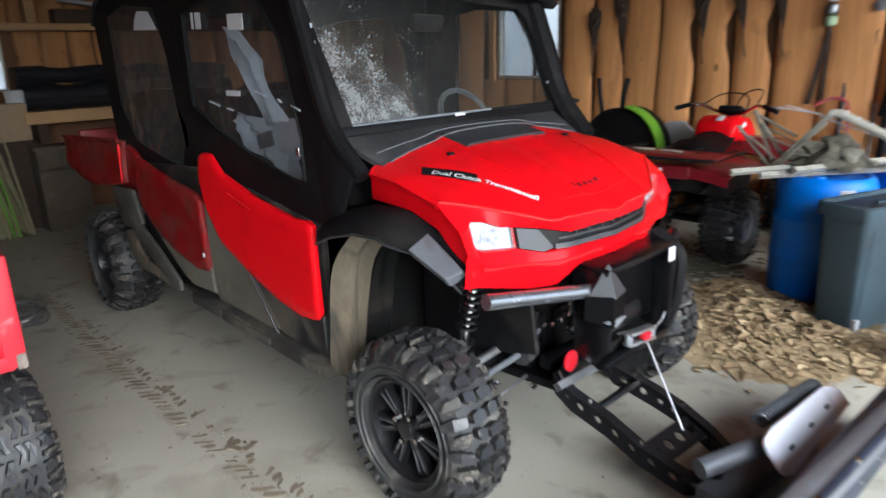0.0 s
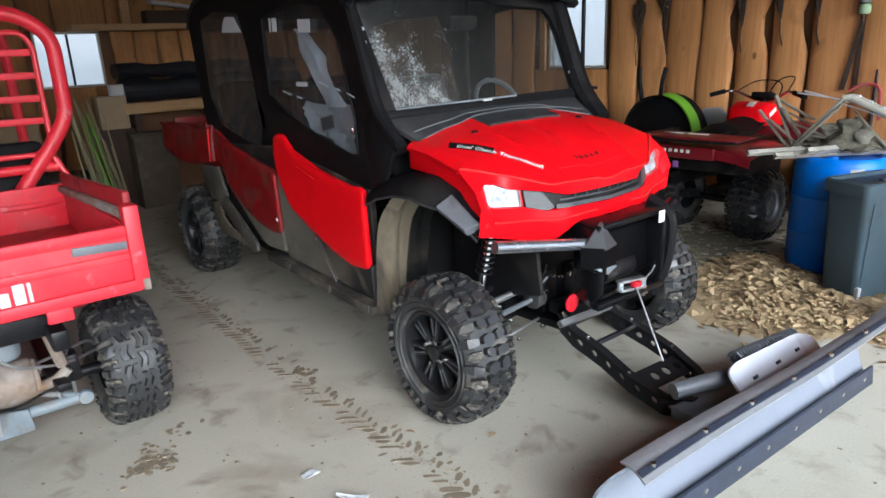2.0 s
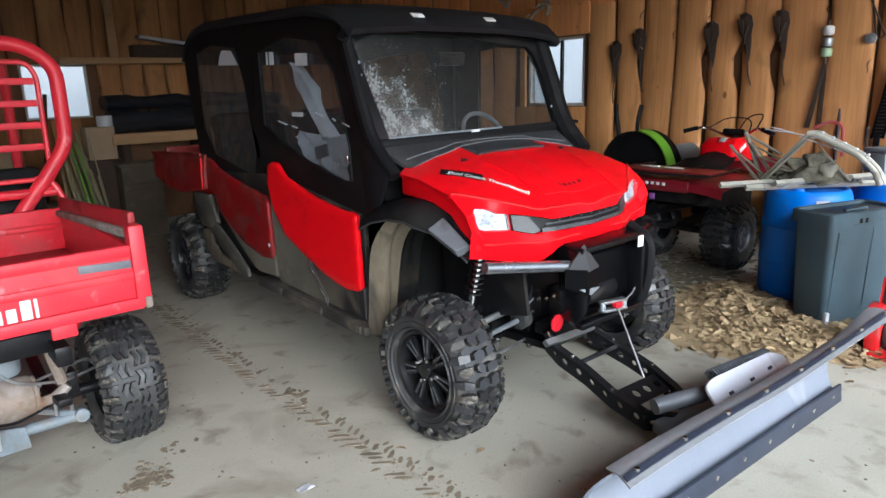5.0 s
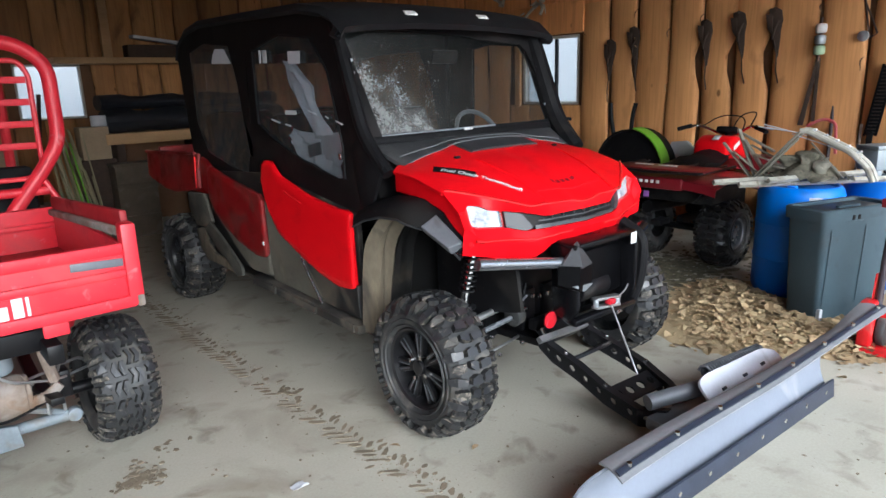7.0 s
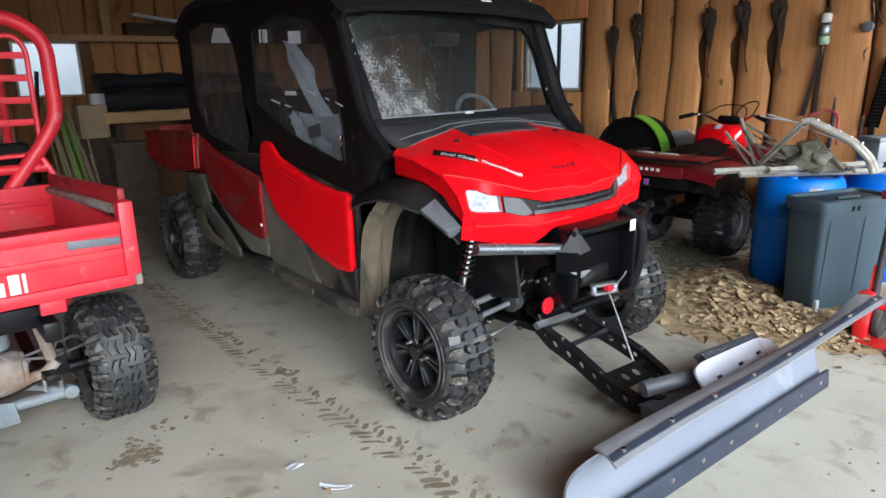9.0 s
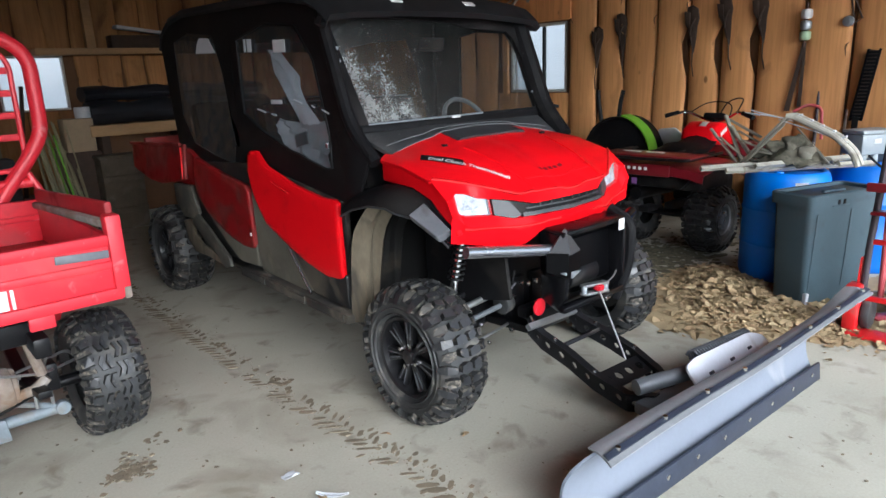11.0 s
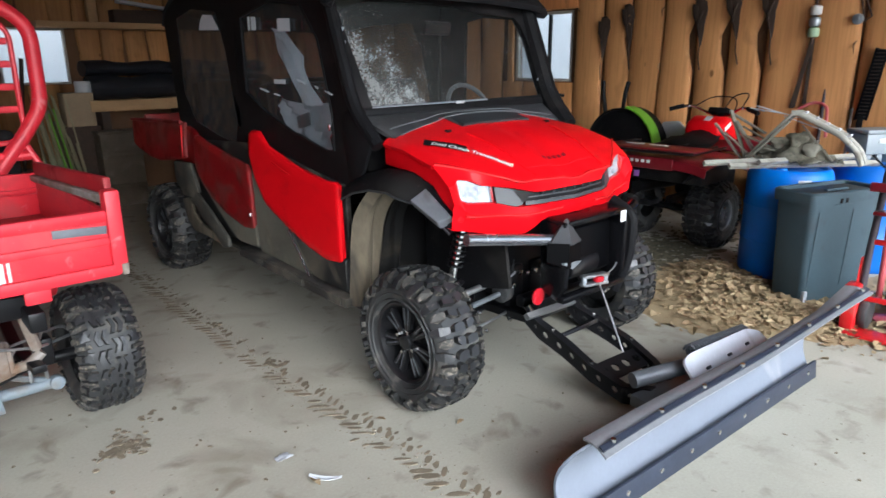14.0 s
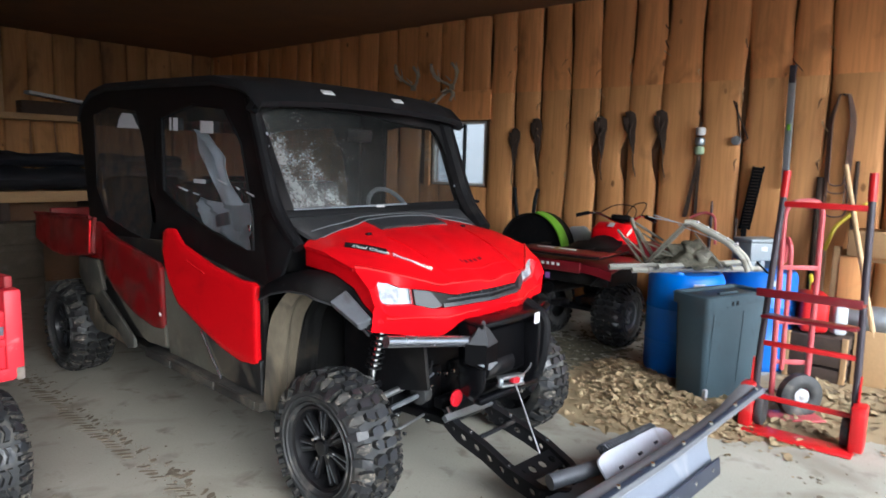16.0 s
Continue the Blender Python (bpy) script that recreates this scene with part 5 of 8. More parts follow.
part("window_tag", prism([(1.825, 1.742), (2.115, 1.752), (2.085, 1.805), (2.04, 1.84), (1.91, 1.832)], 0.003, "x", -0.710), M_PALE, utv, "pale patch painting a reflection on the vinyl window")
for (y0, z0), (y1, z1) in (((0.945, 1.468), (0.87, 1.45)), ((0.775, 1.44), (0.75, 1.43)), ((0.68, 1.42), (0.625, 1.403)), ((1.36, 1.415), (1.27, 1.398)), ((1.20, 1.39), (1.15, 1.383))):
    part("strap_stitch", rod((-0.704, y0, z0), (-0.704, y1, z1), 0.004, 6), M_PALE, utv, "pale stitch on the window strap")
part("window_latch", box(0.012, 0.025, 0.03, (-0.708, 0.655, 1.245), 0.003), M_CHROME, utv, "bright window latch")
part("window_label", box(0.003, 0.12, 0.022, (-0.7085, 1.125, 1.456), 0.0), M_PALE, utv, "small pale label on the window")
# nose underside, bumper and winch
part("front_bulkhead", box(0.34, 0.24, 0.50, (0, 0.10, 0.64), 0.02), M_FRAME, utv)
part("radiator", box(0.62, 0.05, 0.30, (0, 0.16, 0.78), 0.01), M_FRAME, utv, "dark radiator")
part("skid_plate", prism([(-0.28, 0.46), (-0.20, 0.31), (0.5, 0.28), (0.5, 0.33), (-0.17, 0.35), (-0.24, 0.47)], 0.34, "x", -0.17, 0.008), M_FRAME, utv, "black skid plate")
BX0, BX1 = -0.185, 0.30
bumper = part("bumper", prism([(-0.29, 0.80), (-0.335, 0.79), (-0.345, 0.56), (-0.29, 0.52)], BX1 - BX0 - 0.04, "x", BX0 + 0.02, 0.01), M_DEEP, utv, "black steel bumper box")
for x in (BX0, BX1 - 0.03):
    part("bumper_cheek", prism([(-0.26, 0.86), (-0.37, 0.855), (-0.425, 0.80), (-0.42, 0.55), (-0.37, 0.48), (-0.28, 0.52)], 0.03, "x", x, 0.008), M_BLACK_GLOSS, bumper, "black bumper cheek")
part("bumper_top", box(BX1 - BX0, 0.13, 0.028, ((BX0 + BX1) / 2, -0.345, 0.852), 0.008, (6, 0, 0)), M_BLACK_GLOSS, bumper)
part("bumper_lip", box(BX1 - BX0, 0.05, 0.03, ((BX0 + BX1) / 2, -0.395, 0.49), 0.008), M_BLACK_GLOSS, bumper)
b = bmesh.new()
v = [b.verts.new(c) for c in ((BX0 - 0.055, -0.37, 0.765), (BX0 + 0.105, -0.425, 0.765), (BX0 + 0.02, -0.40, 0.880), (BX0 + 0.0, -0.45, 0.765), (BX0 + 0.01, -0.33, 0.79))]
for f in ((0, 3, 2), (3, 1, 2), (1, 4, 2), (4, 0, 2), (0, 4, 1, 3)):
    b.faces.new([v[i] for i in f])
bevel(b, 0.006, 1)
part("bumper_wedge", b, M_WING, utv, "grey faceted bumper corner", smooth=False)
b = bmesh.new()
lo, hi = ([b.verts.new((x, y, z + (0.03 if z < 0.7 and x < -0.2 else 0))) for x, y in ((-0.25, -0.365), (-0.19, -0.442), (-0.075, -0.42), (-0.10, -0.32), (-0.20, -0.32))] for z in (0.655, 0.772))
b.faces.new(lo), b.faces.new(hi)
for i in range(5):
    b.faces.new((lo[i], lo[(i + 1) % 5], hi[(i + 1) % 5], hi[i]))
bevel(b, 0.006, 1)
part("bumper_block", b, M_DEEP, bumper, "black faceted bumper corner block", smooth=False)
part("bumper_glint", prism([(-0.235, 0.688), (-0.085, 0.672), (-0.15, 0.645)], 0.012, "y", -0.437, 0.003), M_ALU, bumper, "bright lower facet of the bumper")
part("tow_tube", tube([(0.33, -0.30, 0.88), (0.345, -0.42, 0.82), (0.335, -0.42, 0.60), (0.31, -0.36, 0.42)], 0.026, 10, radius=0.08), M_BLACK, utv, "black curved bumper tube")
for x, y, z in ((-0.02, -0.15, 0.52), (-0.20, -0.12, 0.50), (-0.28, -0.12, 0.56), (-0.24, -0.14, 0.34), (0.05, -0.20, 0.42), (0.28, -0.34, 0.43), (0.24, -0.35, 0.43)):
    part("bolt", cyl(0.013, 0.02, (x, y, z), "y", 8, 0.003), M_CHROME, utv)
part("brake_hose", tube([(-0.34, -0.06, 0.56), (-0.26, -0.10, 0.50), (-0.20, -0.10, 0.54), (-0.17, -0.10, 0.62)], 0.007, 6, radius=0.04), M_BLACK, utv)
part("cowl_insert", sheet([[(u * 0.26, y, hood_z(u * 0.42, y) + 0.012 - 0.02 * (abs(u) > 0.95)) for u in (-1, -0.9, -0.5, 0, 0.5, 0.9, 1)] for y in (0.19 , 0.22, 0.28, 0.345)], 0.012), M_WING, utv, "black cowl insert")
for s in (-1, 1):
    part("hood_latch", box(0.03, 0.02, 0.012, (s * 0.36, 0.17, hood_z(0.58, 0.17) + 0.004), 0.003), M_BLACK, utv)
part("side_mirror", box(0.05, 0.08, 0.13, (0.715, 0.44, 1.30), 0.02, (0, 0, 20)), M_BLACK, utv, "small black side mirror")
part("mirror_arm", tube([(0.68, 0.46, 1.34), (0.74, 0.44, 1.36), (0.80, 0.40, 1.35)], 0.010, 8, radius=0.03), M_BLACK, utv)
for t, r in ((0.08, 0.0035), (0.34, 0.003)):
    line = [(u * lerp(0.60, 0.67, t), lerp(0.29 - 0.05 * abs(u) ** 3, 0.47, t), lerp(hood_z(u, 0.31) - 0.004, 1.315, t) + 0.004 + 0.012 * min(1, max(0, (0.55 - abs(u)) / 0.12)) * (t < 0.5)) for u in (i / 16 * 0.94 for i in range(-16, 17))]
    part("cowl_rib", tube(line, r, 8), M_GREY, utv, "raised grey cowl rib")
part("cowl_label", box(0.06, 0.004, 0.012, (-0.02, 0.445, 1.345), 0.001), M_WHITE, utv, "small white label")


def hood_text(words, start, end, size, mat, lift=0.004):
    """Flat lettering laid on the bonnet from start to end, in plan."""
    cu = bpy.data.curves.new("words", "FONT")
    cu.body, cu.size, cu.resolution_u = words, size, 2
    cu.shear, cu.offset = 0.22, 0.0009
    tmp = bpy.data.objects.new("words", cu)
    scene.collection.objects.link(tmp)
    me = bpy.data.meshes.new_from_object(tmp.evaluated_get(bpy.context.evaluated_depsgraph_get()))
    bpy.data.objects.remove(tmp)
    b = bmesh.new()
    b.from_mesh(me)
    bpy.data.meshes.remove(me)
    bmesh.ops.triangulate(b, faces=b.faces[:])
    bmesh.ops.subdivide_edges(b, edges=[e for e in b.edges if e.calc_length() > size * 0.5], cuts=2)
    wide = max(v.co.x for v in b.verts)
    p, q = Vector((*start, 0)), Vector((*end, 0))
    d = (q - p).normalized()
    up = Vector((-d.y, d.x, 0))
    for v in b.verts:
        w = p + d * (v.co.x / wide * (q - p).length) + up * v.co.y
        v.co = (w.x, w.y, hood_z(w.x / HALF, w.y) + lift)
    return part("lettering", b, mat, utv, "white and grey lettering on the bonnet", smooth=False)


hood_text("Dual Clutch Transmission", (-0.547, 0.082), (-0.305, -0.200), 0.038, M_WHITE, 0.006)
rws = [[(x, y, hood_z(x / HALF, y) + 0.003) for x, y in ((lerp(-0.560, -0.43, t) + k * 0.014, lerp(0.115, -0.03, t) + k * 0.014) for t in (0, 0.25, 0.5, 0.75, 1))] for k in (-0.9, 0.6, 2.0)]
part("decal_band", sheet(rws), M_BLACK, utv, "black decal band")
for i in range(5):
    x = -0.075 + 0.036 * i
    part("letter_bar", sheet([[(x + dx, y, hood_z((x + dx) / HALF, y) + 0.003) for dx in (-0.011, 0, 0.011)] for y in (-0.193, -0.184, -0.175)]), M_DARKRED, utv)
part("plate_tag", box(0.045, 0.004, 0.055, (0.232, -0.435, 0.832), 0.002), M_WHITE, utv, "small pale tag")
part("bumper_tube", rod((-0.66, -0.27, 0.845), (-0.19, -0.35, 0.775), 0.026, 20), M_TUBE, utv, "shiny black bumper tube")
part("bumper_tube", rod((0.56, -0.28, 0.82), (0.30, -0.35, 0.775), 0.026, 20), M_BLACK_GLOSS, utv, "shiny black bumper tube")
part("winch", cyl(0.06, 0.22, (0.06, -0.30, 0.60), "x", 20, 0.01), M_FRAME, utv, "black winch drum")
lead = part("fairlead", box(0.19, 0.04, 0.016, (0.03, -0.43, 0.575), 0.006, (0, 7, 0)), M_STEEL, utv, "bright winch fairlead")
part("fairlead_lip", box(0.19, 0.04, 0.014, (0.028, -0.432, 0.535), 0.005, (0, 7, 0)), M_STEEL, lead)
for dx in (-0.085, 0.085):
    part("fairlead_roller", cyl(0.014, 0.045, (0.03 + dx, -0.432, 0.555 - dx * 0.12), "z", 14, 0.003), M_ALU, lead)
part("fairlead_stopper", box(0.05, 0.03, 0.028, (0.035, -0.45, 0.560), 0.006, (0, 7, 0)), M_REFLECTOR, lead, "red cable stopper")
part("winch_hook", tube([(0.10, -0.455, 0.575), (0.14, -0.46, 0.595), (0.165, -0.457, 0.618)], 0.003, 6, radius=0.02), M_STEEL, lead, "bent bright hook")
part("winch_cable", rod((0.03, -0.455, 0.55), (-0.045, -0.66, 0.28), 0.004), M_STEEL, utv, "steel winch cable")
part("reflector", cyl(0.042, 0.010, (-0.205, -0.285, 0.487), "y", 24, 0.003), M_REFLECTOR, utv, "round red reflector")
for s in (-1, 1):
    part("upper_arm", rod((s * 0.60, -0.05, 0.488), (s * 0.16, -0.05, 0.525), 0.016), M_STEEL, utv, "bright edged upper suspension arm")
    part("upper_arm", rod((s * 0.60, 0.04, 0.49), (s * 0.16, 0.10, 0.525), 0.016), M_FRAME, utv, "black upper suspension arm")
    part("drive_shaft", rod((s * 0.60, -0.05, 0.41), (s * 0.22, -0.05, 0.442), 0.013), M_PLOWGREY, utv, "grey drive shaft")
    part("cv_boot", cyl(0.055, 0.07, (s * 0.19, -0.05, 0.448), "x", 20, 0.012, r2=0.045), M_TYRE, utv, "black rubber boot")
    part("lower_arm", rod((s * 0.60, -0.05, 0.275), (s * 0.145, -0.05, 0.334), 0.007), M_STEEL, utv, "thin bright lower rod")
    part("lower_arm", rod((s * 0.60, 0.08, 0.26), (s * 0.15, 0.12, 0.31), 0.018), M_FRAME, utv, "black lower suspension arm")
    for x, z in ((0.125, 0.331), (0.085, 0.529), (0.03, 0.515)):
        part("arm_bolt", cyl(0.014, 0.024, (s * x, -0.06, z), "y", 8, 0.003), M_CHROME, utv)
    part("arm_mount", box(0.10, 0.14, 0.26, (s * 0.08, 0.03, 0.43), 0.012), M_FRAME, utv)
    part("shock", rod((s * 0.485, -0.06, 0.82), (s * 0.55, -0.045, 0.53), 0.021), M_CHROME, utv, "bright shock absorber")
    helix = [(s * lerp(0.485, 0.525, i / 60) + 0.036 * math.cos(i * 0.75), lerp(-0.06, -0.05, i / 60) + 0.036 * math.sin(i * 0.75), lerp(0.82, 0.645, i / 60)) for i in range(61)]
    part("coil_spring", tube(helix, 0.005, 6), M_FRAME, utv, "black coil spring")
for x, y, z in ((-0.44, -0.06, 0.47), (-0.40, -0.09, 0.40), (-0.30, -0.14, 0.60), (-0.33, -0.13, 0.66), (-0.12, -0.27, 0.62), (-0.36, -0.10, 0.30), (0.38, -0.12, 0.48), (0.33, -0.30, 0.50)):
    part("bolt", cyl(0.010, 0.02, (x, y, z), "y", 8, 0.003), M_CHROME, utv)
part("hose", tube([(-0.30, -0.14, 0.70), (-0.34, -0.16, 0.62), (-0.30, -0.16, 0.55), (-0.22, -0.15, 0.58)], 0.006, 6, radius=0.04), M_PLOWGREY, utv)
part("steering_rack", box(0.30, 0.06, 0.06, (0, -0.12, 0.40), 0.015), M_FRAME, utv)
# unseen plates added under the body to keep light off the floor
part("belly_pan", box(1.30, 2.15, 0.03, (0, 1.50, 0.335), 0.008, (1.2, 0, 0)), M_WELL, utv, "unseen black belly pan added to shade the floor")
part("rear_belly", box(0.90, 1.0, 0.03, (0, 2.95, 0.40), 0.008), M_WELL, utv)
part("chassis", box(0.5, 3.0, 0.12, (0, 1.6, 0.40), 0.02), M_FRAME, utv)
part("cargo_bed", box(1.36, 1.0, 0.08, (0, 2.92, 0.90), 0.01), M_RED_DUSTY_DIM, utv, "cargo bed floor")
part("tailgate", box(1.36, 0.05, 0.26, (0, 3.43, 1.03), 0.01), M_RED_DUSTY_DIM, utv, "red tailgate")
part("rear_axle", rod((-0.6, 2.91, 0.34), (0.6, 2.91, 0.34), 0.03), M_FRAME, utv)

# ---- snow plough ----
plough = thing("snow_plough", "pale grey snow plough blade with dark cutting edge on push arms", "snow plough", pose(0.10, -0.95, 0))
PX, PY = 0.10, -0.95


def blade_at(u, t):
    """The mouldboard, u across from the low to the high end, t from the edge up over the roll."""
    base = Vector((-0.86 + 1.86 * u, -1.05 - 0.088 * u, 0.02))
    top = Vector((-0.84 + 1.83 * u, -1.055 - 0.20 * u, 0.335 + 0.115 * u))
    p = base.lerp(top, t)
    p.y += (0.085 + 0.03 * u) * math.sin(math.pi * min(1, t)) ** 0.8
    return p - Vector((PX, PY, 0))


U = [i / 24 for i in range(25)]
def end_inset(t):
    """The low end of the mouldboard is rounded off towards the roll."""
    q = max(0.0, (t - 0.45) / 0.55)
    return 0.075 * (1 - math.sqrt(max(0.0, 1 - q * q)))


part("blade", sheet([[blade_at(lerp(end_inset(j / 16), 1 - 0.25 * end_inset(j / 16), u), j / 16) for u in U] for j in range(17)], 0.01), M_BLADE, plough, "curved pale grey-white mouldboard")
edge = part("cutting_edge", box(1.87, 0.014, 0.09, (0.07 - PX, -1.109 - PY, 0.048), 0.003, (-6, 0, -2.7)), M_EDGE, plough, "dark steel cutting edge")
for i in range(9):
    u = 0.05 + 0.1125 * i
    part("edge_bolt", cyl(0.012, 0.012, (-0.87 + 1.87 * u - PX, -1.070 - 0.088 * u - PY, 0.055), "y", 10, 0.003), M_CHROME, edge, "bright carriage bolt")


def flap_at(u, t):
    back = Vector((-0.77 + 1.80 * u, -1.02 - 0.225 * u, 0.335 + 0.130 * u))
    lead = Vector((-0.80 + 1.85 * u, -1.135 - 0.20 * u, 0.325 + 0.160 * u))
    far = max(0, (u - 0.82) / 0.18)
    back += Vector((0, 0.03 * far, 0.035 * far))
    p = back.lerp(lead, t)
    p.z += 0.012 * math.sin(math.pi * t) + 0.006 * math.sin(9 * u)
    return p - Vector((PX, PY, 0))


part("snow_flap", sheet([[flap_at(u, j / 5) for u in U] for j in range(6)], 0.008), M_FLAP, plough, "grey rubber snow flap, streaked with dirt")
bar = part("flap_bar", sheet([[flap_at(u, t) + Vector((0, 0, 0.012)) for u in U] for t in (0.70, 0.88)], 0.006), M_EDGE, plough, "dark flap clamping bar")
for i in range(8):
    c = flap_at(0.03 + 0.134 * i, 0.79)
    part("flap_bolt", cyl(0.009, 0.012, (c.x, c.y, c.z + 0.018), "z", 8), M_CHROME, bar)


def drilled(low, high, thick, size=0.24):
    """A steel plate between two lines of points; each cell between neighbours has a round hole through it."""
    b = bmesh.new()
    low, high = [Vector(p) for p in low], [Vector(p) for p in high]
    for i in range(len(low) - 1):
        a, c, d, e = low[i], low[i + 1], high[i + 1], high[i]
        n = (c - a).cross(e - a).normalized() * thick / 2
        wide, tall = (c - a).length, (e - a).length
        r = size * min(wide, tall)

        def at(u, v):
            return a.lerp(c, u).lerp(e.lerp(d, u), v)
        rim = [at(u, v) for u, v in ((0, 0), (0.5, 0), (1, 0), (1, 0.5), (1, 1), (0.5, 1), (0, 1), (0, 0.5))]
        bore = [at(0.5 + r / wide * math.cos(t), 0.5 + r / tall * math.sin(t)) for t in (math.pi / 4 * k - 3 * math.pi / 4 for k in range(8))]
        lay = [[b.verts.new(p + q) for p in ring] for q in (n, -n) for ring in (rim, bore)]
        for k in range(8):
            m = (k + 1) % 8
            b.faces.new((lay[0][k], lay[0][m], lay[1][m], lay[1][k]))
            b.faces.new((lay[2][k], lay[2][m], lay[3][m], lay[3][k]))
            b.faces.new((lay[1][k], lay[1][m], lay[3][m], lay[3][k]))
            if k in (0, 1, 4, 5) or (i == 0 and k in (6, 7)) or (i == len(low) - 2 and k in (2, 3)):
                b.faces.new((lay[0][k], lay[0][m], lay[2][m], lay[2][k]))
    bmesh.ops.remove_doubles(b, verts=b.verts, dist=1e-5)
    return b


def finer(points, n=2):
    return [Vector(p).lerp(Vector(q), k / n) for p, q in zip(points, points[1:]) for k in range(n)] + [Vector(points[-1])]


here = Vector((PX, PY, 0))
for pts in ([(-0.145, -0.22, 0.375), (-0.12, -0.28, 0.31), (-0.076, -0.411, 0.235), (-0.05, -0.54, 0.155), (-0.02, -0.70, 0.095), (0.06, -0.80, 0.09)], [(0.165, -0.23, 0.375), (0.18, -0.28, 0.31), (0.26, -0.42, 0.225), (0.31, -0.52, 0.16), (0.30, -0.66, 0.10), (0.20, -0.80, 0.09)]):
    line = [p - here for p in finer(pts)]
    arm = part("push_arm", drilled([p - Vector((0, 0, 0.042)) for p in line], [p + Vector((0, 0, 0.042)) for p in line], 0.014, 0.20), M_FRAME, plough, "black drilled push arm", angle=30)
    part("arm_flange", sheet([[p + Vector((dx, 0, 0.042)) for p in line] for dx in (-0.022, 0.022)], 0.008), M_FRAME, arm, "folded top edge of the arm")
    for k in (3, 6):
        part("arm_bolt", cyl(0.011, 0.022, (line[k].x, line[k].y, line[k].z + 0.05), "z", 8, 0.003), M_CHROME, arm)
part("push_cross", box(0.28, 0.05, 0.02, (0.08 - PX, -0.36 - PY, 0.285), 0.004, (-30, 0, 0)), M_FRAME, plough)
web = [Vector((x, y, z)) - here for x, y, z in ((-0.03, -0.62, 0.125), (0.05, -0.625, 0.125), (0.13, -0.63, 0.125), (0.21, -0.635, 0.125), (0.285, -0.64, 0.125))]
part("push_web", drilled(web, [p + Vector((0.01, 0.10, 0.045)) for p in web], 0.010, 0.30), M_FRAME, plough, "black drilled web plate")
mount = part("mount_bar", rod((-0.205 - PX, -0.272 - PY, 0.398), (0.125 - PX, -0.292 - PY, 0.398), 0.020, 4), M_STEEL, plough, "bright mount bar")
part("mount_pin", tube([(-0.15 - PX, -0.235 - PY, 0.42), (-0.165 - PX, -0.25 - PY, 0.44), (-0.15 - PX, -0.26 - PY, 0.40)], 0.006, 6), M_CHROME, mount)
part("swivel", box(0.62, 0.14, 0.06, (0.25 - PX, -0.86 - PY, 0.10), 0.015, (0, 0, -8)), M_PLOWGREY, plough, "grey swivel frame")
part("swivel_tube", rod((-0.05 - PX, -0.76 - PY, 0.20), (0.24 - PX, -0.89 - PY, 0.23), 0.036, 18), M_PLOWGREY, plough, "grey swivel tube")
coil = [(lerp(0.36, 0.80, i / 160) - PX + 0.004, lerp(-0.80, -0.86, i / 160) - PY + 0.028 * math.cos(i * 0.9), 0.225 + 0.028 * math.sin(i * 0.9)) for i in range(161)]
part("trip_spring", tube(coil, 0.007, 6), M_PLOWGREY, plough, "grey trip spring")
outl = rounded([(0.16, 0.19, 0), (0.10, 0.21, 0), (0.10, 0.33, 0), (0.18, 0.345, 0), (0.70, 0.315, 0), (0.80, 0.27, 0), (0.80, 0.19, 0)], 0.04, 3)
b = prism([(q.x - PX, q.y) for q in outl], 0.014, "y", 0, 0.003)
bmesh.ops.transform(b, matrix=Matrix.Translation((0, -1.0 - PY, 0.19)) @ Matrix.Rotation(radians(-42), 4, "X") @ Matrix.Translation((0, 0, -0.19)), verts=b.verts)
back = part("backing_plate", b, M_PLATE, plough, "pale backing plate")
for x in (0.24, 0.44, 0.62):
    part("plate_slot", box(0.035, 0.014, 0.014, (x - PX, -0.958 - PY, 0.236), 0.003, (-42, 0, 0)), M_EDGE, back)


# ---- the old red utility cart ----
mule = thing("utility_cart", "faded red utility cart with cargo bed and screened roll cage", "utility cart", pose(-2.3, 0.57, 0))
gate = part("tailgate", box(1.15, 0.035, 0.235, (0, 0.03, 0.865), 0.008), M_MULE, mule, "scuffed red tailgate")
part("gate_rib", box(1.15, 0.03, 0.05, (0, 0.018, 0.985), 0.012), M_MULE, gate)
part("gate_rib", box(1.15, 0.02, 0.035, (0, 0.014, 0.885), 0.008), M_MULE, gate)
part("gate_rib", box(1.195, 0.03, 0.05, (0, 0.012, 0.765), 0.010), M_MULE, gate, "worn lower edge of the tailgate")
part("grey_label", box(0.19, 0.006, 0.032, (0.47, 0.004, 0.938), 0.002, (0, 3, 0)), M_LABELGREY, gate, "peeling grey label")
x = -0.10
for w, h in ((0.05, 0.052), (0.045, 0.052), (0.05, 0.052), (0.05, 0.052), (0.042, 0.052), (0.046, 0.052), (0.05, 0.075), (0.016, 0.075)):
    part("letter_bar", box(w * 0.72, 0.004, h, (x + w / 2 - 0.02, 0.009, 0.822 + h / 2 - 0.03), 0.002), M_WHITE, gate)
    x += w
part("gate_tab", box(0.09, 0.02, 0.06, (0.30, 0.03, 0.715), 0.006), M_MULE, mule, "red bracket tab")
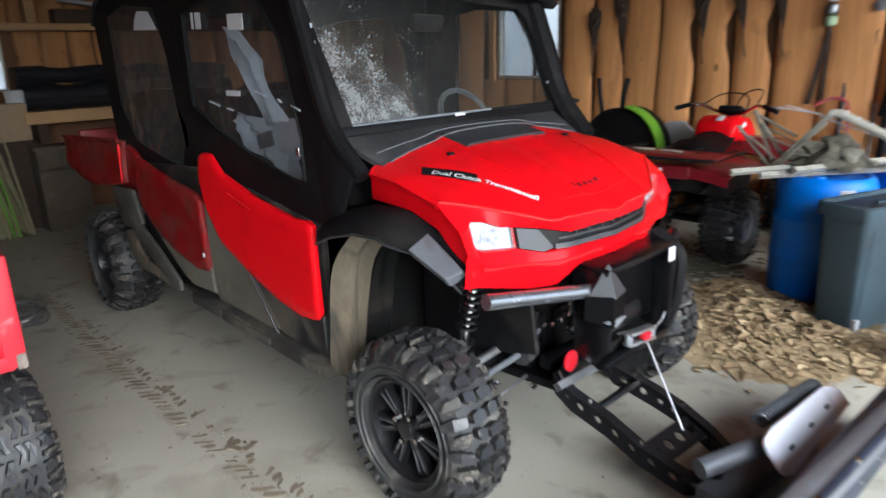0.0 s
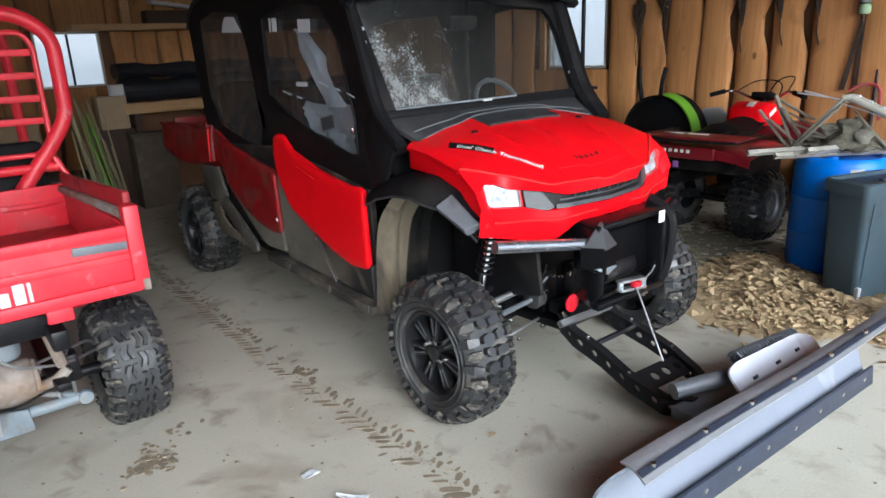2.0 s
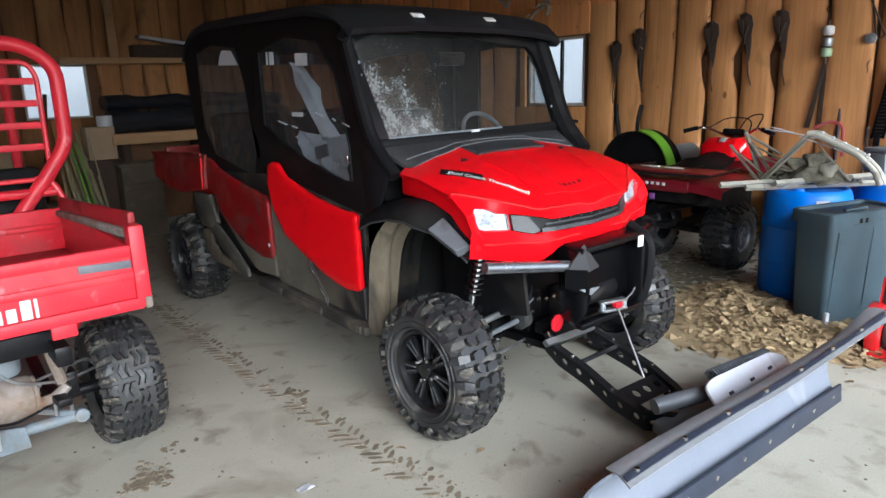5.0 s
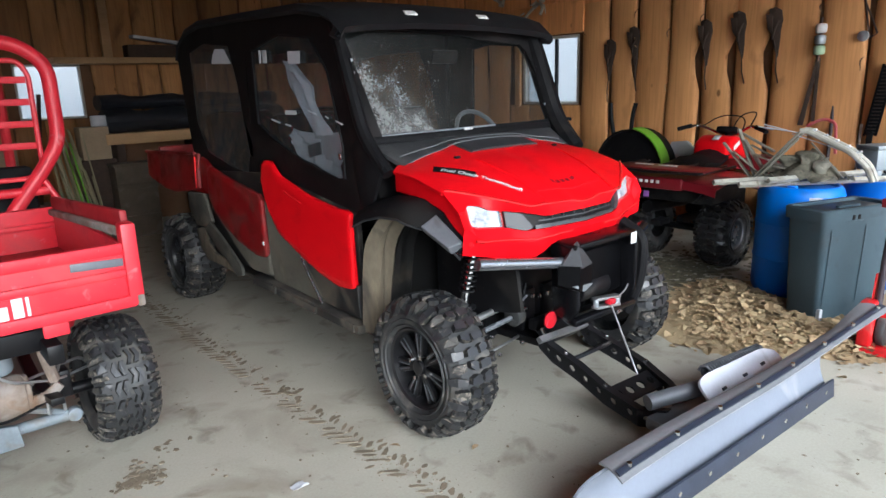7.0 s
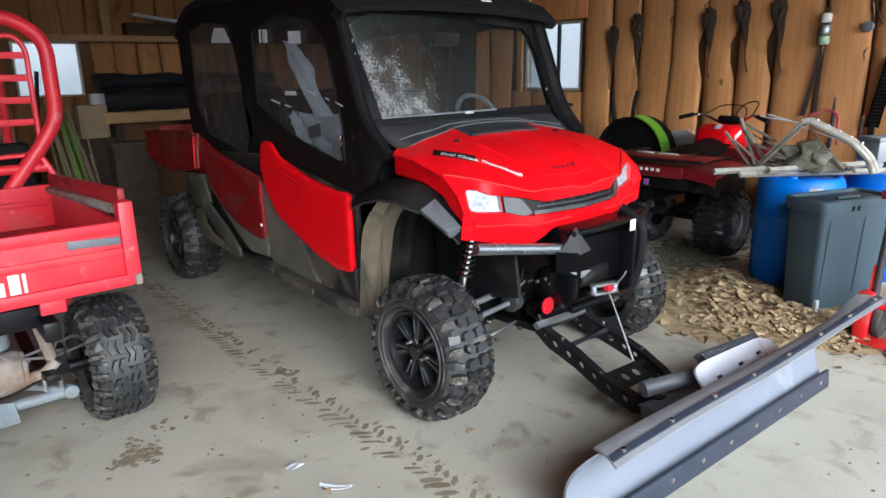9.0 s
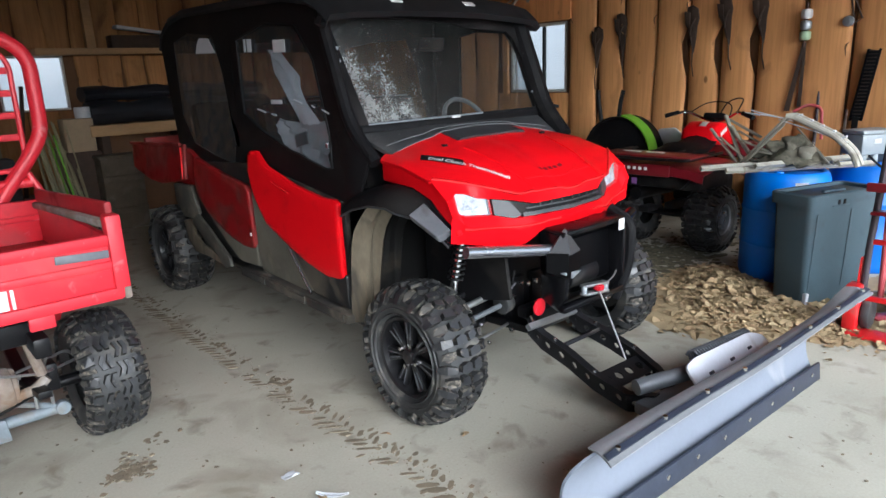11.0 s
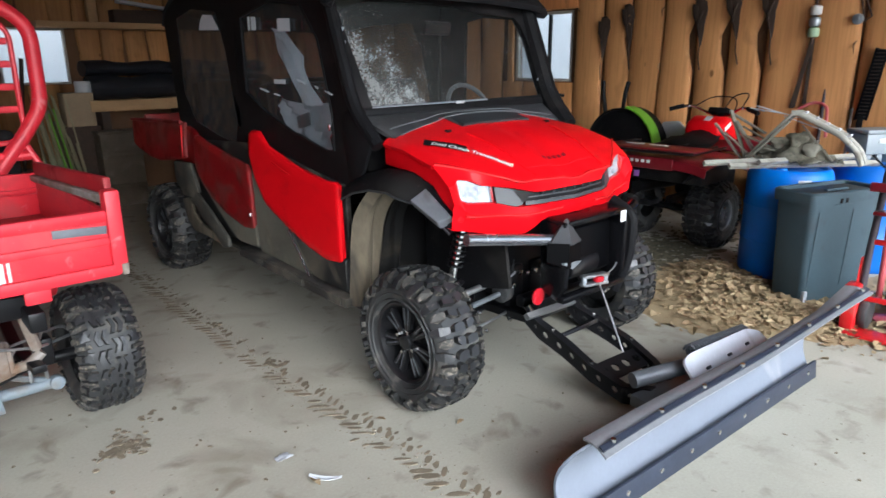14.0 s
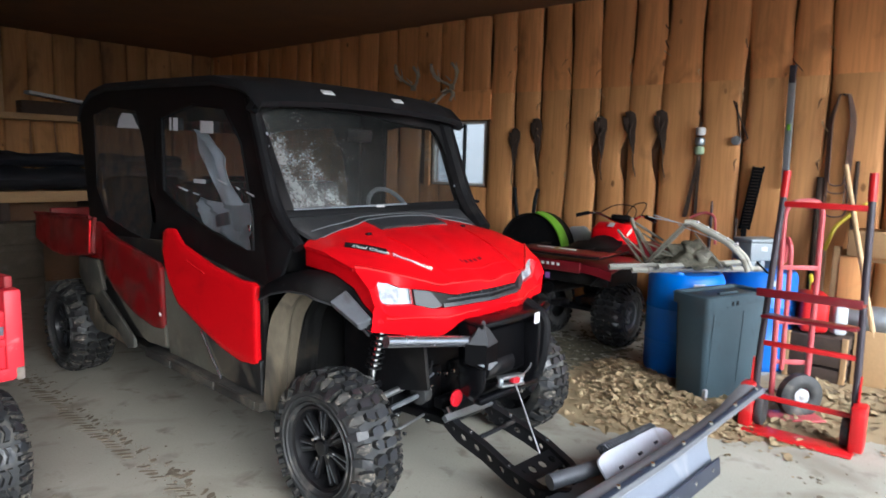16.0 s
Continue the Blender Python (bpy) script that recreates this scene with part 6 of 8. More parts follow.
for s in (-1, 1):
    post = part("corner_post", box(0.06, 0.07, 0.34, (s * 0.598, 0.03, 0.915), 0.012), M_MULE, mule, "red corner post")
    part("post_scuff", box(0.03, 0.075, 0.05, (s * 0.611, 0.028, 0.765), 0.008), M_RUST, post, "chipped bare corner")
    side = part("bed_side", box(0.025, 1.32, 0.25, (s * 0.598, 0.71, 0.86), 0.006), M_MULE, mule, "red bed side")
    part("bed_rail", box(0.045, 1.32, 0.035, (s * 0.588, 0.71, 1.005), 0.010, (-3.5, 0, 0)), M_RUST, side, "worn side rail")
    part("bed_rail", box(0.03, 1.32, 0.07, (s * 0.603, 0.71, 1.055), 0.010, (-3.5, 0, 0)), M_MULE_IN, side)
part("bed_floor", box(1.186, 1.34, 0.03, (0, 0.70, 0.755), 0.006), M_MULE_IN, mule, "scratched bed floor")
part("bed_front", box(1.186, 0.03, 0.25, (0, 1.36, 0.87), 0.008), M_MULE, mule, "red bed front panel")
part("bed_front_lip", box(1.186, 0.05, 0.03, (0, 1.355, 0.90), 0.008), M_MULE, mule)
for s in (-1, 1):
    wheel(mule, (s * 0.565, 0.46, 0.288), 0.292, 0.255, s, 0.14, lugs=20, tread_h=0.020, lug_mat=M_LUG, dust_mat=M_LUGDUST, ribbed=True)
    part("cage_hoop", tube([(0, 1.43, 1.868), (s * 0.55, 1.43, 1.862), (s * 0.695, 1.43, 1.75), (s * 0.692, 1.43, 1.34), (s * 0.60, 1.43, 1.20), (s * 0.37, 1.43, 0.915), (s * 0.35, 1.43, 0.70)], 0.038, 14, radius=0.14), M_MULE, mule, "red roll-cage tube")
    part("cage_strut", tube([(s * 0.59, 1.43, 1.13), (s * 0.655, 1.40, 0.98)], 0.018), M_MULE, mule)
part("cage_rail", rod((-0.62, 1.43, 1.08), (0.62, 1.43, 1.08), 0.026, 12), M_MULE, mule)
screen = part("cage_screen", tube([(-0.58, 1.44, 1.77), (0.56, 1.44, 1.77), (0.60, 1.44, 1.70), (0.595, 1.44, 1.20), (0.53, 1.44, 1.15), (-0.53, 1.44, 1.15), (-0.60, 1.44, 1.20), (-0.60, 1.44, 1.70)], 0.014, 8, radius=0.06, closed=True), M_MULE, mule, "red screen frame behind the seat")
for i in range(4):
    part("screen_slat", box(1.17, 0.012, 0.035, (0, 1.44, 1.671 - 0.115 * i), 0.004), M_MULE, screen)
part("seat_back", box(1.15, 0.14, 0.45, (0, 1.62, 0.98), 0.04, (-8, 0, 0)), M_VINYL, mule, "dark grey seat back")
part("seat", box(1.15, 0.5, 0.14, (0, 1.90, 0.78), 0.04), M_VINYL, mule, "dark seat")
part("cab_body", box(1.20, 1.5, 0.35, (0, 2.0, 0.48), 0.05), M_MULE, mule, "red cab body")
part("front_cage", tube([(-0.60, 2.55, 0.8), (-0.58, 2.35, 1.85), (0.58, 2.35, 1.85), (0.60, 2.55, 0.8)], 0.03, 10, radius=0.12), M_MULE, mule)
for s in (-1, 1):
    wheel(mule, (s * 0.55, 2.55, 0.29), 0.29, 0.24, s, 0.14, lugs=16, lug_mat=M_LUGDARK, dust_mat=M_LUGDARK)
# running gear under the bed
part("frame_rail", box(0.06, 2.6, 0.08, (-0.28, 1.3, 0.62), 0.01), M_FRAME, mule)
part("frame_rail", box(0.06, 2.6, 0.08, (0.28, 1.3, 0.62), 0.01), M_FRAME, mule)
part("muffler", cyl(0.088, 0.48, (-0.05, 0.28, 0.398), "x", 20, 0.02), M_RUST, mule, "rusty muffler")
part("muffler_bracket", tube([(0.17, 0.24, 0.365), (0.26, 0.20, 0.39), (0.304, 0.20, 0.43)], 0.022, 10, radius=0.05), M_RUST, mule, "rusty bracket")
part("axle_tube", rod((-0.5, 0.44, 0.185), (0.36, 0.40, 0.197), 0.026, 14), M_AXLE, mule, "grey axle tube")
part("axle_end", cyl(0.032, 0.05, (0.368, 0.395, 0.197), "y", 18, 0.008), M_AXLE, mule, "round grey axle end")
part("brace_bar", rod((0.34, 0.40, 0.21), (0.05, 0.40, 0.335), 0.014, 10), M_AXLE, mule, "thin grey brace")
part("shackle", prism([(0.02, 0.13), (0.16, 0.13), (0.15, 0.23), (0.05, 0.25)], 0.03, "y", 0.36, 0.006), M_AXLE, mule, "grey hanger plate")
part("wheel_axle", rod((-0.55, 0.46, 0.288), (0.55, 0.46, 0.288), 0.028, 12), M_FRAME, mule, "dark wheel axle")
part("air_canister", cyl(0.075, 0.24, (0.10, 0.36, 0.60), "z", 20, 0.02), M_CASEGREY, mule, "grey canister over the muffler")
part("leaf_spring", prism([(0.05, 0.40), (0.55, 0.30), (1.05, 0.42), (1.05, 0.45), (0.55, 0.34), (0.05, 0.43)], 0.05, "x", 0.24, 0.004), M_FRAME, mule)
part("brake_line", tube([(0.08, 0.30, 0.42), (0.25, 0.28, 0.46), (0.42, 0.38, 0.46), (0.46, 0.45, 0.40)], 0.007, 6, radius=0.06), M_STEEL, mule)
part("drawbar", rod((-0.45, 0.18, 0.27), (0.0, 0.24, 0.31), 0.03, 12), M_STEEL, mule, "bare steel drawbar")
part("gear_case", box(0.30, 0.30, 0.26, (-0.05, 0.62, 0.36), 0.05), M_FRAME, mule, "dark gear case")

part("cross_plate", box(0.62, 0.03, 0.09, (-0.02, 0.14, 0.655), 0.006), M_FRAME, mule, "dark cross plate")
part("strut", tube([(0.245, 0.17, 0.70), (0.262, 0.18, 0.58), (0.288, 0.20, 0.45)], 0.022, 10, radius=0.05), M_RUST, mule, "rusty bent strut")
part("muffler_cap", cyl(0.078, 0.02, (0.195, 0.28, 0.398), "x", 20, 0.006), M_RUST, mule)
for a in range(3):
    part("cap_bolt", cyl(0.012, 0.02, (0.21, 0.28 + 0.05 * math.cos(2.1 * a), 0.398 + 0.05 * math.sin(2.1 * a)), "x", 6), M_STEEL, mule)
part("exhaust_pipe", tube([(-0.25, 0.24, 0.50), (-0.32, 0.10, 0.46), (-0.30, 0.02, 0.42)], 0.028, 10, radius=0.06), M_RUST, mule, "rusty tail pipe")
for k, pts in enumerate(([(0.02, 0.20, 0.64), (0.12, 0.16, 0.50), (0.30, 0.22, 0.44), (0.44, 0.34, 0.42)], [(-0.15, 0.15, 0.62), (-0.05, 0.12, 0.40), (0.10, 0.18, 0.33), (0.36, 0.30, 0.36)], [(0.28, 0.20, 0.66), (0.33, 0.22, 0.54), (0.30, 0.30, 0.40)])):
    part("cable", tube(pts, 0.006, 6, radius=0.06), M_BLACK if k % 2 else M_STEEL, mule)
part("spring_bracket", box(0.05, 0.10, 0.12, (0.33, 0.30, 0.40), 0.01), M_FRAME, mule, "dark spring bracket")
part("u_bolt", tube([(0.27, 0.36, 0.24), (0.27, 0.36, 0.36), (0.33, 0.36, 0.38), (0.33, 0.36, 0.24)], 0.008, 6, radius=0.03), M_STEEL, mule)
part("guard_plate", box(0.28, 0.012, 0.14, (-0.10, 0.15, 0.33), 0.005, (-14, 0, 0)), M_STEEL, mule, "dull steel guard plate")

# ---- quad bike parked nose to the board wall ----
atv = thing("quad_bike", "dark red quad bike with racks, parked beside barrels", "quad bike", pose(2.95, 0.76, 0))
for x, w in ((0.0, 0.27), (1.2, 0.21)):
    for s in (-1, 1):
        part_w = wheel(atv, (x, s * 0.36, 0.29), 0.29, w, s, 0.13, lugs=16, rim_mat=M_PLOWGREY, spokes=5, lug_mat=M_LUGDARK, dust_mat=M_LUGDARK)
        part_w.matrix_local = pose(x, s * 0.36, 0.29, 0, 0, 90)
part("rear_fender", sheet([[(dx, u * 0.50, 0.78 - 0.045 * abs(u) ** 3 + dz) for u in (-1, -0.8, -0.5, 0, 0.5, 0.8, 1)] for dx, dz in ((-0.48, -0.075), (-0.46, -0.01), (-0.2, 0.03), (0.15, 0.02), (0.32, -0.10))], 0.015), M_DARKRED, atv, "dark red rear fender")
for y in (0.20, -0.02):
    part("deck_stripe", box(0.02, 0.17, 0.006, (-0.36, y, 0.868), 0.002), M_WHITE, atv, "white lettering strip")
part("fender_skirt", sheet([[(dx, -0.40 + 0.02 * k, lerp(0.70, 0.60, k / 5)) for dx in (-0.47, -0.3, -0.1, 0.1)] for k in (0, 5)], 0.01), M_BLACK, atv, "black fender skirt")
part("rack_deck", box(0.30, 0.86, 0.02, (-0.38, 0, 0.852), 0.008), M_DARKRED, atv, "dark red rack deck")
tail = part("tail_panel", box(0.03, 0.56, 0.10, (-0.47, 0.06, 0.735), 0.012), M_DARKRED, atv, "dark red tail panel")
for i in range(5):
    part("letter_bar", box(0.006, 0.030, 0.026, (-0.487, 0.20 - 0.052 * i, 0.745), 0.002), M_WHITE, tail)
part("violet_sticker", box(0.006, 0.05, 0.05, (-0.475, 0.10, 0.635), 0.003), M_PURPLE, atv, "violet sticker")
part("under_fender", box(0.5, 0.90, 0.14, (-0.15, 0, 0.645), 0.03), M_BLACK, atv, "black under-fender")
for y in (-0.36, -0.12, 0.12, 0.36):
    part("rack_bar", rod((-0.55, y, 0.845), (-0.02, y, 0.855), 0.009), M_FRAME, atv, "dark rack bar")
part("rack_rail", tube([(0.0, -0.42, 0.85), (-0.55, -0.42, 0.845), (-0.58, 0.0, 0.84), (-0.55, 0.42, 0.845), (0.0, 0.42, 0.85)], 0.012, 8, radius=0.06), M_FRAME, atv, "dark rear rack rail")
part("seat", sheet([[(x, u * 0.17, z - 0.06 * u * u) for u in (-1, -0.5, 0, 0.5, 1)] for x, z in ((-0.12, 0.86), (0.0, 0.92), (0.25, 0.90), (0.42, 0.96))], 0.06), M_VINYL, atv, "black seat")
part("fuel_tank", prism([(0.36, 0.86), (0.38, 1.00), (0.50, 1.06), (0.72, 1.03), (0.85, 0.93), (0.85, 0.82)], 0.34, "y", -0.17, 0.05, seg=3), M_RED, atv, "red fuel tank cover")
part("tank_label", box(0.07, 0.06, 0.004, (0.43, -0.03, 1.04), 0.001, (0, -28, 0)), M_PALE, atv, "pale label on the tank")
part("tank_decal", box(0.12, 0.004, 0.04, (0.52, -0.176, 0.97), 0.001, (0, -25, 0)), M_WHITE, atv, "white tank stripe")
part("front_fender", sheet([[(dx, u * 0.48, 0.80 - 0.10 * abs(u) ** 3 + dz) for u in (-1, -0.8, -0.5, 0, 0.5, 0.8, 1)] for dx, dz in ((0.85, -0.08), (1.0, 0.04), (1.3, 0.02), (1.5, -0.10))], 0.015), M_DARKRED, atv, "dark red front fender")
part("handlebar", tube([(0.55, -0.40, 1.10), (0.62, -0.24, 1.14), (0.72, -0.08, 1.05), (0.72, 0.08, 1.05), (0.62, 0.24, 1.14), (0.55, 0.40, 1.10)], 0.013, 8, radius=0.05), M_CHROME, atv, "chrome handlebar")
for s in (-1, 1):
    part("grip", rod((0.54, s * 0.42, 1.095), (0.59, s * 0.30, 1.13), 0.02), M_BLACK, atv, "black rubber grip")
    part("brake_lever", tube([(0.60, s * 0.25, 1.13), (0.68, s * 0.33, 1.12), (0.66, s * 0.42, 1.11)], 0.007, 6, radius=0.03), M_ALU, atv)
part("instrument_pod", box(0.10, 0.20, 0.06, (0.70, 0.0, 1.085), 0.02, (0, 20, 0)), M_BLACK, atv, "black instrument pod")
part("headstock", rod((0.72, 0, 0.9), (0.70, 0, 1.08), 0.03), M_FRAME, atv)
part("engine", box(0.55, 0.34, 0.36, (0.55, 0, 0.52), 0.05), M_FRAME, atv, "dark engine block")
part("rear_axle", rod((0, -0.34, 0.29), (0, 0.34, 0.29), 0.03), M_FRAME, atv)
part("swing_arm", box(0.7, 0.08, 0.08, (0.35, 0.05, 0.34), 0.02), M_FRAME, atv)
part("exhaust", rod((-0.35, 0.16, 0.50), (0.25, 0.16, 0.48), 0.055, 16), M_FRAME, atv, "dark exhaust can")
part("hitch", box(0.16, 0.10, 0.05, (-0.40, 0.0, 0.40), 0.01), M_FRAME, atv)
part("cable", tube([(0.66, -0.22, 1.13), (0.86, -0.20, 1.26), (0.92, 0.0, 1.22), (0.80, 0.05, 1.0)], 0.006, 6, radius=0.1), M_BLACK, atv)
part("cable", tube([(0.66, 0.22, 1.13), (0.84, 0.14, 1.22), (0.95, -0.06, 1.20), (0.82, -0.05, 1.0)], 0.006, 6, radius=0.1), M_BLACK, atv)

# lime green wheel of a machine behind the quad bike
spreader = thing("garden_machine", "black garden machine with lime green hood and pale side", "garden machine", pose(3.62, 1.72, 0))
part("hood_shell", sheet([[(w, 0.40 * math.cos(a), 0.66 + 0.42 * math.sin(a)) for a in (math.pi * i / 18 - 0.2 for i in range(19))] for w in (-0.14, -0.12, 0.12, 0.14)], 0.02), M_BLACK, spreader, "black curved hood")
part("green_band", sheet([[(w, -0.425 * math.cos(a), 0.66 + 0.445 * math.sin(a)) for a in (0.05 + 1.35 * i / 14 for i in range(15))] for w in (-0.165, -0.02)], 0.015), M_GREEN, spreader, "lime green curved band")
part("drum", cyl(0.40, 0.26, (0, 0, 0.66), "x", 36, 0.02), M_BLACK, spreader, "black round drum")
part("pale_side", prism([(-0.62, 0.60), (-0.60, 0.86), (-0.48, 0.96), (-0.30, 0.94), (-0.20, 0.60)], 0.05, "x", 0.16, 0.02), M_PALE, spreader, "pale plastic side")
part("body", box(0.30, 0.7, 0.60, (0.0, 0.0, 0.36), 0.06), M_BLACK, spreader, "black body")
for s in (-1, 1):
    part("horn_lever", tube([(-0.10, 0.10 + s * 0.10, 1.0), (-0.12, 0.10 + s * 0.13, 1.22), (-0.10, 0.10 + s * 0.15, 1.34)], 0.022, 8, radius=0.05), M_BLACK, spreader, "black upright lever")
    part("small_wheel", cyl(0.12, 0.06, (s * 0.18, 0.2, 0.12), "x", 20, 0.015), M_TYRE, spreader)


# ---- barrels, bin and what lies on them ----
def barrel(label, m, mat, h=0.80, r=0.285):
    root = thing("barrel", label, "barrel", m, group="blue barrels")
    prof = [(0.0, 0.0), (0.0, r - 0.03), (0.02, r - 0.008), (0.05, r), (h * 0.32, r), (h * 0.34, r + 0.007), (h * 0.37, r), (h * 0.63, r), (h * 0.66, r + 0.007), (h * 0.68, r), (h - 0.06, r), (h - 0.02, r - 0.012), (h, r - 0.03), (h, r - 0.05), (h - 0.02, r - 0.06), (h - 0.02, 0.0)]
    part("shell", revolve(prof, "z", 48), mat, root)
    for s in (-1, 1):
        part("bung", cyl(0.035, 0.03, (s * 0.16, 0.0, h - 0.01), "z", 16, 0.004), mat, root)
    part("label_patch", sheet([[(-(r + 0.003) * math.cos(a), -(r + 0.003) * math.sin(a), z) for a in (0.55 + 0.06 * i for i in range(6))] for z in (h - 0.10, h - 0.055)]), M_PALE, root, "torn pale label")
    return root


barrel("blue plastic barrel with a torn label, beside the leaves", pose(2.65, -0.30, 0), M_BLUE)
barrel("lighter blue plastic barrel standing by the board wall", pose(3.30, -0.66, 0), M_BLUE2)
tub = thing("storage_bin", "open grey-blue plastic bin standing in dry leaves", "bin", pose(2.335, -0.675, 0, 0, 0, -19))
T = [(0.0, 0.275, 0.115), (0.02, 0.285, 0.12), (0.66, 0.315, 0.14), (0.665, 0.335, 0.156), (0.735, 0.338, 0.158), (0.745, 0.325, 0.148), (0.74, 0.312, 0.136), (0.40, 0.300, 0.128), (0.10, 0.280, 0.115)]
b = bmesh.new()
def bin_ring(w, d, z, c):
    """A rounded rectangle, counter-clockwise."""
    out = []
    for q, (sx, sy) in enumerate(((1, 1), (-1, 1), (-1, -1), (1, -1))):
        for i in range(5):
            t = math.pi / 2 * (q + i / 4)
            out.append(b.verts.new((sx * (w - c) + c * math.cos(t), sy * (d - c) + c * math.sin(t), z)))
    return out


rings = [bin_ring(w, d, z, 0.038 if z > 0.6 else 0.032) for z, w, d in T]
for r0, r1 in zip(rings, rings[1:]):
    for i in range(20):
        b.faces.new((r0[i], r0[(i + 1) % 20], r1[(i + 1) % 20], r1[i]))
b.faces.new(rings[0])
b.faces.new(rings[-1])
part("bin_body", b, M_TUB, tub, angle=35)
part("front_rib", box(0.010, 0.003, 0.52, (0.06, -0.1355, 0.36), 0.004, (2.2, 0, 0)), M_TUB, tub)
part("front_rib", box(0.010, 0.003, 0.52, (-0.25, -0.1355, 0.36), 0.004, (2.2, 0, 0)), M_TUB, tub)
for dx in (-0.085, -0.035):
    part("latch", box(0.026, 0.014, 0.032, (dx, -0.153, 0.685), 0.004), M_BLACK, tub, "black latch slot")
part("latch_plate", box(0.15, 0.010, 0.055, (-0.06, -0.150, 0.685), 0.006), M_TUB, tub)
part("bin_lid", box(0.58, 0.24, 0.02, (0, 0, 0.715), 0.008), M_BINLID, tub, "dark recessed lid")
part("lid_grip", box(0.20, 0.03, 0.018, (0.02, -0.03, 0.732), 0.006), M_TUB, tub, "grey grip across the lid")
part("castor", box(0.03, 0.03, 0.09, (-0.262, -0.125, 0.045), 0.006), M_PALE, tub, "pale bin foot")

stand = thing("tree_stand", "folded khaki steel hunting stand lying on the barrel", "tree stand", pose(2.62, -0.30, 0.80))
for a, c in (((-0.46, 0.42, 0.030), (0.70, -0.24, 0.030)), ((-0.40, 0.26, 0.020), (0.52, -0.42, 0.020)), ((-0.30, 0.10, 0.055), (0.60, -0.34, 0.060))):
    part("rail", rod(a, c, 0.022, 4), M_RAIL, stand, "pale worn square rail")
def flat_bar(a, c, w=0.04, t=0.014, mat=None):
    a, c = Vector(a), Vector(c)
    part("flat_bar", box(w, (c - a).length, t, bev=0.003), mat or M_KHAKI, stand, "flat khaki bar", Matrix.Translation((a + c) / 2) @ (c - a).to_track_quat("Y", "Z").to_matrix().to_4x4())


for dx in (-0.05, 0.03):
    flat_bar((dx - 0.02, 0.31, 0.03), (dx, 0.01, 0.385), 0.045)
    part("frame_tube", tube([(dx, 0.02, 0.385), (dx + 0.02, -0.02, 0.385), (dx + 0.05, -0.30, 0.25), (dx + 0.08, -0.40, 0.15), (dx + 0.10, -0.44, 0.05)], 0.020, 8, radius=0.04), M_RAIL, stand, "bent pale frame tube")
flat_bar((-0.04, 0.57, 0.28), (-0.03, 0.34, 0.02), 0.035)
flat_bar((0.03, 0.49, 0.38), (0.0, 0.33, 0.03), 0.035)
flat_bar((0.08, 0.52, 0.36), (0.05, 0.22, 0.22), 0.03)
flat_bar((-0.02, 0.34, 0.20), (0.02, 0.06, 0.10), 0.03)
flat_bar((0.02, 0.44, 0.30), (0.04, 0.26, 0.05), 0.05, 0.02)
flat_bar((-0.10, 0.28, 0.02), (-0.06, 0.02, 0.33), 0.025)
for a, c, w in (((-0.06, 0.48, 0.22), (-0.04, 0.24, 0.03), 0.03), ((0.06, 0.40, 0.26), (0.02, 0.16, 0.16), 0.022), ((0.0, 0.22, 0.05), (0.03, 0.05, 0.22), 0.028), ((0.05, 0.10, 0.06), (0.03, -0.16, 0.20), 0.025), ((0.02, -0.04, 0.30), (0.05, -0.26, 0.06), 0.022), ((-0.03, 0.20, 0.12), (0.0, -0.10, 0.09), 0.03)):
    flat_bar(a, c, w, 0.010)
for a, c in (((0.02, 0.30, 0.42), (0.10, 0.02, 0.34)), ((0.06, 0.36, 0.40), (0.12, 0.10, 0.36)), ((-0.02, 0.08, 0.36), (0.06, -0.36, 0.21))):
    part("wire", rod(a, c, 0.004, 6), M_PALE, stand, "thin pale wire")
rnd = random.Random(7)
rws = [[(-0.10 + 0.030 * i + rnd.uniform(-0.008, 0.008), 0.27 - 0.034 * j - 0.010 * i + rnd.uniform(-0.008, 0.008), 0.05 + 0.20 * math.exp(-((i - 6) ** 2 + (j - 7) ** 2) / 14.0) + rnd.uniform(-0.022, 0.026)) for i in range(12)] for j in range(14)]
part("camo_cloth", sheet(rws, 0.01), M_NET, stand, "crumpled faded camouflage cloth", angle=85)
for cy, cz, r in ((0.20, 0.10, 0.05), (0.10, 0.16, 0.055), (-0.02, 0.19, 0.055), (-0.12, 0.13, 0.05)):
    b = bmesh.new()
    bmesh.ops.create_icosphere(b, subdivisions=3, radius=r)
    for v in b.verts:
        k = 1 + 0.20 * math.sin(33 * v.co.x + 47 * v.co.z + 9 * cy) + 0.16 * math.sin(61 * v.co.y - 37 * v.co.z) + rnd.uniform(-0.10, 0.10)
        v.co = Vector((v.co.x * 0.9, v.co.y * 1.25, v.co.z * 0.9)) * k + Vector((0.02, cy, cz))
    part("cloth_lump", b, M_KHAKI if cz == 0.13 else M_NET, stand, "lump of faded camouflage cloth", angle=40)
for i in range(5):
    part("strap_clip", box(0.03, 0.05, 0.016, (0.0 + 0.015 * i, -0.05 - 0.07 * i, 0.385 - 0.036 * i), 0.004, (-25, 0, 0)), M_PALE, stand)
part("loose_strap", tube([(0.12, -0.48, 0.12), (0.24, -0.54, 0.02), (0.40, -0.50, 0.06)], 0.008, 6, radius=0.05), M_BLACK, stand)

charger = thing("metal_toolbox", "small grey metal case on the blue barrel", "toolbox", pose(3.28, -0.62, 0.80, 0, 0, -30))
part("case", box(0.30, 0.20, 0.15, (0, 0, 0.145), 0.015), M_CASEGREY, charger, "dull grey-blue case")
part("case_lid", box(0.31, 0.21, 0.03, (0, 0, 0.235), 0.008), M_CASEGREY, charger)
part("case_sticker", box(0.06, 0.004, 0.035, (-0.02, -0.102, 0.17), 0.001), M_PALE, charger, "pale sticker")
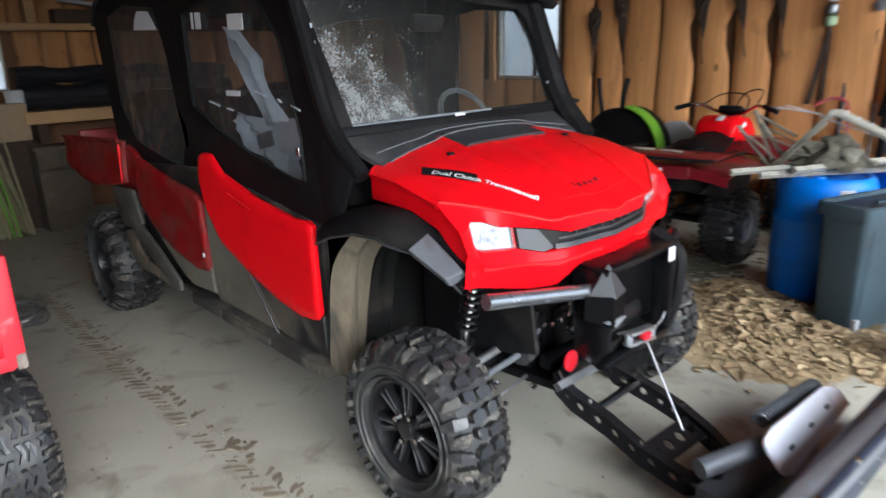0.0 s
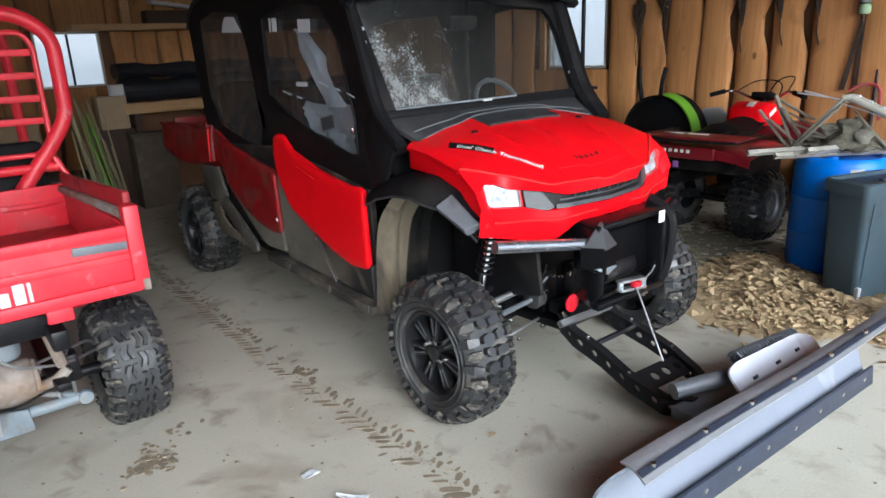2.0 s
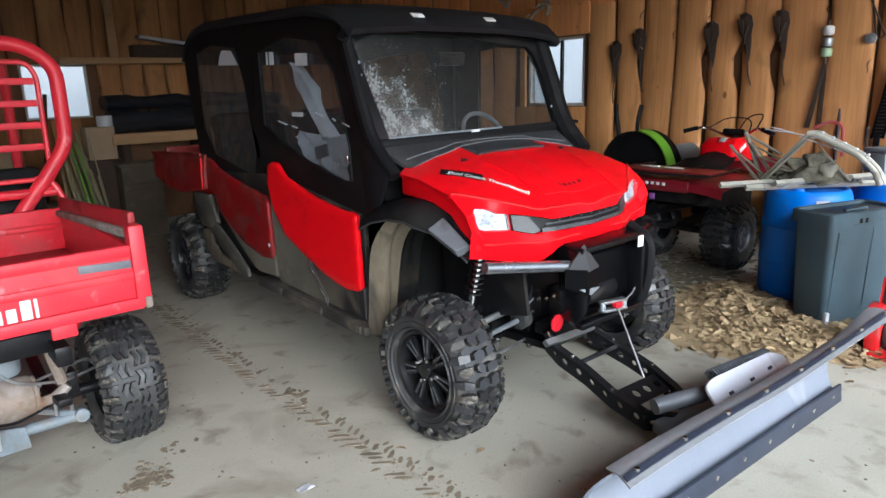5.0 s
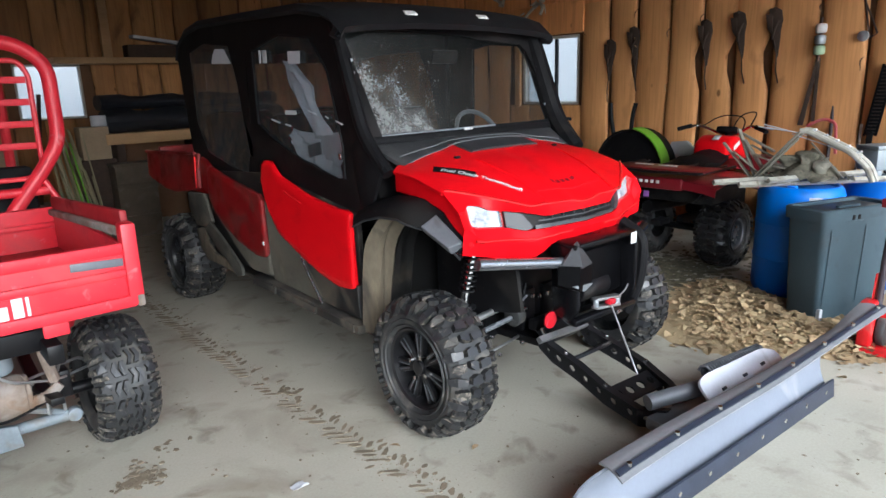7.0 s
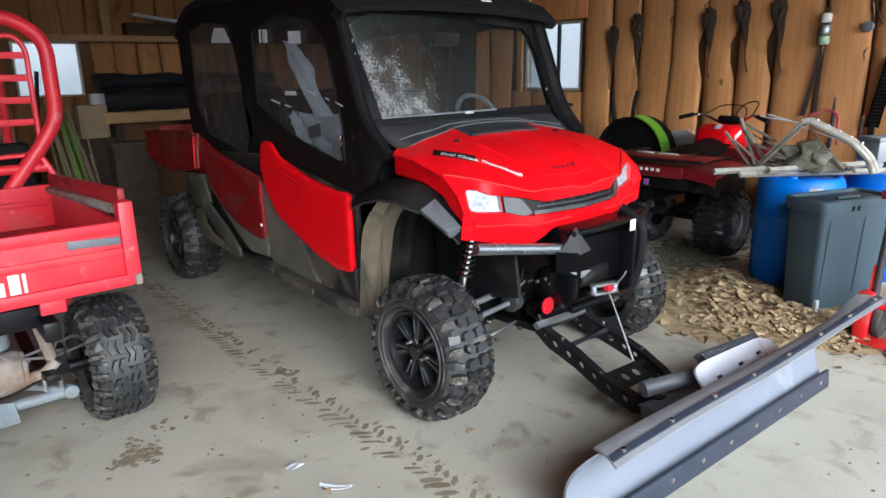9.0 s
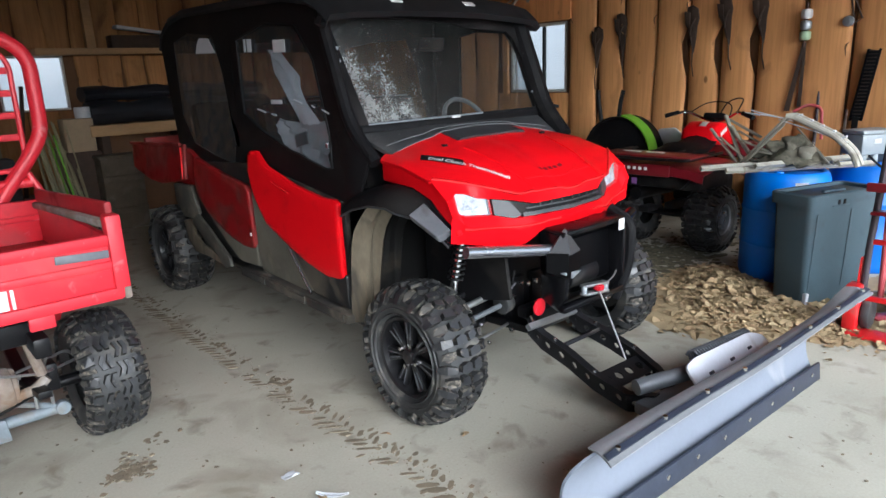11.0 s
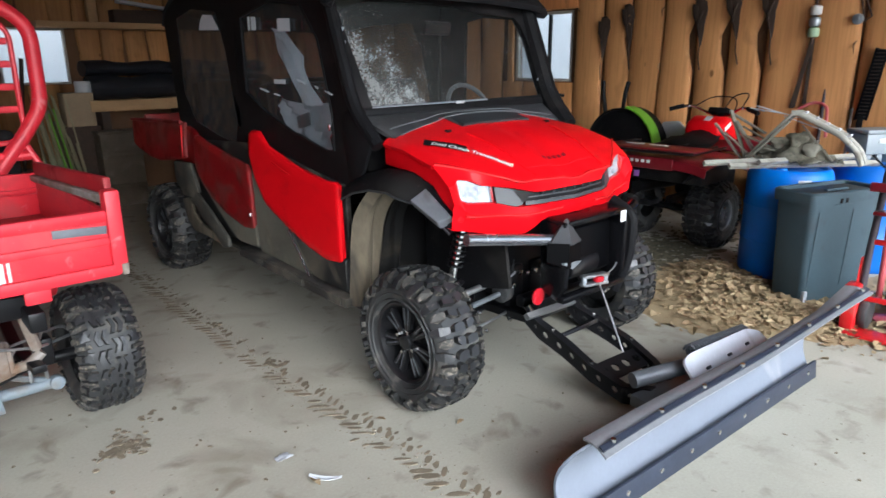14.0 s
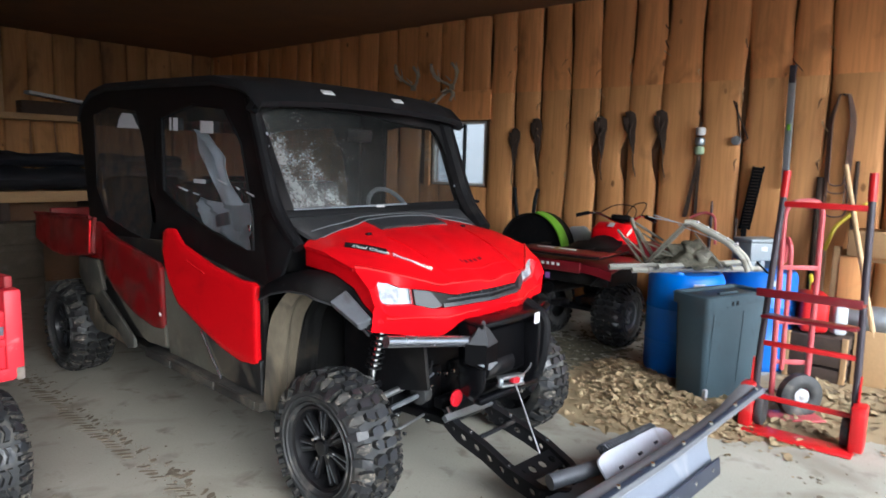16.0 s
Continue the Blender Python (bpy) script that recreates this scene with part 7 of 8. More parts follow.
for dx in (-0.1, 0.0, 0.1):
    part("case_foot", box(0.05, 0.16, 0.07, (dx, 0, 0.035), 0.008), M_CASEGREY, charger)

# ---- dry leaves blown against the bin ----
rnd = random.Random(11)


def leaf_pile(name, label, spots, count):
    b = bmesh.new()
    for _ in range(count):
        cx, cy, sx, sy, h = rnd.choice(spots)
        u, v = rnd.gauss(0, 0.5), rnd.gauss(0, 0.5)
        fall = math.exp(-(u * u + v * v) * 1.3)
        p = Vector((cx + u * sx, cy + v * sy, 0.006 + h * fall * rnd.uniform(0.55, 1.05)))
        s = rnd.uniform(0.009, 0.020) if rnd.random() < 0.55 else rnd.uniform(0.020, 0.046)
        m = Matrix.Translation(p) @ Euler((rnd.gauss(0, 0.19 + fall * 0.08), rnd.gauss(0, 0.19 + fall * 0.08), rnd.uniform(0, 6.28))).to_matrix().to_4x4()
        k = rnd.uniform(-0.2, 0.3)
        pts = [(-1, 0, 0), (-0.35, 0.55, k), (0.25, 0.7, k * 0.7), (1, 0, 0.1), (0.3, -0.6, k), (-0.4, -0.5, k * 0.8)]
        vs = [b.verts.new(m @ Vector((x * s, y * s, z * s))) for x, y, z in pts]
        mid = b.verts.new(m @ Vector((0, 0, -0.08 * s)))
        for i in range(6):
            b.faces.new((vs[i], vs[(i + 1) % 6], mid))
    # the trodden bed of leaf litter under them
    for cx, cy, sx, sy, h in spots:
        n = 16
        g = [[b.verts.new((cx + u * sx * 1.2, cy + v * sy * 1.2, -0.004 + 0.75 * h * math.exp(-(u * u + v * v) * 1.6) * rnd.uniform(0.75, 1.1))) for u in (-1.3 + 2.6 * i / n for i in range(n + 1))] for v in (-1.3 + 2.6 * j / n for j in range(n + 1))]
        for r0, r1 in zip(g, g[1:]):
            for i in range(n):
                b.faces.new((r0[i], r0[i + 1], r1[i + 1], r1[i]))
    return solid(name, b, M_LEAF, label, "leaves", kind="stuff", smooth=False)


leaf_pile("leaf_pile", "heap of dry tan leaves on the concrete", [(1.72, -0.30, 0.45, 0.42, 0.05), (1.95, -0.22, 0.38, 0.34, 0.09), (1.52, -0.42, 0.36, 0.36, 0.025), (1.85, -0.62, 0.30, 0.30, 0.05), (2.2, 0.0, 0.3, 0.25, 0.06)], 3800)
leaf_pile("leaf_litter", "scattered dry leaves round the hand trucks", [(2.1, -1.25, 0.45, 0.40, 0.02), (2.7, -1.35, 0.55, 0.45, 0.04), (1.75, -0.95, 0.3, 0.3, 0.015), (2.9, -1.9, 0.7, 0.5, 0.03)], 1300)

# damp soil trodden in round the quad bike
soil = bmesh.new()
rnd = random.Random(41)
for _ in range(1500):
    u, v = rnd.gauss(0, 0.5), rnd.gauss(0, 0.5)
    px, py = 2.35 + 0.95 * u, 0.62 + 0.48 * v
    sz, a0 = rnd.uniform(0.012, 0.05), rnd.uniform(0, 6.28)
    ring = [soil.verts.new((px + sz * rnd.uniform(0.6, 1.1) * math.cos(a0 + 1.05 * i), py + sz * rnd.uniform(0.5, 1.0) * math.sin(a0 + 1.05 * i), 0.0012)) for i in range(6)]
    tip = soil.verts.new((px, py, 0.002 + rnd.uniform(0.002, 0.006)))
    for i in range(6):
        soil.faces.new((ring[i], ring[(i + 1) % 6], tip))
solid("soil_crumbs", soil, M_SOIL, "dark damp soil trodden over the concrete", "soil", kind="stuff", smooth=False)

# ---- hand trucks ----
truck = thing("hand_truck", "red hand truck with dark uprights and small toe plate", "hand truck", pose(1.80, -1.38, 0, 0, 0, 2), group="hand trucks")
for s, n in ((1, 0.30), (-1, -0.235)):
    part("upright", tube([(0.06, n, 0.03), (0.07, n - s * 0.005, 0.5), (0.12, n * 0.85, 1.45)], 0.020, 10), M_DARKSTEEL, truck, "dark steel upright")
    part("red_tip", tube([(0.12, n * 0.85, 1.44), (0.128, n * 0.83, 1.60)], 0.023, 10), M_TRUCKRED, truck, "red rubber handle grip")
    part("wheel_guard", box(0.12, 0.075, 0.27, (0.02, n + s * 0.03, 0.155), 0.012), M_TRUCKRED, truck, "red wheel guard")
    part("wheel", cyl(0.10, 0.045, (0.10, n - s * 0.035, 0.10), "y", 24, 0.012), M_TYRE, truck)
    part("side_plate", prism([(-0.02, 0.0), (0.10, 0.0), (0.09, 0.44), (0.06, 0.44)], 0.008, "y", n + s * 0.02, 0.0), M_TRUCKRED, truck)
part("toe_plate", box(0.16, 0.59, 0.018, (-0.03, 0.035, 0.012), 0.005), M_TRUCKRED, truck, "red toe plate")
part("cross_bar", box(0.03, 0.45, 0.035, (0.118, 0.03, 1.40), 0.006), M_TRUCKRED, truck, "red cross bar")
part("cross_bar", box(0.03, 0.51, 0.03, (0.075, 0.033, 0.54), 0.006), M_TRUCKRED, truck)
part("cross_bar", box(0.03, 0.53, 0.03, (0.065, 0.033, 0.20), 0.006), M_TRUCKRED, truck)
part("folding_shelf", box(0.26, 0.54, 0.022, (0.0, 0.033, 0.86), 0.006, (0, 8, 0)), M_DARKRED, truck, "dark red folding shelf")
part("shelf_front", box(0.02, 0.54, 0.05, (-0.12, 0.033, 0.885), 0.006), M_DARKRED, truck)
part("folding_shelf", box(0.20, 0.50, 0.02, (0.03, 0.033, 0.72), 0.006, (0, 6, 0)), M_DARKRED, truck, "dark red folding shelf")

truck2 = thing("hand_truck", "older faded red hand truck with pneumatic wheels", "hand truck", pose(2.22, -1.195, 0, 0, 0, 40), group="hand trucks")
part("loop_frame", tube([(0.0, 0.12, 0.12), (0.03, 0.12, 0.6), (0.05, 0.12, 1.40), (0.05, -0.12, 1.42), (0.03, -0.12, 0.6), (0.0, -0.10, 0.12)], 0.018, 10, radius=0.10), M_TRUCKPINK, truck2, "faded red looped frame")
part("inner_loop", tube([(0.02, 0.06, 0.3), (0.04, 0.06, 1.10), (0.10, 0.06, 1.18), (0.12, 0.06, 1.0)], 0.015, 8, radius=0.08), M_TRUCKPINK, truck2)
for z in (0.35, 0.62, 0.98):
    part("cross_bar", box(0.02, 0.24, 0.03, (0.03, 0.01, z), 0.004), M_TRUCKPINK, truck2)
part("toe_plate", box(0.18, 0.34, 0.012, (-0.08, 0.01, 0.02), 0.004), M_TRUCKPINK, truck2)
part("axle", rod((0.09, -0.22, 0.13), (0.09, 0.24, 0.13), 0.012), M_STEEL, truck2)
w = part("wheel", revolve([(d * 0.045, q) for d, q in ((0.7, 0.06), (1, 0.08), (1, 0.115), (0.6, 0.145), (-0.6, 0.145), (-1, 0.115), (-1, 0.08), (-0.7, 0.06))], "x", 32), M_TYRE, truck2, "small pneumatic tyre", pose(-0.037, -0.043, 0.145, 0, 0, 8))
part("rim", cyl(0.052, 0.06, (0, 0, 0), "x", 20, 0.008), M_PALE, w, "pale wheel rim")
part("hub", cyl(0.02, 0.075, (0, 0, 0), "x", 14, 0.004), M_STEEL, w)

# ---- along the wall behind the hand trucks ----
shelf = thing("storage_shelf", "rough wooden shelf with boxes against the board wall", "shelf", pose(3.75, -1.75, 0))
for z in (0.30, 0.92):
    part("shelf_board", box(0.50, 1.3, 0.04, (0.15, 0, z), 0.005), M_PLY, shelf)
for y in (-0.62, 0.62):
    part("shelf_post", box(0.09, 0.05, 1.0, (-0.06, y, 0.5), 0.005), M_BEAM, shelf, "wooden post")
part("front_board", box(0.03, 0.18, 0.42, (-0.10, 0.50, 0.72), 0.004), M_BOARD, shelf, "orange board end")
crate = solid("wooden_box", box(0.42, 0.55, 0.20, (0, 0, 0.10), 0.008), M_PLY, "pale plywood box on the shelf", "box", m=pose(3.82, -1.48, 0.942))
solid("black_case", box(0.30, 0.34, 0.22, (0, 0, 0.11), 0.03), M_BLACK, "black plastic equipment case on a box", "case", m=pose(3.86, -1.62, 1.142, 0, 0, 12))
jug = thing("canister", "grey metal canister lying on the shelf", "canister", pose(3.72, -1.35, 0.324))
part("canister_body", cyl(0.11, 0.40, (0, 0, 0.11), "y", 24, 0.02), M_ALU, jug)
part("canister_cap", cyl(0.03, 0.05, (0, 0.22, 0.11), "y", 16, 0.005), M_BLACK, jug)
gas = thing("fuel_can", "red plastic fuel can standing on a crate", "fuel can", pose(3.32, -1.06, 0.36, 0, 0, 20))
part("can_body", box(0.30, 0.20, 0.30, (0, 0, 0.15), 0.04, seg=3), M_TRUCKRED, gas)
part("can_handle", tube([(-0.08, 0, 0.29), (-0.08, 0, 0.36), (0.08, 0, 0.36), (0.08, 0, 0.29)], 0.014, 8, radius=0.03), M_TRUCKRED, gas)
part("can_spout", tube([(0.12, 0, 0.28), (0.16, 0, 0.36), (0.22, 0, 0.40)], 0.018, 8, radius=0.03), M_YELLOW, gas, "yellow spout")
solid("plastic_jug", box(0.14, 0.10, 0.26, (0, 0, 0.13), 0.03), M_PALE, "pale plastic oil jug standing on a crate", "jug", m=pose(3.30, -1.25, 0.36, 0, 0, 30))
bc = thing("wooden_crate", "dark slatted wooden crate under a fuel can", "crate", pose(3.34, -1.14, 0))
for k in range(3):
    part("crate_slat", box(0.40, 0.42, 0.10, (0, 0, 0.06 + 0.12 * k), 0.006), M_RUSTDARK, bc)
for sx in (-1, 1):
    for sy in (-1, 1):
        part("crate_post", box(0.04, 0.04, 0.36, (sx * 0.185, sy * 0.195, 0.18), 0.004), M_BEAM, bc)
board = solid("leaning_board", box(0.03, 0.50, 0.42, (0, 0, 0.21), 0.004), M_PLY, "pale plywood offcut leaning low", "board", m=pose(3.3, -1.62, 0.0, 0, 14, 8))
shovel = thing("shovel", "shovel with long pale ash handle leaning on shelf", "shovel", pose(3.36, -1.53, 0))
part("shaft", rod((0.0, 0.02, 0.25), (0.19, 0.385, 1.66), 0.019, 12), M_HANDLE, shovel, "pale ash shaft")
part("blade", sheet([[(-0.03 + 0.03 * t + 0.03 * u * u, u * lerp(0.04, 0.11, min(1, 3 * t)), 0.01 + 0.27 * t) for u in (-1, -0.5, 0, 0.5, 1)] for t in (0, 0.3, 0.7, 1)], 0.004), M_RUST, shovel, "worn steel blade")
saw = thing("pruning_saw", "yellow handled bow saw leaning on the boards", "saw", pose(3.75, -1.02, 0))
part("saw_bow", tube([(0, 0, 0.95), (0.05, -0.05, 1.15), (0.15, -0.22, 1.34), (0.2, -0.30, 1.36)], 0.016, 8, radius=0.05), M_YELLOW, saw, "yellow bow")
part("saw_post", box(0.04, 0.04, 0.95, (0, 0, 0.475), 0.006), M_HANDLE, saw)
solid("yellow_strap", tube([(2.62, -1.74, 0.02), (2.75, -1.70, 0.03), (2.95, -1.76, 0.02), (3.1, -1.68, 0.03)], 0.018, 8, radius=0.06), M_YELLOW, "yellow strap lying in the leaves", "strap")

# ---- hung on the board wall ----
WX = EAST - 0.035
fl = thing("float_marker", "white and green float hanging on a dark strap", "float", pose(WX - 0.05, 0.285, 1.70))
for z, mat in ((0.27, M_WHITE), (0.17, M_ALU), (0.08, M_FLOATGREEN)):
    part("float", cyl(0.048, 0.085, (0, 0, z), "z", 18, 0.02), mat, fl)
part("cord", rod((0, 0, -0.02), (0, 0, 0.36), 0.008), M_ROPE, fl)
part("nail", rod((0.06, 0, 0.36), (-0.02, 0, 0.36), 0.006), M_RUSTDARK, fl)
part("strap", prism([(-0.015, 0.02), (0.015, 0.02), (0.13, -0.60), (0.08, -0.60)], 0.008, "x", 0.0), M_RUSTDARK, fl, "dark strap")
part("strap", prism([(-0.012, 0.02), (0.012, 0.02), (0.02, -0.56), (-0.015, -0.56)], 0.008, "x", 0.012), M_RUSTDARK, fl, "dark strap")


def hung_trap(m):
    root = thing("steel_trap", "dark rusty steel trap hanging from a nail", "trap", m, group="traps on the wall")
    part("jaw", prism([(-0.055, -0.01), (0.0, 0.03), (0.06, 0.02), (0.07, -0.10), (0.05, -0.22), (0.03, -0.34), (-0.005, -0.44), (-0.03, -0.30), (-0.04, -0.20), (-0.065, -0.10)], 0.02, "x", -0.01, 0.004), M_RUSTDARK, root)
    part("spring", tube([(-0.02, -0.03, -0.10), (-0.05, 0.0, -0.18), (-0.02, 0.03, -0.26)], 0.010, 6, radius=0.03), M_RUSTDARK, root)
    part("pan", prism([(0.02, -0.04), (0.085, -0.02), (0.075, -0.15), (0.03, -0.24)], 0.012, "x", -0.03, 0.003), M_RUSTDARK, root)
    part("chain", tube([(-0.01, 0.02, -0.28), (-0.015, 0.0, -0.42), (-0.01, 0.012, -0.56), (-0.012, -0.006, -0.68)], 0.007, 6), M_RUSTDARK, root, "thin rusty chain")
    part("nail", rod((0.03, 0, 0.0), (-0.04, 0, 0.01), 0.006), M_RUSTDARK, root)
    return root


trap = hung_trap(pose(WX - 0.03, 0.71, 2.17, -6, 0, 0))
for y, z, k in ((1.06, 2.17, -8), (1.40, 2.12, -3), (2.25, 2.12, -4), (2.55, 2.0, 3)):
    copy_thing(trap, pose(WX - 0.03, y, z, k, 0, 0))
lev = thing("long_level", "long worn aluminium level leaning on the boards", "level", pose(WX - 0.06, -0.535, 1.45, -1, 0, 0))
part("level_beam", box(0.025, 0.06, 0.95, (0, 0, 0.50), 0.004), M_ALU, lev)
part("level_head", box(0.03, 0.055, 0.16, (0, 0, 1.03), 0.004), M_DARKSTEEL, lev)
part("level_window", box(0.03, 0.03, 0.06, (-0.003, 0, 0.55), 0.003), M_GREEN, lev)
part("wall_peg", rod((0.06, 0, 0.02), (-0.03, 0, 0.02), 0.012), M_RUSTDARK, lev)
rope = thing("rope_coil", "old dark rope coil hanging on the boards", "rope", pose(WX - 0.04, -0.95, 2.28))
for k in range(4):
    w, d = 0.07 + 0.012 * k, 0.80 + 0.07 * ((k * 3) % 5)
    part("rope_loop", tube([(0.01 * k - 0.03, -w * 0.4, 0), (0.01 * k - 0.03, -w, -0.2), (0.01 * k - 0.03, -w * 0.9, -d), (0.01 * k - 0.03, w * 0.8, -d), (0.01 * k - 0.03, w, -0.2), (0.01 * k - 0.03, w * 0.4, 0)], 0.0065, 6, radius=0.10, closed=True), M_ROPE, rope)
part("nail", rod((0.05, 0, -0.01), (-0.06, 0, 0.0), 0.007), M_RUSTDARK, rope)
rack = thing("slotted_rail", "black slotted steel rail leaning on the boards", "rail", pose(WX - 0.10, -0.21, 0.0))
part("rail_side", box(0.012, 0.02, 0.62, (0.03, -0.0, 1.33), 0.002, (8, 0, 0)), M_BLACK, rack)
part("rail_side", box(0.012, 0.02, 0.62, (0.03, -0.09, 1.33), 0.002, (8, 0, 0)), M_BLACK, rack)
for i in range(20):
    part("rail_rung", box(0.012, 0.10, 0.021, (0.03, -0.045 - 0.0043 * (i - 10), 1.04 + 0.030 * i), 0.002), M_BLACK, rack)
part("rail_web", box(0.006, 0.085, 0.60, (0.040, -0.045, 1.33), 0.001, (8, 0, 0)), M_RUSTDARK, rack, "dark rusty web of the rail")
part("rail_post", box(0.02, 0.05, 1.06, (0.03, 0.0, 0.53), 0.003), M_BLACK, rack)
for y, z0, z1, r, mat, nm, lab, lean in ((0.125, 0.0, 1.28, 0.016, M_DARKSTEEL, "steel_bar", "dark steel bar leaning on the wall", 0.05), (-0.12, 0.0, 1.12, 0.012, M_RUST, "steel_bar", "thin rusty bar leaning on the wall", 0.08),
                                       (-1.10, 0.0, 1.70, 0.018, M_RUSTDARK, "tool_handle", "dark old tool handle leaning on boards", 0.08),
                                       (-0.82, 0.0, 1.55, 0.03, M_RUSTDARK, "tool_handle", "dark weathered post leaning on boards", 0.08)):
    solid(nm, rod((WX - lean - 0.06, y - 0.03, z0), (WX - 0.02, y, z1), r, 10), mat, lab, "bar" if "bar" in nm else "handle")
hook = solid("wire_hanger", tube([(WX - 0.02, -0.10, 1.86), (WX - 0.02, -0.03, 2.24), (WX - 0.02, 0.0, 2.26), (WX - 0.02, -0.16, 1.90), (WX - 0.02, -0.10, 1.86)], 0.008, 6), M_RUSTDARK, "bent wire hanger on a nail", "hanger")
solid("pulley", join(cyl(0.045, 0.04, (WX - 0.04, -0.06, 1.88), "x", 18, 0.006), cyl(0.018, 0.09, (WX - 0.02, -0.06, 1.88), "x", 12)), M_ALU, "small grey pulley hanging on the boards", "pulley")
hose = solid("red_hose", tube([(WX - 0.16, 0.02, 0.86), (WX - 0.10, 0.06, 1.14), (WX - 0.10, 0.18, 1.17), (WX - 0.12, 0.30, 1.10)], 0.014, 8, radius=0.08), M_TRUCKPINK, "short red hose hooked on the wall", "hose")


def antler(m):
    root = thing("antlers", "pale deer antlers fixed high on the wall", "antlers", m, group="antlers")
    for s in (-1, 1):
        part("beam", tube([(0, s * 0.03, 0), (-0.08, s * 0.14, 0.06), (-0.16, s * 0.22, 0.16), (-0.22, s * 0.17, 0.25)], 0.019, 8, radius=0.06), M_ANTLER, root, "curved main beam")
        for k, (y, z, dx, dz) in enumerate(((0.14, 0.06, -0.04, 0.14), (0.20, 0.13, -0.06, 0.13), (0.10, 0.04, -0.12, 0.05))):
            part("tine", rod((-0.08 - 0.03 * k, s * y, z), (-0.08 - 0.03 * k + dx, s * (y + 0.01), z + dz), 0.013, 8, r2=0.004), M_ANTLER, root)
    part("skull_plate", box(0.03, 0.09, 0.08, (0.01, 0, -0.02), 0.012), M_ANTLER, root)
    return root


a1 = antler(pose(WX - 0.05, 3.60, 2.60, 0, 0, 0))
copy_thing(a1, pose(WX - 0.05, 4.30, 2.62, 8, 0, 0))
copy_thing(a1, pose(WX - 0.10, 3.66, 2.50, 150, 0, 0))
solid("window_header", box(0.05, 1.14, 0.36, (EAST - 0.062, 3.52, 2.33), 0.006), M_BOARD_UP, "dark board over the window", "trim", kind="structure")
solid("window_casing", box(0.04, 0.09, 0.90, (EAST - 0.05, 4.03, 1.71), 0.005), M_BOARD, "orange board beside the window", "trim", kind="structure")

# ---- the dim rear of the shed ----
solid("wall_shelf", box(3.4, 0.45, 0.09, (1.6, NORTH - 0.26, 2.10), 0.006), M_BEAM, "rough sawn shelf beam along the rear wall", "shelf")
solid("post", box(0.13, 0.13, CEIL - 2.146, (0.67, NORTH - 0.40, (CEIL + 2.146) / 2), 0.008), M_BEAM, "rough sawn timber post", "post", kind="structure")
solid("plank", box(1.1, 0.16, 0.05, (0, 0, 0.10), 0.006, (0, 6, 0)), M_PALE, "pale weathered plank on an old timber", "plank", m=pose(1.62, NORTH - 0.25, 2.31, 0, 0, 8))
solid("timber", box(1.1, 0.30, 0.20, (0, 0, 0.10), 0.012), M_RUSTDARK, "thick dark old timber on the shelf", "timber", m=pose(1.55, NORTH - 0.22, 2.146, 0, 0, -2))
bench = thing("workbench", "rough plank workbench in the dim rear", "workbench", pose(0.75, 6.25, 0))
part("bench_top", box(2.2, 0.6, 0.12, (0, 0, 1.09), 0.006), M_BEAM, bench, "thick pale plank top")
# legs in a near-black brown: dimness under the bench painted in
for x in (-0.95, 0.0, 0.95):
    part("bench_leg", box(0.09, 0.5, 1.03, (x, 0, 0.515), 0.006), M_RUSTDARK, bench)
part("bench_shelf", box(2.0, 0.5, 0.04, (0, 0, 0.62), 0.005), M_RUSTDARK, bench)
# panel added behind the bench only to darken the space below it
part("bench_back", box(2.0, 0.02, 0.95, (0, 0.27, 0.51), 0.004), M_CEIL, bench, "dark panel added to deepen the shade under the bench")
rnd = random.Random(3)
for dy, z, r, lab in ((-0.05, 0.13, 0.13, "black rolled tarp on the bench"), (0.08, 0.34, 0.11, "folded navy tarp on the rolled tarp")):
    b = bmesh.new()
    rings = []
    for i in range(19):
        x = -1.05 + 2.2 * i / 18
        k = 1 + 0.16 * math.sin(i * 1.3) + rnd.uniform(-0.07, 0.07)
        rings.append([b.verts.new((x, dy + 1.6 * r * k * math.cos(a), z + (r if z < 0.2 else r * 0.75) * (1 + 0.1 * rnd.uniform(-1, 1)) * math.sin(a) * (k if math.sin(a) > 0 else 0.98))) for a in (2 * math.pi * j / 14 for j in range(14))])
    for r0, r1 in zip(rings, rings[1:]):
        for j in range(14):
            b.faces.new((r0[j], r0[(j + 1) % 14], r1[(j + 1) % 14], r1[j]))
    b.faces.new(rings[0])
    b.faces.new(rings[-1])
    solid("tarp_roll", b, M_TARP, lab, "tarp", m=pose(0.75, 6.25, 1.15))
solid("cardboard_box", box(0.30, 0.25, 0.36, (0, 0, 0.18), 0.008), M_CARD, "worn cardboard box by the bench", "box", m=pose(-0.46, 6.1, 0.88))
solid("box_stand", box(0.36, 0.32, 0.88, (0, 0, 0.44), 0.01), M_RUSTDARK, "dark wooden stand under a box", "stand", m=pose(-0.46, 6.1, 0))
solid("white_pail", cyl(0.09, 0.12, (0, 0, 0.06), "z", 24, 0.01), M_PALE, "small pale pail on a box", "pail", m=pose(-0.36, 6.12, 1.24))
crate = thing("storage_crate", "dusty dark brown crate standing before the workbench", "crate", pose(-0.17, 5.79, 0))
part("crate_body", box(0.43, 0.24, 0.80, (0, 0, 0.40), 0.008), M_DIMCRATE, crate)
part("crate_lid", box(0.46, 0.26, 0.035, (0, 0, 0.818), 0.006), M_DIMCRATE, crate, "loose dusty lid")
for z in (0.22, 0.58):
    part("crate_batten", box(0.43, 0.02, 0.06, (0, -0.13, z), 0.004), M_DIMCRATE, crate)
stakes = bmesh.new()
rnd = random.Random(5)
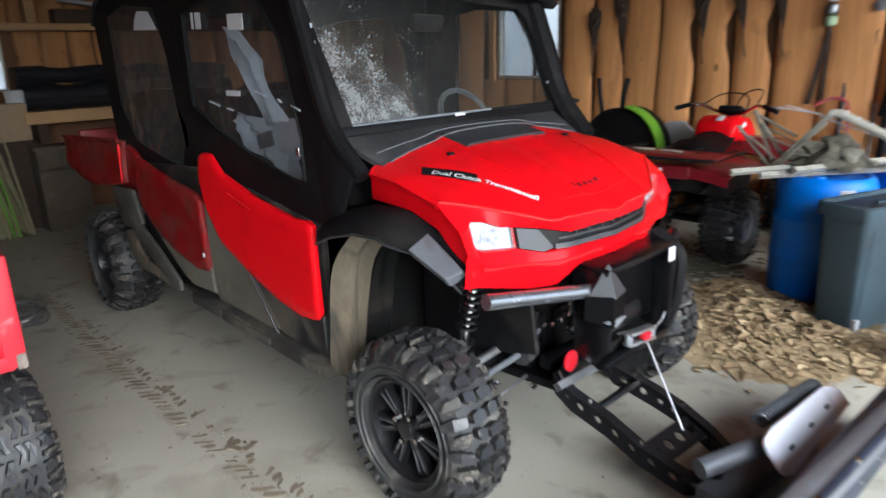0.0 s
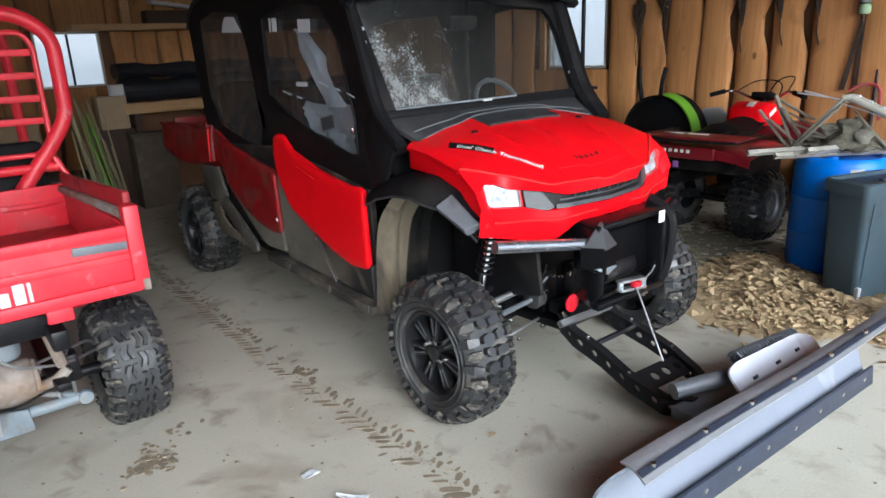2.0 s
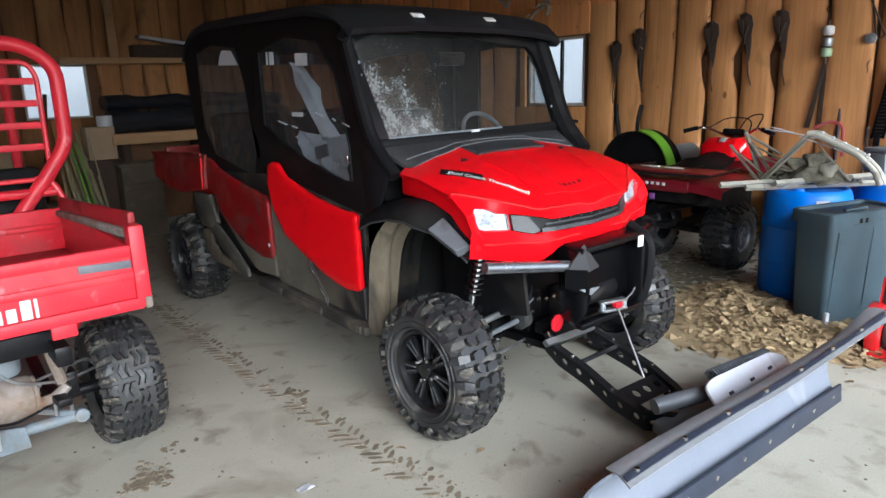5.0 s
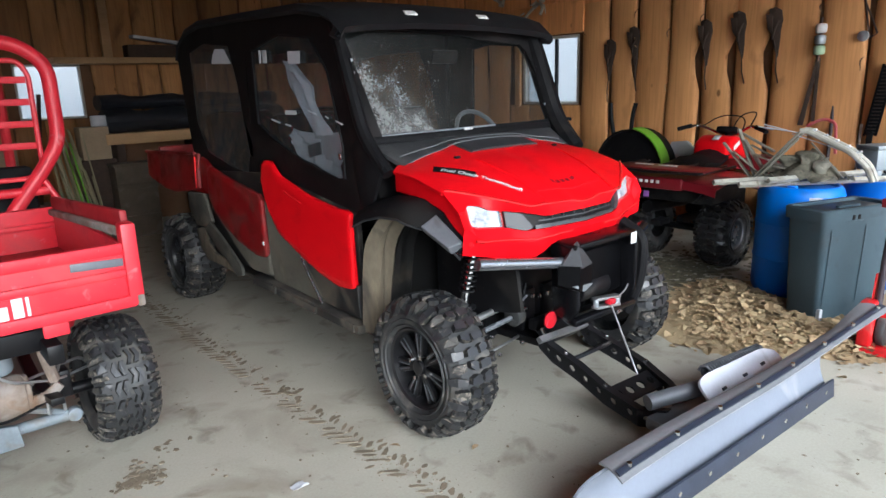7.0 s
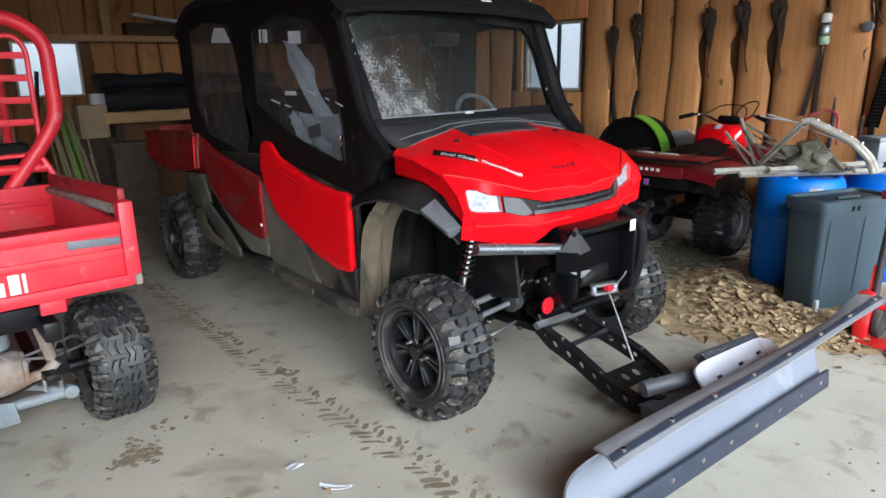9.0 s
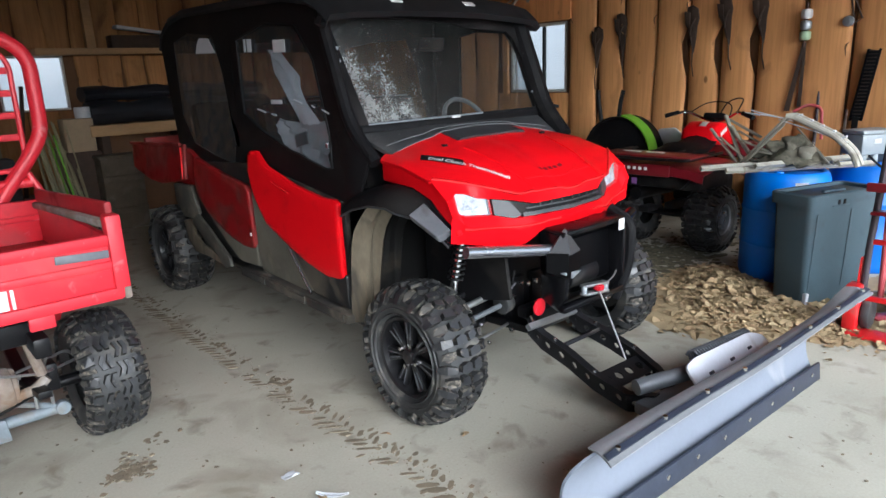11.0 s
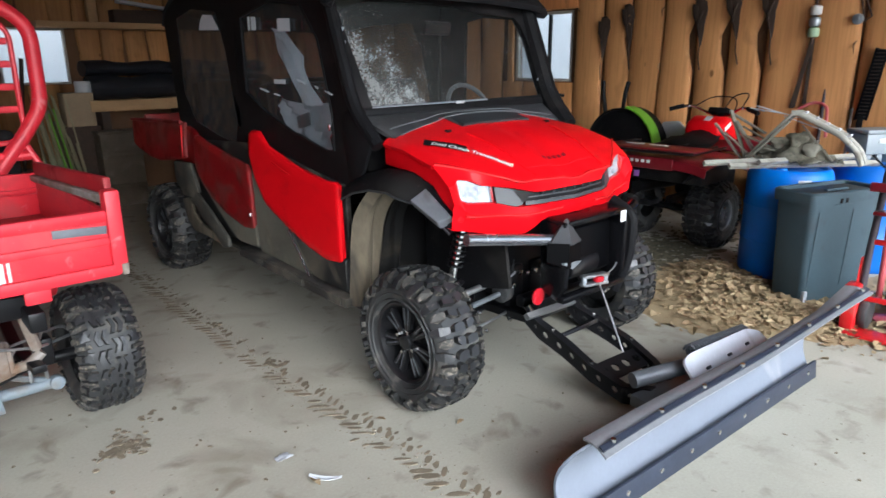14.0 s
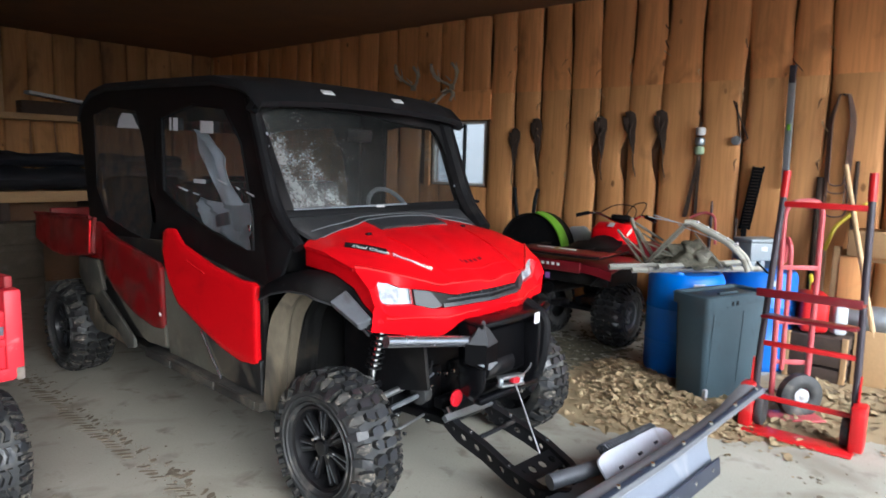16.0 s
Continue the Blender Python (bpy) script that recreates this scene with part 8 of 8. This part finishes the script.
for i in range(22):
    x, y = rnd.uniform(-0.92, -0.55), rnd.uniform(5.7, 6.05)
    rod((x + rnd.uniform(-0.02, 0.12), y - 0.1, 0.02), (x + rnd.uniform(-0.12, 0.02), y + rnd.uniform(0.05, 0.3), rnd.uniform(0.9, 1.25)), rnd.uniform(0.008, 0.016), 5, bm=stakes)
solid("stake_bundle", stakes, M_STAKE, "bundle of weathered garden stakes leaning together", "stakes", kind="stuff", smooth=False)
gst = bmesh.new()
for i in range(2):
    rod((-0.70 + 0.05 * i, 5.62, 0.02), (-0.82 + 0.05 * i, 5.75, 1.05 + 0.05 * i), 0.009, 6, bm=gst)
solid("green_stakes", gst, M_GREEN, "few green plastic coated garden stakes", "stakes", kind="stuff", smooth=False)
for x, y, z, sx, sy, sz, mat, nm, lab in ((-1.6, 7.6, 0, 0.7, 0.5, 0.55, M_RUSTDARK, "wooden_crate", "dark wooden crate in the rear"), (-1.2, 8.3, 0, 0.5, 0.5, 0.95, M_CARD, "cardboard_box", "tall cardboard box by the rear wall"),
                                        (-2.6, 7.2, 0, 0.8, 0.6, 0.8, M_RUSTDARK, "wooden_crate", "large dark crate by the rear wall"), (0.0, 8.2, 0, 0.9, 0.6, 0.14, M_MUD2, "sand_bag", "flat pale sack on the floor")):
    solid(nm, box(sx, sy, sz, (0, 0, sz / 2), 0.02), mat, lab, nm.split("_")[1], m=pose(x, y, z, 0, 0, 10))
solid("rear_tool", rod((-0.55, NORTH - 0.35, 0.0), (-0.30, NORTH - 0.12, 1.62), 0.03, 8), M_RUSTDARK, "dark tool leaning before the rear window", "tool")
wire = bmesh.new()
rnd = random.Random(9)
for k in range(9):
    cx, cy = -1.28 + rnd.uniform(-0.05, 0.05), 3.2 + rnd.uniform(-0.05, 0.05)
    tube([(cx + (0.16 + 0.03 * rnd.random()) * math.cos(a), cy + (0.14 + 0.03 * rnd.random()) * math.sin(a), 0.012 + 0.012 * k + 0.01 * math.sin(3 * a + k)) for a in (2 * math.pi * i / 20 for i in range(20))], 0.006, 5, bm=wire, closed=True)
solid("wire_coil", wire, M_STEEL, "coil of bright wire on the floor", "wire coil")

# ---- tyre prints and stains on the concrete ----
rnd = random.Random(21)


def crumbs(b, x, y, n, spread, size):
    for _ in range(n):
        cx, cy = x + rnd.gauss(0, spread), y + rnd.gauss(0, spread)
        s, k, a0 = size * rnd.uniform(0.5, 1.3), rnd.randint(5, 7), rnd.uniform(0, 6.28)
        ex = rnd.uniform(0.45, 1.0)
        ca, sa = math.cos(a0), math.sin(a0)
        ring = []
        for i in range(k):
            a = 2 * math.pi * i / k
            u, v = s * math.cos(a) * rnd.uniform(0.7, 1.1), s * ex * math.sin(a) * rnd.uniform(0.7, 1.1)
            ring.append((cx + u * ca - v * sa, cy + u * sa + v * ca))
        lo = [b.verts.new((px, py, 0.0012)) for px, py in ring]
        top = rnd.uniform(0.002, 0.006)
        hi = [b.verts.new((cx + (px - cx) * 0.8, cy + (py - cy) * 0.8, top)) for px, py in ring]
        b.faces.new(hi)
        for i in range(k):
            b.faces.new((lo[i], lo[(i + 1) % k], hi[(i + 1) % k], hi[i]))


prints = bmesh.new()


def print_bar(b, x, y, a, ln, wd):
    """One lug's smear of dried mud."""
    ca, sa = math.cos(a), math.sin(a)
    ring = []
    for i in range(8):
        t = 2 * math.pi * i / 8
        u, v = ln * math.cos(t) * rnd.uniform(0.75, 1.1), wd * math.sin(t) * rnd.uniform(0.6, 1.2)
        ring.append((x + u * ca - v * sa, y + u * sa + v * ca))
    lo = [b.verts.new((px, py, 0.001)) for px, py in ring]
    top = rnd.uniform(0.0015, 0.004)
    hi = [b.verts.new((x + (px - x) * 0.85, y + (py - y) * 0.85, top)) for px, py in ring]
    b.faces.new(hi)
    for i in range(8):
        b.faces.new((lo[i], lo[(i + 1) % 8], hi[(i + 1) % 8], hi[i]))


y = -0.95
while y < 3.7:
    x = -0.965 - 0.03 * math.sin(y * 1.1)
    for half in (-1, 1):
        if rnd.random() < (0.9 if half < 0 else 0.5 + 0.4 * (y < 0.4)):
            print_bar(prints, x + half * 0.036 + rnd.gauss(0, 0.006), y + (0.03 if half > 0 else 0) + rnd.gauss(0, 0.006), half * 0.66, rnd.uniform(0.034, 0.062) if half < 0 else rnd.uniform(0.022, 0.040), rnd.uniform(0.009, 0.019))
        if rnd.random() < (0.4 if y < 0.3 else 0.12):
            print_bar(prints, x + half * 0.075 + rnd.gauss(0, 0.006), y + 0.02 + rnd.gauss(0, 0.01), half * 0.2, rnd.uniform(0.014, 0.028), rnd.uniform(0.008, 0.014))
    crumbs(prints, x, y, 7, 0.055, 0.0035)
    if rnd.random() < 0.25:
        crumbs(prints, x, y, 2, 0.05, 0.012)
    y += 0.054
for x, y, n, sp, sz in ((-0.93, 0.86, 12, 0.035, 0.028), (-1.79, 0.56, 60, 0.05, 0.018), (-1.83, 0.52, 30, 0.03, 0.022), (-1.66, 0.66, 12, 0.07, 0.02), (-1.1, -0.2, 30, 0.5, 0.007), (-0.3, -0.9, 24, 0.5, 0.006), (-1.6, 1.2, 24, 0.5, 0.008), (-0.98, 1.62, 8, 0.04, 0.022), (0.9, -1.75, 22, 0.16, 0.016), (1.3, -1.6, 14, 0.14, 0.014), (-1.5, 0.2, 10, 0.25, 0.012), (-0.5, 0.5, 6, 0.05, 0.02), (0.2, -1.5, 10, 0.3, 0.009), (-1.5, 1.6, 8, 0.15, 0.014)):
    crumbs(prints, x, y, n, sp, sz)
solid("mud_prints", prints, M_MUDCRUMB, "dried mud tyre prints and crumbs on the concrete", "mud", kind="stuff", smooth=False)
lf = bmesh.new()
for x, y, s, a in ((-1.27, -0.47, 0.05, 0.5), (-1.33, -0.20, 0.04, 1.5), (-0.87, 0.0, 0.03, 2.0), (-0.62, -0.26, 0.03, 0.3)):
    m = pose(x, y, 0.006, 8, 5, math.degrees(a))
    pts = [m @ Vector((px * s, py * s, pz * s)) for px, py, pz in ((-1, 0, 0), (-0.3, 0.4, 0.25), (0.4, 0.35, 0.2), (1, 0, 0), (0.4, -0.35, 0.2), (-0.3, -0.35, 0.25))]
    lf.faces.new([lf.verts.new(p) for p in pts])
solid("stray_leaves", lf, M_LEAF, "few stray pale leaves on the concrete", "leaves", kind="stuff", smooth=False)

# pale scraps on the concrete
chip = sheet([[(u * 0.065, v * 0.014 * (1 - 0.5 * u * u), 0.004 + 0.012 * u * u + 0.004 * v * v) for v in (-1, -0.5, 0, 0.5, 1)] for u in (-1, -0.6, -0.2, 0.2, 0.6, 1)], 0.003)
solid("wood_chip", chip, M_PALE, "long white wood chip lying on the concrete", "wood chip", m=pose(-1.295, -0.215, 0.001, 0, 0, -48))
rnd = random.Random(17)
scrap = sheet([[(u * 0.032 + rnd.uniform(-0.004, 0.004), v * 0.022 + rnd.uniform(-0.004, 0.004), 0.006 + rnd.uniform(0, 0.012)) for v in (-1, -0.5, 0, 0.5, 1)] for u in (-1, -0.5, 0, 0.5, 1)], 0.0015)
solid("paper_scrap", scrap, M_PALE, "small crumpled pale paper scrap on the floor", "paper scrap", m=pose(-1.345, 0.02, 0.001, 0, 0, 15), angle=80)
